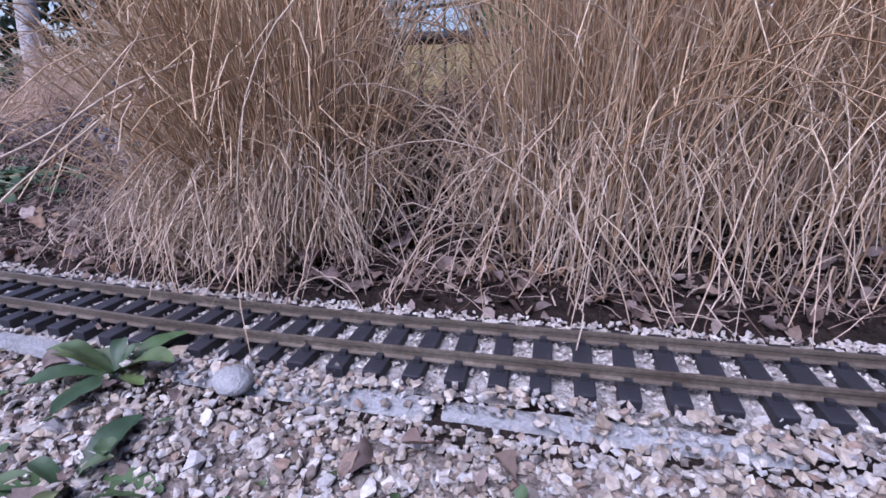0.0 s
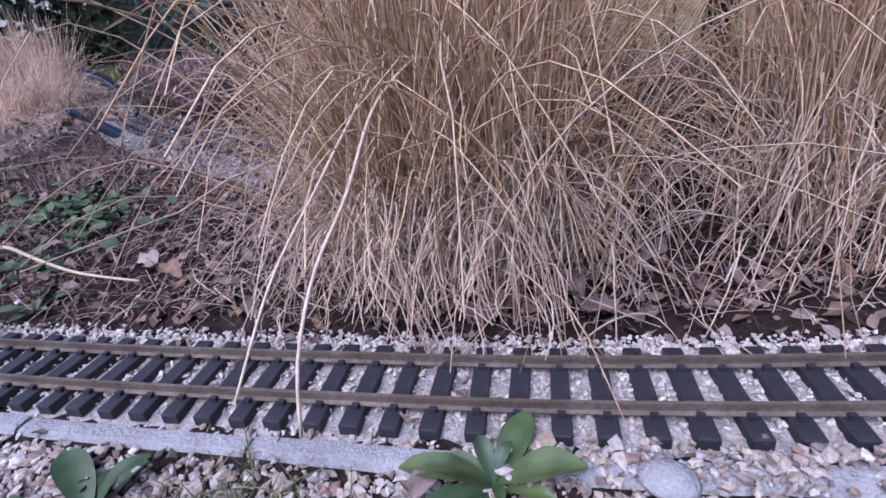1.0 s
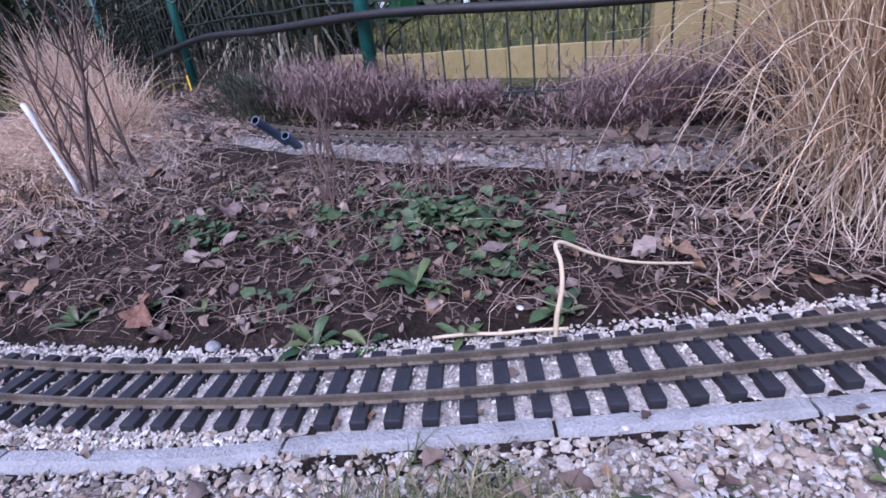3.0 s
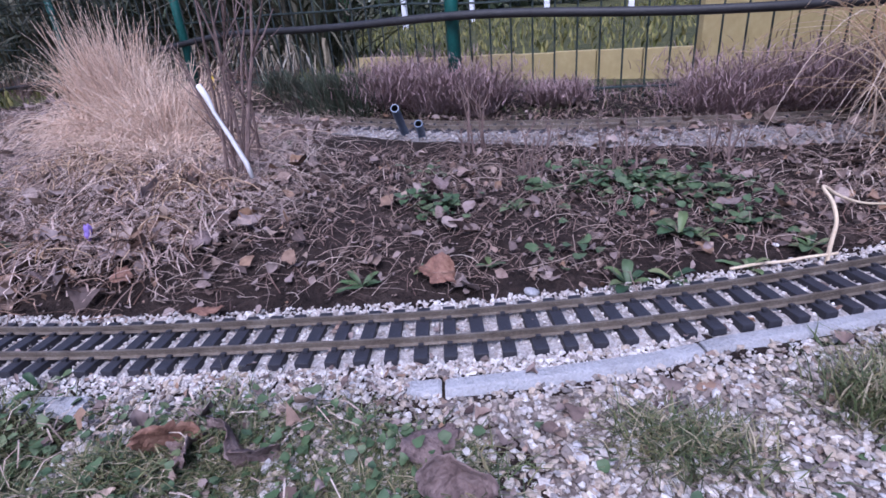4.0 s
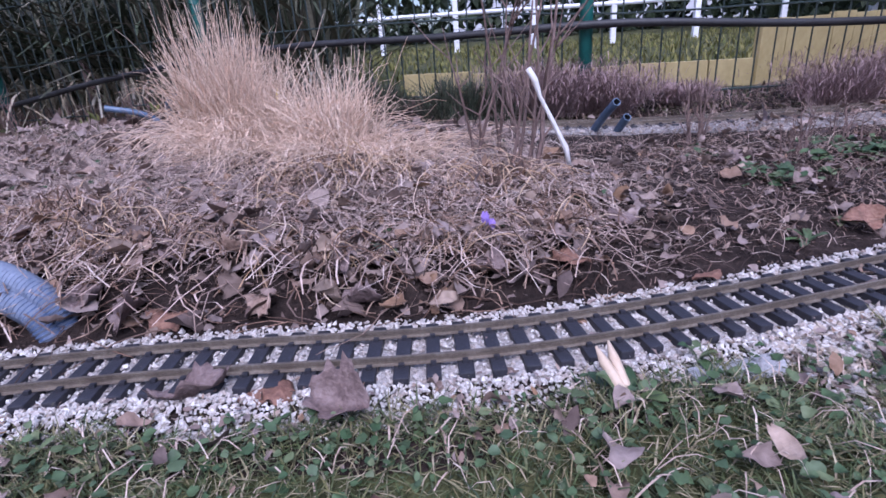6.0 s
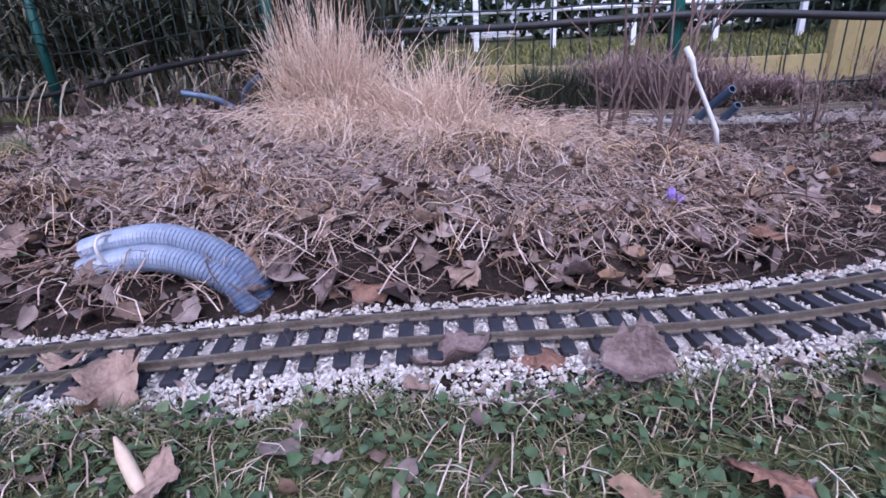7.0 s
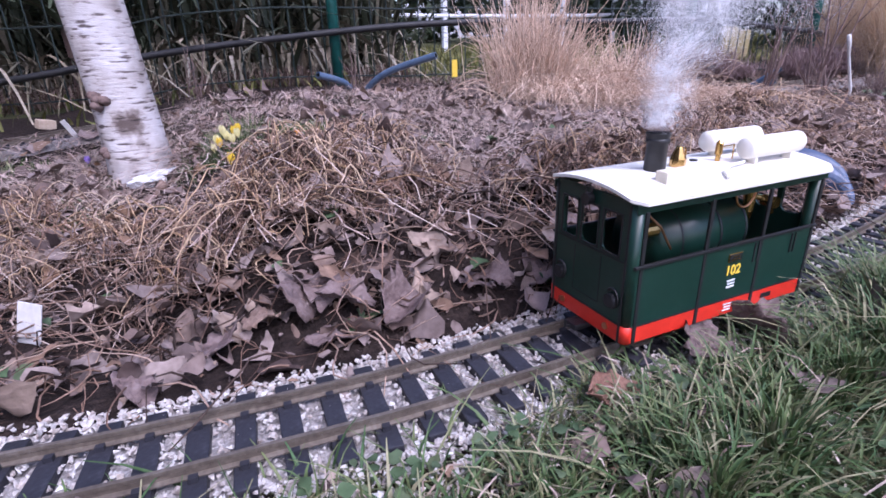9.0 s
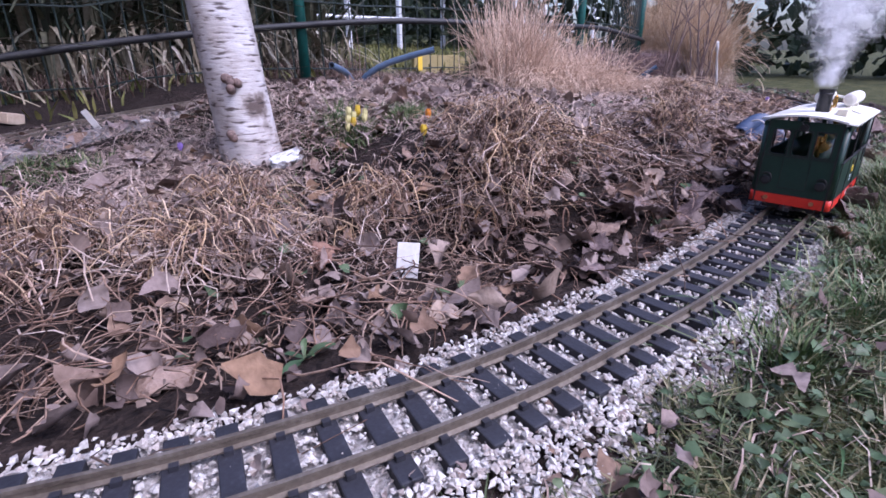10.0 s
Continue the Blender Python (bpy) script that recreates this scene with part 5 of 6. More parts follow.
HEAPS = [(-1.49, 0.63, 0.08, 0.045, 0.05), (-1.4, 0.68, 0.09, 0.055, 0.055), (-1.31, 0.6, 0.07, 0.04, 0.035), (-1.28, 0.8, 0.09, 0.07, 0.04), (-1.6, 0.77, 0.08, 0.05, 0.035), (-1.79, 0.81, 0.09, 0.06, 0.045), (-1.94, 0.95, 0.1, 0.08, 0.045), (-1.71, 0.93, 0.06, 0.05, 0.035), (-1.08, 0.56, 0.1, 0.04, 0.035), (-0.96, 0.58, 0.06, 0.04, 0.04),
         (-0.6, 0.54, 0.06, 0.035, 0.022), (-0.45, 0.52, 0.06, 0.03, 0.024), (-0.35, 0.5, 0.05, 0.03, 0.02), (-0.73, 0.62, 0.07, 0.05, 0.035), (-0.2, 0.53, 0.06, 0.03, 0.02), (-0.05, 0.54, 0.05, 0.03, 0.02), (-0.12, 0.7, 0.1, 0.05, 0.025), (-0.38, 0.75, 0.12, 0.07, 0.03)]


def stalks(name, label, p, length, mat, wide=(0.0008, 0.002), bits=5, hop=(0.0, 0.02), wiggle=0.35, bury=0.6, flat=False, kink=0.002):
    n = len(p)
    pile = heaped(p)
    root = np.column_stack([p, lay(p[:, 0], p[:, 1]) + rng.random(n) ** bury * (pile + 0.006)])
    u = np.linspace(0, 1, bits + 1)[None]
    rise = rng.uniform(*hop, n)[:, None] * 4 * u * (1 - u) + rng.normal(0, 0.006, n)[:, None] * u - (pile * rng.uniform(0, 0.5, n))[:, None] * u ** 2
    v, f = strands(root, rng.uniform(0, 2 * math.pi, n), rng.uniform(*length, n), rise, rng.uniform(*wide, n), rng, wiggle, bits, 0.4, kink, flat)
    return tagged(joined(name, v, f, mat, shade=True), label, "plant litter", kind="stuff")


def round_heaps(n):
    q = np.array(HEAPS)
    share = q[:, 2] * q[:, 3] * q[:, 4]
    q = q[rng.choice(len(q), n, p=share / share.sum())]
    return q[:, :2] + rng.normal(0, 0.6, (n, 2)) * q[:, 2:4]


stalks("straw_litter", "matted mauve-brown straw lying on the bed", sparse(zone(10500, -2.2, 0.12, 0.22, 0.85), 0.13), (0.03, 0.13), BEDSTRAW, (0.001, 0.0028), 4, (0, 0.012), 0.55, flat=True, kink=0.004)
stalks("pale_straw_litter", "pale straws strewn over the bed", sparse(zone(5600, -2.2, 0.15, 0.26, 0.95), 0.08), (0.03, 0.16), MAUVESTRAW, (0.001, 0.0024), 4, (0, 0.016), 0.25, flat=True)
stalks("tangled_stalks", "tangled tan stalks heaped beside the ballast", round_heaps(4200), (0.02, 0.075), TANGLE, (0.001, 0.0027), 7, (0.002, 0.028), 0.95, kink=0.009)
stalks("tangled_pale_stalks", "loops of pale dry stalks in the heap", round_heaps(800), (0.03, 0.11), STRAW, (0.0012, 0.0026), 8, (0.008, 0.04), 0.7, kink=0.007)
stalks("straw_mat", "flattened pinkish straw lying thick on the bed", zone(6500, -0.85, 0.06, 0.13, 0.68, 0.9), (0.03, 0.13), BEDSTRAW, (0.0012, 0.003), 4, (0, 0.016), 0.3, flat=True)
stalks("edge_stalks", "long bent stalks lying beside the ballast", zone(1700, -2.2, 0.0, 0.075, 0.34), (0.03, 0.15), TANGLE, (0.001, 0.0028), 8, (0.0, 0.022), 0.75, kink=0.008)


def back_bed(n):
    """Places on the far part of the bed, towards the second track."""
    return np.column_stack([rng.uniform(-2.4, -0.6, n), rng.uniform(0.95, 1.55, n)])


stalks("back_litter", "dull straw and stalks on the far part of the bed", back_bed(8000), (0.03, 0.11), BEDSTRAW, (0.001, 0.0028), 4, (0, 0.014), 0.35, flat=True)
p, d = scatter_along(FAR, 0.05, 0.4, 3600, (-1.0, 1.7))
stalks("fence_foot_litter", "dull stalks at the foot of the fence", p, (0.02, 0.09), LITTER, (0.001, 0.0028), 4, (0, 0.02), 0.35, flat=True)
stalks("bed_stalks", "thin dead stalks on the dark soil", zone(7000, 0.05, 2.1, 0.09, 0.55), (0.02, 0.09), LITTER, (0.0008, 0.002), 4, (0, 0.012), 0.4, flat=True)
stalks("bed_straw", "a few pale straws on the dark soil", zone(700, 0.0, 1.3, 0.09, 0.6), (0.02, 0.08), MAUVESTRAW, (0.0007, 0.0015), 4, (0, 0.015), 0.35)


def leaf_shapes(n, g, rows=7, cols=5, lobed=0.2):
    """Curled, folded sheets with a pointed, ragged outline: n different ones on one grid."""
    u = np.linspace(0, 1, rows)
    w = np.linspace(-1, 1, cols)
    prof = np.sin(math.pi * np.clip(u * 0.95 + 0.025, 0, 1)) ** 0.7
    out = np.zeros((n, rows, cols, 3))
    wide = g.uniform(0.2, 0.42, n)
    ragged = np.clip(1 + g.normal(0, lobed, (n, rows, 2)), 0.35, 1.5)
    skew = g.normal(0, 0.1, n)
    for j, q in enumerate(w):
        edge = ragged[:, :, 0 if q < 0 else 1] if abs(q) == 1 else 1.0
        out[:, :, j, 0] = wide[:, None] * prof[None] * q * edge + skew[:, None] * np.sin(u * math.pi)[None]
    out[:, :, :, 1] = u[None, :, None] - 0.5 + g.normal(0, 0.025, (n, rows, cols))
    curl, bend, twist, fold = g.normal(0.2, 1.2, n), g.normal(0.15, 0.5, n), g.normal(0, 0.8, n), g.normal(0.25, 0.4, n)
    x, y = out[..., 0], out[..., 1]
    wave = 0.07 * np.sin(g.uniform(5, 13, n)[:, None, None] * y + g.uniform(0, 6, n)[:, None, None]) * np.abs(w)[None, None]
    out[..., 2] = curl[:, None, None] * x ** 2 + bend[:, None, None] * y ** 2 + twist[:, None, None] * x * y + fold[:, None, None] * np.abs(x) + wave + g.normal(0, 0.02, x.shape)
    f = [(i * cols + j, i * cols + j + 1, i * cols + j + cols + 1, i * cols + j + cols) for i in range(rows - 1) for j in range(cols - 1)]
    return out.reshape(n, rows * cols, 3), f


def strewn_leaves(name, label, p, size, lift=(0.002, 0.016), tilt=0.7, mat=None, grid=(6, 5), small=1.8):
    n = len(p)
    sh, f = leaf_shapes(n, rng, *grid)
    sc = size[0] + (size[1] - size[0]) * rng.random(n) ** small
    place = np.column_stack([p, lay(p[:, 0], p[:, 1]) + 0.7 * heaped(p) + rng.uniform(*lift, n) + sc * 0.06])
    v, fs = repeat_shape(sh, f, place, turns_about(rng, n, tilt), sc)
    return tagged(joined(name, v, fs, mat or DEADLEAF, shade=True), label, "leaf litter", kind="stuff")


strewn_leaves("leaf_litter", "curled brown dead leaves over the bed", sparse(zone(2300, -2.2, 0.15, 0.14, 0.8), 0.3), (0.01, 0.04))
strewn_leaves("heap_leaves", "shrivelled leaves caught in the tangled stalks", round_heaps(900), (0.01, 0.034), (0.0, 0.02), 1.3)
strewn_leaves("shoulder_scraps", "brown leaf crumbs on the chippings", zone(900, -2.2, 0.4, -0.12, -0.045), (0.003, 0.012), (0.004, 0.008), 0.6, None, (4, 3))
strewn_leaves("leaf_drift", "drift of curled mauve dead leaves beside the ballast", np.concatenate([zone(480, -1.65, -0.0, 0.07, 0.26), zone(110, -2.1, -1.65, 0.07, 0.26)]), (0.012, 0.042), (0.002, 0.022), 0.9)
strewn_leaves("torn_leaves", "small torn leaf scraps on dark soil", zone(6500, -2.2, 2.0, 0.066, 0.5), (0.004, 0.018), (0.0, 0.006), 0.9, None, (4, 3))
strewn_leaves("back_leaves", "leaf scraps on the far part of the bed", back_bed(1100), (0.01, 0.045), (0.0, 0.01), 0.7, None, (4, 3))
p, d = scatter_along(FAR, 0.05, 0.36, 700, (-1.0, 1.7))
strewn_leaves("fence_foot_leaves", "leaf scraps at the foot of the fence", p, (0.008, 0.03), (0.0, 0.01), 0.7, None, (4, 3))
strewn_leaves("grass_foot_leaves", "torn leaves under the drooping grass", zone(1500, 0.95, 2.1, 0.08, 0.32), (0.005, 0.022), (0.0, 0.008), 0.9, None, (4, 3))
stalks("grass_foot_stalks", "broken dry blades under the drooping grass", zone(1500, 0.95, 2.1, 0.09, 0.34), (0.02, 0.1), MAUVESTRAW, (0.001, 0.0022), 5, (0, 0.018), 0.4, flat=True)
strewn_leaves("bed_leaves", "scattered dead leaves on the dark bed", zone(520, 0.05, 2.0, 0.085, 0.5), (0.012, 0.034))
strewn_leaves("lawn_leaves", "dead leaves caught in the lawn edge", zone(320, -2.2, 0.35, -0.32, -0.085), (0.01, 0.036), (0.004, 0.022), 0.9)
strewn_leaves("path_leaves", "leaf scraps on the gravel path", zone(420, 0.15, 1.9, -0.32, -0.09), (0.005, 0.024), (0.003, 0.012), 0.6)
strewn_leaves("ballast_leaves", "small leaf scraps between the sleepers", zone(170, -2.2, 1.4, -0.08, 0.085), (0.006, 0.018), (0.004, 0.008), 0.5)


def fallen_leaf(x, y, size, turn, tint, seed, lift=0.012, roll=0.35):
    g = np.random.default_rng(seed)
    sh, f = leaf_shapes(1, g, 15, 9, 0.14)
    v = sh[0] * size
    ob = joined("dead_leaf", v, [list(q) for q in f], tint, shade=True)
    ob.matrix_basis = Matrix.Translation((x, y, above(x, y) + lift)) @ Euler((roll * g.normal(), roll * g.normal(), turn)).to_matrix().to_4x4()
    m = ob.modifiers.new("thickness", "SOLIDIFY")
    m.thickness = 0.0005
    return tagged(ob, "single large curled brown dead leaf on the ground", "leaf", "large fallen leaves")


def leaf_tint(name, dark, mid, pale):
    """Leaf skin with finer veins than blotches."""
    return varied(name, [(0.3, dark), (0.5, mid), (0.72, pale)], 55, 0.7, bump=0.7, depth=0.003, fine=5)


LEAF_TINTS = [leaf_tint("mauve_brown_leaf", (0.06, 0.037, 0.034), (0.14, 0.097, 0.09), (0.23, 0.175, 0.165)), leaf_tint("russet_leaf", (0.09, 0.04, 0.027), (0.18, 0.09, 0.06), (0.27, 0.155, 0.105)), leaf_tint("tan_leaf", (0.13, 0.08, 0.06), (0.25, 0.17, 0.13), (0.34, 0.25, 0.2))]
BIG = [(-0.372, 0.304, 0.072, 1.4, 1, 0.006), (-0.702, 0.278, 0.055, 0.6, 2, 0.018), (-0.769, 0.313, 0.045, 1.4, 2, 0.016), (-0.853, 0.219, 0.060, 0.4, 0, 0.020), (-0.849, 0.212, 0.060, 0.9, 0, 0.018), (-1.191, 0.283, 0.050, 0.2, 0, 0.016), (-1.073, 0.615, 0.050, 0.4, 0, 0.020), (-1.021, 0.464, 0.045, 0.3, 0, 0.014), (-1.433, 0.488, 0.050, 1.2, 0, 0.014), (-1.300, 0.447, 0.050, 0.2, 0, 0.012), (-0.540, 0.512, 0.050, 0.7, 0, 0.020), (-0.708, 0.587, 0.040, 2.0, 2, 0.020), (-0.154, 0.477, 0.050, 1.1, 0, 0.014), (-0.232, 0.178, 0.050, 0.7, 1, 0.020),
       (-0.425, 0.303, 0.07, 1.7, 0, 0.006), (-0.283, 0.27, 0.055, 1.2, 0, 0.016), (0.426, 0.345, 0.05, 2.4, 0, 0.016), (0.355, 0.585, 0.05, 1.3, 1, 0.014),
       (0.293, 0.78, 0.045, 1.7, 0, 0.012), (0.03, 0.565, 0.045, 0.6, 0, 0.02), (-0.081, 0.525, 0.04, 1.9, 0, 0.018), (-0.05, 0.5, 0.045, 1.1, 1, 0.016), (-0.326, 0.486, 0.05, 0.4, 0, 0.02), (-0.295, 0.44, 0.045, 1.6, 0, 0.012), (-0.73, 0.575, 0.04, 2.1, 2, 0.02), (-0.58, 0.52, 0.045, 0.2, 2, 0.024),
       (-0.45, 0.505, 0.035, 1.3, 2, 0.03), (-0.61, 0.455, 0.055, 0.3, 0, 0.014), (-0.41, 0.45, 0.05, 0.5, 2, 0.014), (-0.515, 0.437, 0.05, 1.3, 1, 0.012), (-0.66, 0.65, 0.03, 0.2, 2, 0.02), (-0.56, 0.44, 0.05, 2.8, 0, 0.012), (-0.615, 0.18, 0.04, 0.1, 2, 0.02), (-0.9, 0.22, 0.045, 1.1, 0, 0.016),
       (-1.454, 0.487, 0.06, 2.0, 0, 0.02), (-1.421, 0.46, 0.05, 1.2, 0, 0.018), (-1.374, 0.44, 0.05, 2.0, 0, 0.016), (-1.489, 0.487, 0.045, 0.5, 2, 0.016), (-1.217, 0.434, 0.06, 0.25, 0, 0.012), (-1.788, 0.65, 0.045, 1.5, 2, 0.016), (-1.954, 0.622, 0.05, 1.3, 2, 0.014), (-1.73, 0.7, 0.045, 2.0, 1, 0.014),
       (-1.584, 0.464, 0.055, 0.3, 0, 0.012), (-1.526, 0.48, 0.045, 2.7, 0, 0.012), (-1.443, 0.438, 0.045, 1.5, 0, 0.012), (-1.283, 0.445, 0.05, 0.6, 0, 0.012), (-1.3, 0.266, 0.055, 1.1, 1, 0.008), (-1.3, 0.5, 0.03, 1.1, 2, 0.02), (-1.157, 0.483, 0.04, 0.4, 0, 0.012), (-1.004, 0.472, 0.05, 0.8, 0, 0.012), (-1.06, 0.45, 0.05, 2.2, 0, 0.012), (-1.12, 0.43, 0.05, 1.2, 0, 0.01), (-1.145, 0.272, 0.06, 0.6, 0, 0.018),
       (1.13, 0.982, 0.04, 0.3, 2, 0.012), (1.272, 1.06, 0.05, 0.7, 0, 0.016), (1.215, 0.995, 0.045, 0.2, 0, 0.012), (1.3, 1.047, 0.04, 2.0, 0, 0.012), (1.26, 1.17, 0.05, 0.5, 0, 0.03), (0.1, 0.475, 0.04, 2.0, 1, 0.012)]
for i, (x, y, s, a, k, h) in enumerate(BIG):
    fallen_leaf(x, y, s, a, LEAF_TINTS[k], 200 + i, h)

for i, (x, y, s, a, k, h) in enumerate(((0.215, 0.296, 0.055, 0.2, 1, 0.02), (0.235, 0.29, 0.05, 1.1, 0, 0.016), (0.27, 0.31, 0.05, 2.0, 0, 0.02), (0.297, 0.302, 0.052, 0.4, 0, 0.016), (0.458, 0.312, 0.06, 0.6, 0, 0.02))):
    fallen_leaf(x, y, s, a, LEAF_TINTS[k], 420 + i, h, 1.0)

# ---- lawn edge and tufts ----
EDGE_X, EDGE_D = [-2.3, -1.8, -1.6, -1.42, -1.28, -1.1, -0.9, -0.5, -0.25, 0.0, 0.3, 0.45], [-0.1, -0.092, -0.085, -0.066, -0.055, -0.052, -0.064, -0.1, -0.09, -0.085, -0.1, -0.15]


def grassy(n, x1=0.34, depth=0.26, power=1.4, gap=0.0):
    """Places on the lawn, from its ragged edge outwards."""
    i = rng.choice(np.where((TRACK[:, 0] > -2.3) & (TRACK[:, 0] < x1))[0], n)
    rag = 0.014 * wander(TRACK[i, 0], TRACK[i, 1], 30, 3.0) + 0.01 * wander(TRACK[i, 0], TRACK[i, 1], 90, 1.0)
    dd = np.interp(TRACK[i, 0], EDGE_X, EDGE_D) + rag - gap - depth * rng.random(n) ** power
    return TRACK[i] + np.stack([SEG[i, 1], -SEG[i, 0]], 1) * dd[:, None]


def lawn(name, label, p, high, wide, mat, reach=(0.004, 0.03), bits=2):
    n = len(p)
    root = np.column_stack([p, lay(p[:, 0], p[:, 1]) - 0.002])
    tall = 0.65 + 0.5 * wander(p[:, 0], p[:, 1], 22, 7.0)
    v, f = blades(root, rng.uniform(0, 6.28, n), rng.uniform(*high, n) * np.clip(tall, 0.35, 1.2), rng.uniform(*reach, n), rng.uniform(*wide, n), rng, bits, 0.3, 0.6)
    return tagged(joined(name, v, f, mat), label, "grass", kind="stuff")


lawn("lawn_grass", "short winter lawn grass along the ballast", grassy(40000), (0.008, 0.04), (0.0011, 0.0026), GRASS)
lawn("deep_lawn", "lawn reaching away from the track", zone(7000, -2.6, 0.3, -0.9, -0.3), (0.01, 0.04), (0.002, 0.004), GRASS)
lawn("lawn_edge_grass", "thin grass growing into the chippings", grassy(2200, 0.4, 0.03, 1.0, -0.02), (0.006, 0.024), (0.0009, 0.0018), GRASS)
PATCHES = ((0.82, 0.505, 0.03, 0.018, 1300, 0.05), (0.91, 0.52, 0.035, 0.018, 1100, 0.05), (0.76, 0.468, 0.022, 0.016, 700, 0.055), (0.62, 0.4, 0.03, 0.014, 800, 0.035), (0.6, 0.386, 0.018, 0.012, 400, 0.04), (0.37, 0.308, 0.035, 0.016, 800, 0.03), (0.28, 0.284, 0.04, 0.018, 1000, 0.03), (0.44, 0.33, 0.025, 0.014, 400, 0.025), (0.135, 0.25, 0.05, 0.022, 1300, 0.032), (1.235, 0.738, 0.035, 0.02, 600, 0.03))
for x, y, sx, sy, n, h in PATCHES:
    lawn("path_grass", "tuft of lawn grass growing in the gravel path", np.column_stack([rng.normal(x, sx, n), rng.normal(y, sy, n)]), (0.3 * h, 1.15 * h), (0.001, 0.0024), GRASS, (0.006, 0.035), 3)
stalks("lawn_straw", "straw-coloured bits lying in the lawn", grassy(1300), (0.012, 0.05), MAUVESTRAW, (0.0008, 0.0018), 3, (0.003, 0.02), 0.12, flat=True)
for i, (x, y, n, h, s) in enumerate([(-0.98, 0.205, 1500, 0.085, 0.034), (-1.07, 0.18, 1100, 0.075, 0.034), (-0.91, 0.19, 900, 0.075, 0.034), (-1.2, 0.215, 620, 0.05, 0.035), (-0.84, 0.18, 500, 0.06, 0.03), (-1.13, 0.2, 620, 0.06, 0.03), (-1.0, 0.14, 900, 0.07, 0.04), (-1.24, 0.19, 420, 0.06, 0.03), (-1.3, 0.19, 420, 0.055, 0.03), (-1.46, 0.215, 420, 0.05, 0.03), (-1.29, 0.222, 600, 0.045, 0.035), (-1.38, 0.225, 460, 0.04, 0.035), (-1.62, 0.27, 500, 0.04, 0.04), (-1.5, 0.245, 460, 0.04, 0.035), (-1.675, 0.95, 220, 0.05, 0.02), (-1.33, 0.96, 360, 0.05, 0.024), (-1.44, 0.99, 340, 0.04, 0.024)]):
    clump("grass_tuft", "lush green grass tuft at the lawn edge" if y < 0.5 else "fresh green grass tuft in the bed", "grass tuft", [(x, y)], n, (h * 0.4, h * 1.1), h * 0.6, (0.0014, 0.0032), LUSH, 300 + i, s, 4, 0.3, 0.5, "green grass tufts")


def low_leaves(name, label, p, size, mat, high=(0.004, 0.02), grid=(5, 5)):
    n = len(p)
    sh, f = leaf_shapes(n, rng, *grid, 0.08)
    sh = sh * np.array((1.5, 1, 0.7))
    place = np.column_stack([p, lay(p[:, 0], p[:, 1]) + rng.uniform(*high, n)])
    v, fs = repeat_shape(sh, f, place, turns_about(rng, n, 0.55), rng.uniform(*size, n))
    return tagged(joined(name, v, fs, mat, shade=True), label, "weeds", kind="stuff")


low_leaves("clover_patch", "low dark green clover leaves in the lawn", grassy(5200, 0.4, 0.2, 1.2, -0.004), (0.003, 0.0115), WEED, (0.002, 0.02), (4, 3))
low_leaves("weed_patch", "fresh green low weeds spreading on the soil", np.column_stack([rng.normal(0.6, 0.065, 300), rng.normal(0.86, 0.035, 300)]), (0.008, 0.021), WEED)
low_leaves("weed_patch", "scattered green weed seedlings on the soil", np.concatenate([np.column_stack([rng.normal(x, 0.025, n), rng.normal(y, 0.018, n)]) for x, y, n in ((0.31, 0.725, 55), (0.72, 0.78, 40), (0.45, 0.82, 16), (0.25, 0.86, 14), (0.5, 0.66, 12))]), (0.007, 0.02), WEED)
lawn("back_grass", "thin moss and grass by the second track", np.column_stack([rng.uniform(-2.3, -1.1, 5000), rng.uniform(1.12, 1.56, 5000)]), (0.006, 0.026), (0.0012, 0.0026), GRASS)
lawn("crocus_grass", "fresh green grass round the crocuses", np.concatenate([np.column_stack([rng.normal(x, a, n), rng.normal(y, b, n)]) for x, y, a, b, n in ((-1.42, 1.02, 0.05, 0.04, 1300), (-1.33, 0.96, 0.025, 0.02, 800), (-1.67, 0.95, 0.02, 0.02, 600), (-1.85, 1.3, 0.06, 0.03, 500))]), (0.015, 0.06), (0.0014, 0.003), LUSH, (0.004, 0.02), 3)
p, d = scatter_along(FAR, 0.06, 0.34, 2600, (-0.8, 1.4))
lawn("fence_foot_grass", "thin grass and moss at the foot of the fence", p, (0.008, 0.04), (0.0014, 0.003), GRASS)
low_leaves("path_weeds", "small weeds between the pebbles", zone(220, 0.3, 1.7, -0.32, -0.12), (0.004, 0.013), WEED)
low_leaves("bed_sprouts", "green sprouts under the litter", zone(150, -2.1, 0.1, 0.1, 0.7), (0.008, 0.02), WEED)

DOCK = varied("dock_leaf_green", [(0.3, (0.022, 0.05, 0.02)), (0.55, (0.055, 0.1, 0.04)), (0.75, (0.12, 0.16, 0.075))], 35, 0.5, bump=0.4, depth=0.0015, fine=5)


DOCKLEAF = pieces("dock_leaves", [(0.03, 0.065, 0.03), (0.07, 0.12, 0.045), (0.045, 0.085, 0.045), (0.12, 0.17, 0.06), (0.06, 0.1, 0.05), (0.17, 0.2, 0.09)], 0.5, 70, "object", bump=0.5, depth=0.002, spec=0.4)


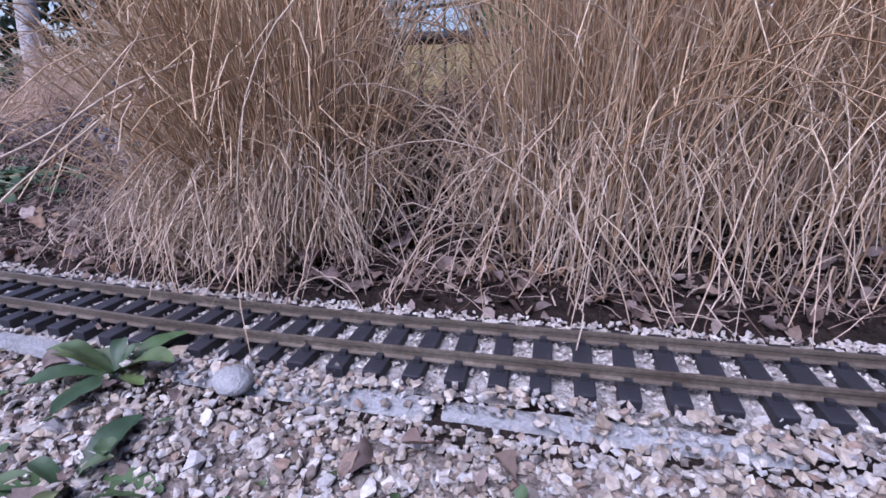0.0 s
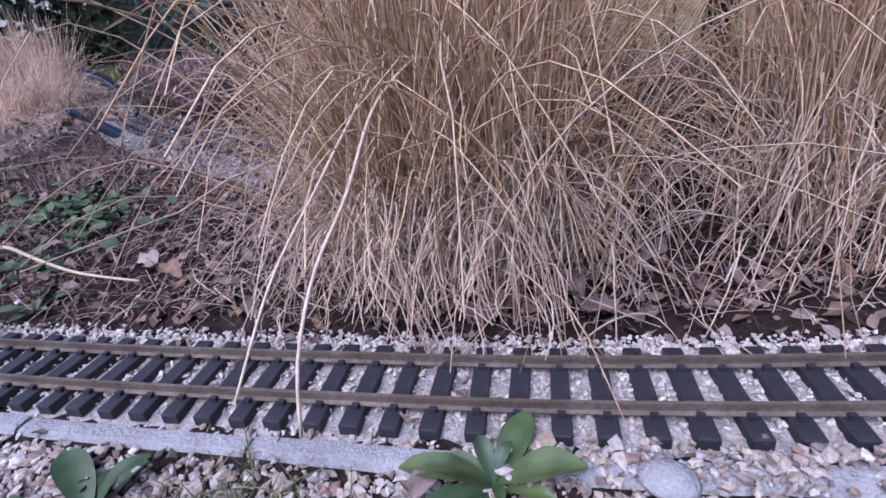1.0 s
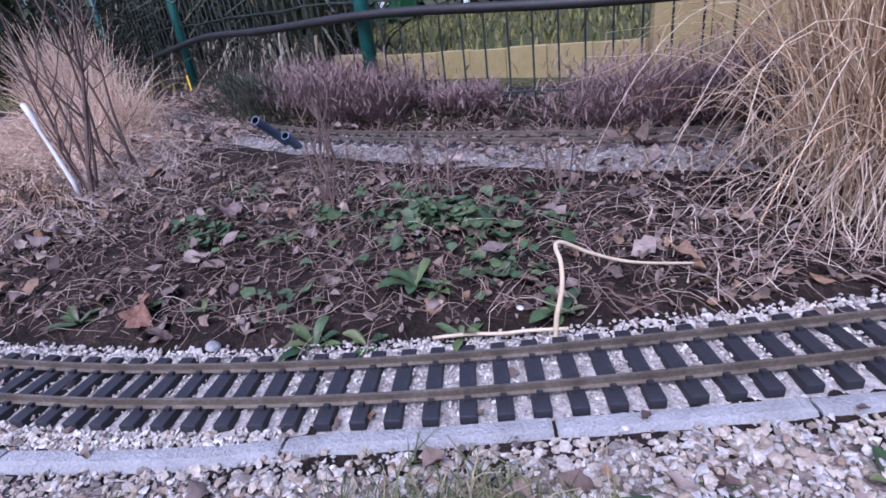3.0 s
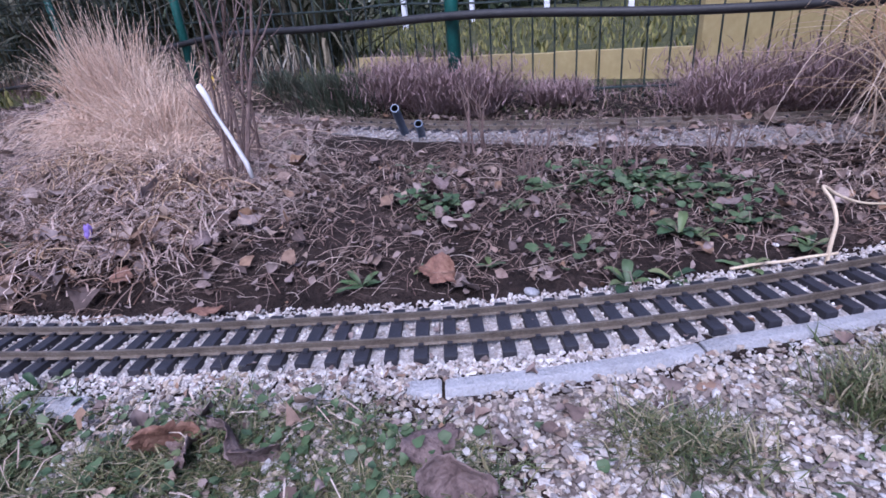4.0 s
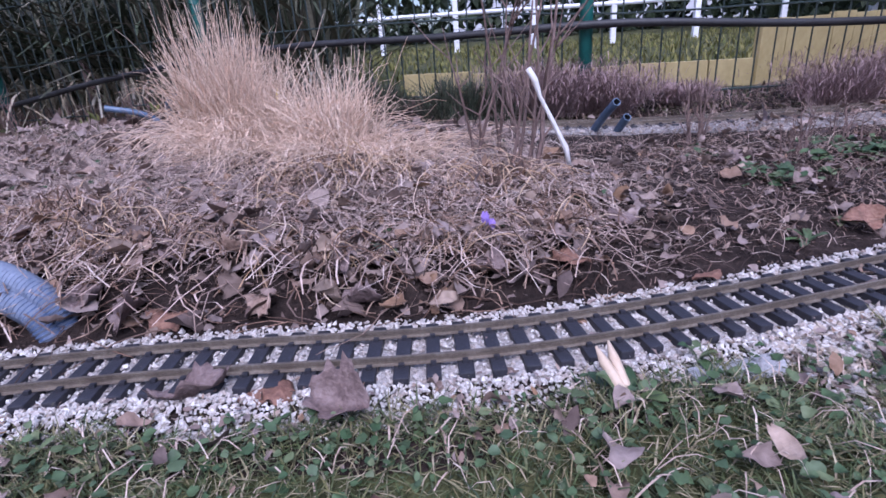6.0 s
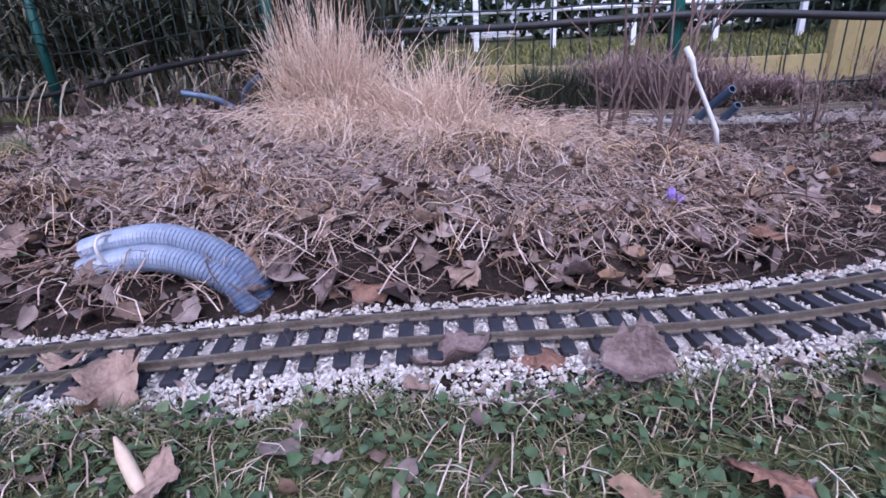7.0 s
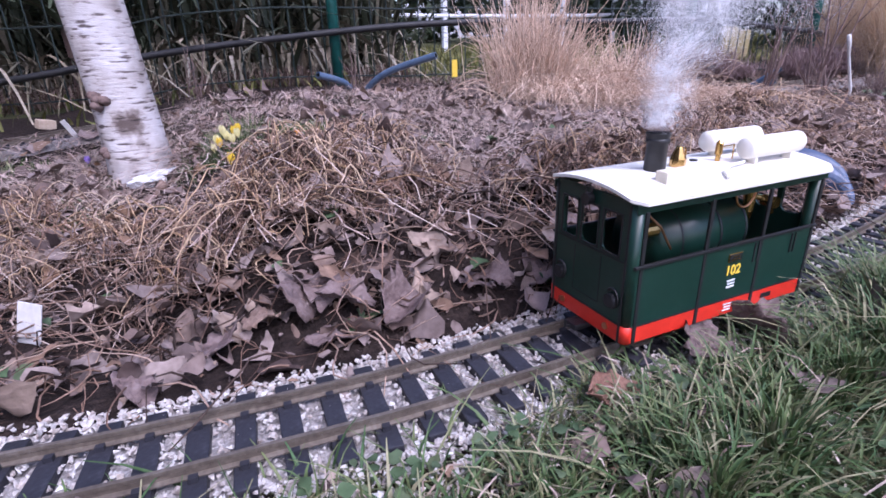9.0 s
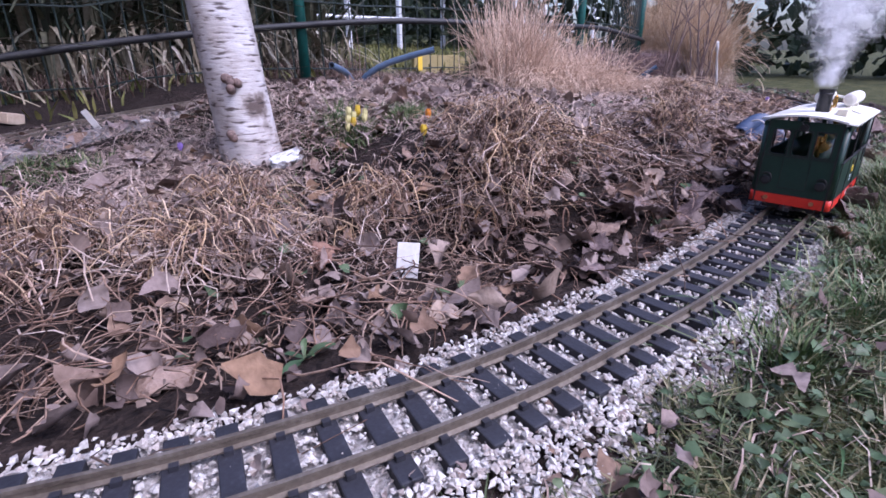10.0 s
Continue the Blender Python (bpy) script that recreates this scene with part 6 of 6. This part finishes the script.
def rosette(x, y, size, n, seed, label="broad-leaved green weed rosette in the gravel"):
    g = random.Random(seed)
    t = thing("dock_plant", label, "plant", Matrix.Translation((x, y, above(x, y) + 0.002)) @ Matrix.Rotation(g.uniform(0, 6), 4, "Z"), "broad-leaved weeds")
    for i in range(n):
        a = 2 * math.pi * i / n + g.uniform(-0.5, 0.5)
        l, rise = size * g.uniform(0.5, 1.08), g.uniform(0.1, 0.7)
        if i % 3 == 1:
            l, rise = l * 0.8, g.uniform(0.8, 1.3)
        broad, wave, sway = l * g.uniform(0.13, 0.185), g.uniform(0, 6), g.uniform(-0.12, 0.12) * l
        bm = bmesh.new()
        rows = []
        for k in range(8):
            u = k / 7
            wid = broad * max(0.14, math.sin(math.pi * min(1, 0.94 * u ** 1.25 + 0.04)) ** 0.7)
            c = Vector((u * l * (1 - 0.25 * rise), sway * u * u, l * rise * (u - 0.55 * u * u)))
            rows.append([bm.verts.new(c + Vector((0, q * wid, abs(q) * wid * 0.4 + q * q * l * 0.02 * math.sin(9 * u + wave + q) + g.uniform(-1, 1) * l * 0.006))) for q in (-1, -0.5, 0, 0.5, 1)])
        for p, q in zip(rows, rows[1:]):
            for j in range(4):
                bm.faces.new((p[j], q[j], q[j + 1], p[j + 1]))
        ob = part("leaf", bm, DOCKLEAF, t, shade=True)
        ob.matrix_basis = Matrix.Rotation(a, 4, "Z")
    return t


for i, (x, y, s, n) in enumerate([(1.322, 0.862, 0.062, 11), (1.125, 0.698, 0.068, 10), (1.41, 0.818, 0.07, 9), (1.16, 0.68, 0.05, 8), (0.903, 0.566, 0.03, 7), (0.94, 0.6, 0.022, 6), (1.03, 0.64, 0.03, 6)]):
    rosette(x, y, s, n, 400 + i)
for i, (x, y, s, n) in enumerate([(0.638, 0.727, 0.05, 9), (0.79, 0.748, 0.05, 9), (0.575, 0.625, 0.045, 8), (0.267, 0.557, 0.042, 6), (0.423, 0.754, 0.04, 7), (0.625, 0.643, 0.045, 7), (0.711, 0.684, 0.038, 7), (0.663, 0.729, 0.035, 6), (0.335, 0.6, 0.03, 6), (0.414, 0.621, 0.026, 6), (-1.41, 0.45, 0.025, 6), (-1.86, 0.57, 0.03, 6)]):
    rosette(x, y, s, n, 440 + i, "broad-leaved green weed rosette on the soil")
rosette(-0.055, 0.272, 0.05, 6, 460, "broad-leaved weed with upright leaves at the lawn edge")
rosette(0.025, 0.325, 0.035, 5, 461, "small green weed beside the chippings")

# ---- birch ----
BARK, bt, bb = material("birch_bark", 0.75)
co = bt.nodes.new("ShaderNodeTexCoord")
mp = bt.nodes.new("ShaderNodeMapping")
mp.inputs["Scale"].default_value = (22, 22, 120)
bt.links.new(co.outputs["Object"], mp.inputs["Vector"])
nz = bt.nodes.new("ShaderNodeTexNoise")
nz.inputs["Scale"].default_value, nz.inputs["Detail"].default_value = 1.6, 4
bt.links.new(mp.outputs["Vector"], nz.inputs["Vector"])
pale = ramp(bt, noisy(bt, 22, 5), [(0.32, (0.26, 0.225, 0.21)), (0.46, (0.41, 0.375, 0.36)), (0.6, (0.5, 0.475, 0.475)), (0.72, (0.57, 0.555, 0.57))])
marks = ramp(bt, nz.outputs["Fac"], [(0.35, (0.2, 0.17, 0.16)), (0.39, (0.6, 0.56, 0.55)), (0.45, (1, 1, 1))])
scars = ramp(bt, noisy(bt, 11, 6), [(0.31, (0.25, 0.2, 0.18)), (0.345, (0.6, 0.56, 0.54)), (0.38, (1, 1, 1))])
bt.links.new(mixed(bt, 1.0, mixed(bt, 1.0, pale, marks, "MULTIPLY"), scars, "MULTIPLY"), bb.inputs["Base Color"])
bumped(bt, bb, nz.outputs["Fac"], 0.5, 0.004)


def birch(x, y):
    t = thing("birch_tree", "pale birch tree with scarred peeling bark in the bed", "tree", Matrix.Translation((x, y, above(x, y) - 0.02)))
    g = random.Random(3)
    bm = bmesh.new()
    rings = []
    for i in range(46):
        z = 0.05 * i if i < 20 else 1.0 + 0.09 * (i - 20)
        r = 0.049 * (1 + 0.18 * math.exp(-z / 0.05)) * (1 - 0.16 * z / 1.2)
        rings.append([bm.verts.new((0.004 * math.sin(z * 3) - 0.07 * z + math.cos(a) * r * (1 + 0.05 * math.sin(3 * a + z * 9)), math.sin(a) * r * (1 + 0.05 * math.sin(2 * a + z * 12)) + 0.003 * math.sin(5 * z) + 0.08 * z, z)) for a in np.linspace(0, 2 * math.pi, 28, endpoint=False)])
    for a, b in zip(rings, rings[1:]):
        for k in range(28):
            bm.faces.new((a[k], a[(k + 1) % 28], b[(k + 1) % 28], b[k]))
    part("trunk", bm, BARK, t, shade=True)
    for i in range(9):
        a, z = g.uniform(0, 6.28), 1.0 + 0.24 * i
        bm = bmesh.new()
        d = Vector((math.cos(a), math.sin(a), 0.9)).normalized()
        tube(bm, [Vector((-0.07 * z, 0.08 * z, z)) + d * 0.9 * u for u in (0, 0.3, 0.6, 1.0)], [0.016, 0.011, 0.007, 0.002], 7)
        for k in range(6):
            u, q = g.uniform(0.3, 1), Vector((g.uniform(-1, 1), g.uniform(-1, 1), g.uniform(-0.2, 0.8))).normalized()
            s = Vector((-0.07 * z, 0.08 * z, z)) + d * 0.9 * u
            tube(bm, [s, s + q * 0.2, s + q * 0.38], [0.004, 0.003, 0.001], 5)
        part("limb", bm, BARK, t)
    for z, a, s in ((0.16, -2.2, 0.012), (0.075, -2.6, 0.011)):
        bm = bmesh.new()
        c = Vector((math.cos(a) * 0.049 - 0.07 * z, math.sin(a) * 0.049 + 0.08 * z, z))
        d = Vector((math.cos(a), math.sin(a), 0.3)).normalized()
        for q in range(7):
            o = Vector((g.uniform(-1, 1), g.uniform(-1, 1), g.uniform(-1.2, 1.2))) * s * 0.7
            tube(bm, [c + o - d * 0.012, c + o + d * 0.002, c + o + d * g.uniform(0.003, 0.006)], [s * 0.7, s * 0.55, s * 0.2], 7)
        part("knot", bm, TWIG, t, "dark rough branch knot", True)
    return t


birch(-1.568, 1.112)

# ---- small things ----
PALE = varied("weathered_white", [(0.3, (0.5, 0.49, 0.48)), (0.7, (0.68, 0.67, 0.66))], 40, 0.7, bump=0.3, depth=0.0008)
PALEWOOD = varied("pale_cut_wood", [(0.3, (0.42, 0.32, 0.23)), (0.7, (0.57, 0.46, 0.35))], 40, 0.75, bump=0.3, depth=0.0008)
bm = bmesh.new()
tube(bm, [(-0.066, 0.74, 0.222), (-0.056, 0.74, 0.205), (-0.048, 0.739, 0.18), (-0.03, 0.738, 0.145), (-0.008, 0.736, 0.1), (-0.003, 0.736, 0.075)], [0.0045, 0.005, 0.003, 0.0034, 0.004, 0.0038], 8)
tagged(part("split_stake", bm, PALE, shade=True), "whitish split stake leaning among the bare stems", "stake")
bm = box(bmesh.new(), -0.0125, 0.0125, -0.0008, 0.0008, 0.0, 0.045, 0.0005)
lab = tagged(part("plant_label", bm, PALE), "white plastic plant label stuck upright in the litter", "plant label")
lab.matrix_basis = Matrix.Translation((-1.683, 0.63, above(-1.683, 0.63) - 0.006)) @ Euler((radians(-14), radians(8), radians(-38))).to_matrix().to_4x4()
bm = box(bmesh.new(), -0.006, 0.006, -0.0008, 0.0008, 0.0, 0.05, 0.0005)
lab = tagged(part("plant_label", bm, PALE), "narrow white plant label tilted in the soil", "plant label")
lab.matrix_basis = Matrix.Translation((-1.69, 1.48, above(-1.69, 1.48) - 0.004)) @ Euler((radians(10), radians(-24), radians(-30))).to_matrix().to_4x4()
bm = box(bmesh.new(), -0.008, 0.008, -0.001, 0.001, 0.0, 0.05, 0.0005)
lab = tagged(part("marker_tag", bm, YELLOW), "small yellow marker tag by the far track", "marker tag")
lab.matrix_basis = Matrix.Translation((-0.698, 1.5, 0.138)) @ Matrix.Rotation(radians(-20), 4, "Z")
bm = box(bmesh.new(), -0.02, 0.02, -0.012, 0.012, 0.0, 0.024, 0.003)
log = tagged(part("wood_block", bm, PALEWOOD), "short pale block of cut wood beside the far track", "wood block")
log.matrix_basis = Matrix.Translation((-1.782, 1.735, above(-1.782, 1.735) + 0.002)) @ Euler((0.1, 0.2, 0.5)).to_matrix().to_4x4()
shapes, bf = ball(np.random.default_rng(9), 6)
for i, (x, y, s, m) in enumerate([(-1.6, 1.49, 0.03, PALE), (1.403, 0.918, 0.042, CONCRETE), (0.918, 0.79, 0.014, PALE), (0.75, 0.74, 0.012, PALE), (0.47, 0.585, 0.028, CONCRETE), (-1.4, 1.06, 0.022, PALEWOOD)]):
    ob = joined("stone", shapes[i % 6] * np.array((s, s * 0.8, s * 0.5)), [list(q) for q in bf], m, shade=True)
    sub = ob.modifiers.new("rounding", "SUBSURF")
    sub.levels = sub.render_levels = 1
    ob.matrix_basis = Matrix.Translation((x, y, above(x, y) + s * 0.22))
    tagged(ob, "rounded pale stone lying on the soil", "stone", "loose stones")
SNOW = varied("old_white_plaster", [(0.3, (0.6, 0.61, 0.64)), (0.7, (0.8, 0.81, 0.83))], 90, 0.8, bump=0.8, depth=0.004)
bm = bmesh.new()
bmesh.ops.create_icosphere(bm, subdivisions=4, radius=0.5)
for v in bm.verts:
    k = noise.noise(v.co * 3.1) * 0.35 + noise.noise(v.co * 8.0) * 0.16
    v.co = Vector((v.co.x * 0.12, v.co.y * 0.045, v.co.z * 0.026)) * (1 + k)
lump = tagged(part("plaster_lump", bm, SNOW, shade=True), "crumbled white lump lying at the foot of the birch", "lump")
lump.matrix_basis = Matrix.Translation((-1.535, 1.05, above(-1.535, 1.05) + 0.01)) @ Matrix.Rotation(radians(32), 4, "Z")
ROPE = varied("cream_cord", [(0.3, (0.46, 0.36, 0.24)), (0.7, (0.62, 0.52, 0.38))], 90, 0.8, bump=0.4, depth=0.0006)
bm = bmesh.new()
pts = smooth_line([(0.796, 0.708, -0.02), (0.797, 0.712, 0.01), (0.8, 0.72, 0.035), (0.796, 0.732, 0.055), (0.788, 0.742, 0.067), (0.793, 0.752, 0.066), (0.815, 0.768, 0.05), (0.85, 0.79, 0.034), (0.905, 0.83, 0.02)], 0.005)
tube(bm, [tuple(p) for p in pts], [0.0026 - 0.0014 * i / len(pts) for i in range(len(pts))], 7)
tagged(part("cord", bm, ROPE, shade=True), "cream cord looping up from the soil", "cord")
bm = bmesh.new()
pts = smooth_line([(0.688, 0.668, -0.008), (0.72, 0.682, -0.006), (0.75, 0.693, -0.006), (0.772, 0.702, -0.004), (0.81, 0.715, -0.002)], 0.008)
tube(bm, [tuple(p) for p in pts], 0.0018, 7)
tagged(part("cord", bm, ROPE, shade=True), "thin cream cord lying beside the ballast", "cord")

PETAL = {"yellow": varied("yellow_petals", [(0.3, (0.62, 0.42, 0.02)), (0.7, (0.75, 0.56, 0.06))], 60, 0.5, bump=0), "purple": varied("purple_petals", [(0.3, (0.24, 0.15, 0.5)), (0.7, (0.4, 0.28, 0.65))], 60, 0.5, bump=0),
         "cream": varied("cream_petals", [(0.3, (0.6, 0.55, 0.22)), (0.7, (0.72, 0.68, 0.38))], 60, 0.5, bump=0), "orange": varied("orange_petals", [(0.3, (0.65, 0.22, 0.02)), (0.7, (0.78, 0.32, 0.03))], 60, 0.5, bump=0)}


def crocus(x, y, hue, size, seed):
    g = random.Random(seed)
    size *= 1.25
    t = thing("crocus", f"small {hue} crocus in flower on the bed", "flower", Matrix.Translation((x, y, above(x, y))), "crocuses")
    bm = bmesh.new()
    tip = Vector((g.uniform(-1, 1) * size * 0.4, g.uniform(-1, 1) * size * 0.4, size * 1.3))
    tube(bm, [(0, 0, -0.004), tip * 0.5, tip], size * 0.06, 6)
    part("stalk", bm, DOCK, t)
    for i in range(6):
        a = i * math.pi / 3
        bm = bmesh.new()
        d = Vector((math.cos(a), math.sin(a), 0))
        s = Vector((-math.sin(a), math.cos(a), 0))
        r = [[bm.verts.new(tip + d * size * o + s * size * w * k + Vector((0, 0, size * h))) for k in (-1, 0, 1)] for o, w, h in ((0.02, 0.05, 0), (0.2, 0.2, 0.35), (0.25, 0.2, 0.7), (0.22, 0.04, 1.0))]
        for p, q in zip(r, r[1:]):
            for j in range(2):
                bm.faces.new((p[j], q[j], q[j + 1], p[j + 1]))
        part("petal", bm, PETAL[hue], t, shade=True)
    return t


for i, (x, y, hue, s) in enumerate([(-1.44, 0.985, "cream", 0.014), (-1.425, 0.992, "yellow", 0.013), (-1.452, 0.992, "cream", 0.014), (-1.435, 1.002, "cream", 0.014), (-1.42, 0.977, "cream", 0.013), (-1.445, 0.972, "yellow", 0.013), (-1.462, 0.982, "cream", 0.012), (-1.43, 0.967, "cream", 0.013), (-1.415, 1.002, "yellow", 0.012),
                                    (-1.345, 0.89, "orange", 0.014), (-1.338, 0.9, "yellow", 0.012), (-1.45, 0.81, "yellow", 0.014), (-0.142, 0.55, "purple", 0.014), (-0.135, 0.545, "purple", 0.012), (0.843, 0.487, "orange", 0.012), (-1.535, 1.11, "orange", 0.011), (-1.66, 1.2, "purple", 0.012)]):
    crocus(x, y, hue, s, 500 + i)

SPLINTER = PALEWOOD
for i, (x, y, a, l) in enumerate([(-0.051, 0.258, 0.55, 0.055), (-0.05, 0.26, 0.85, 0.05), (-0.62, 0.17, 1.2, 0.04)]):
    bm = bmesh.new()
    tube(bm, [(0, 0, 0), (l * 0.4, 0, 0.012), (l * 0.8, 0, 0.026), (l, 0, 0.036)], [0.001, 0.005, 0.0045, 0.001], 7)
    ob = part("wood_splinter", bm, SPLINTER, shade=True)
    ob.matrix_basis = Matrix.Translation((x, y, above(x, y) + 0.004)) @ Matrix.Rotation(a + 1.2, 4, "Z")
    tagged(ob, "pale wood splinter standing in the lawn", "wood splinter", "wood splinters")

# long arching grass stalks that cross in front of the track
for i, (x, y, a, h, l) in enumerate([(1.0, 1.1, -2.6, 0.3, 0.3), (1.05, 1.12, -2.3, 0.3, 0.32), (1.12, 1.14, -2.9, 0.26, 0.3)]):
    bm = bmesh.new()
    z = above(x, y)
    tube(bm, [(x + math.cos(a) * l * u ** 1.2, y + math.sin(a) * l * u ** 1.2, z + h * (2.6 * u - 2.75 * u * u)) for u in np.linspace(0, 0.93, 12)], [0.001 * (1 - 0.6 * u) for u in np.linspace(0, 1, 12)], 6)
    tagged(part("grass_stalk", bm, PALESTRAW, shade=True), "long dry grass stalk arching over the track", "grass stalk", "arching stalks")
for pts in ([(1.1, 1.09, 0.06), (1.1, 1.075, 0.2), (1.115, 1.02, 0.215), (1.143, 0.941, 0.17), (1.159, 0.892, 0.138), (1.179, 0.83, 0.096), (1.198, 0.772, 0.033)],
            [(1.13, 1.08, 0.06), (1.14, 1.05, 0.2), (1.17, 0.955, 0.19), (1.225, 0.866, 0.148), (1.253, 0.819, 0.129), (1.274, 0.787, 0.102), (1.282, 0.773, 0.06)]):
    bm = bmesh.new()
    way = smooth_line(pts, 0.012)
    tube(bm, [tuple(p) for p in way], [0.0015 - 0.0006 * i / len(way) for i in range(len(way))], 6)
    tagged(part("grass_stalk", bm, PALESTRAW, shade=True), "long dry grass stalk hanging over the rails", "grass stalk", "arching stalks")

# ---- steam ----
MIST = bpy.data.materials.new("steam_droplets")
MIST.use_nodes = True
mt = MIST.node_tree
both = mt.nodes.new("ShaderNodeMixShader")
for i, kind in enumerate(("ShaderNodeBsdfDiffuse", "ShaderNodeBsdfTranslucent")):
    lit = mt.nodes.new(kind)
    lit.inputs["Color"].default_value = (0.98, 0.98, 0.99, 1)
    mt.links.new(lit.outputs[0], both.inputs[1 + i])
mt.links.new(both.outputs[0], mt.nodes["Material Output"].inputs["Surface"])
g = np.random.default_rng(91)
n, lumps = 900000, 150
stack = ENGINE @ Vector((0.046, 0.004, 0.158))
lu = np.sort(g.random(lumps) ** 1.25)
lw = np.minimum(0.007 + 0.15 * lu, 0.09)
lc = np.array(stack)[None] + np.column_stack([0.27 * lu ** 1.3, 0.03 * lu, 0.4 * lu]) + g.normal(0, 1, (lumps, 3)) * (lw * 0.5)[:, None]
lr = lw * g.uniform(0.45, 0.95, lumps)
pick = g.choice(lumps, n, p=(lr ** 1.2) / (lr ** 1.2).sum())
off = g.normal(0, 1, (n, 3))
pos = lc[pick] + off / np.linalg.norm(off, axis=1)[:, None] * (lr[pick] * g.random(n) ** 0.75)[:, None]
flake = np.array([(0.0, 0.6, 0.0), (0.52, -0.3, 0.1), (-0.52, -0.3, -0.1)])
v, f = repeat_shape(flake, [(0, 1, 2)], pos, turns_about(g, n), g.uniform(0.00034, 0.0005, n))
tagged(joined("steam_plume", v, f, MIST), "white steam drifting from the engine chimney", "steam", kind="stuff")
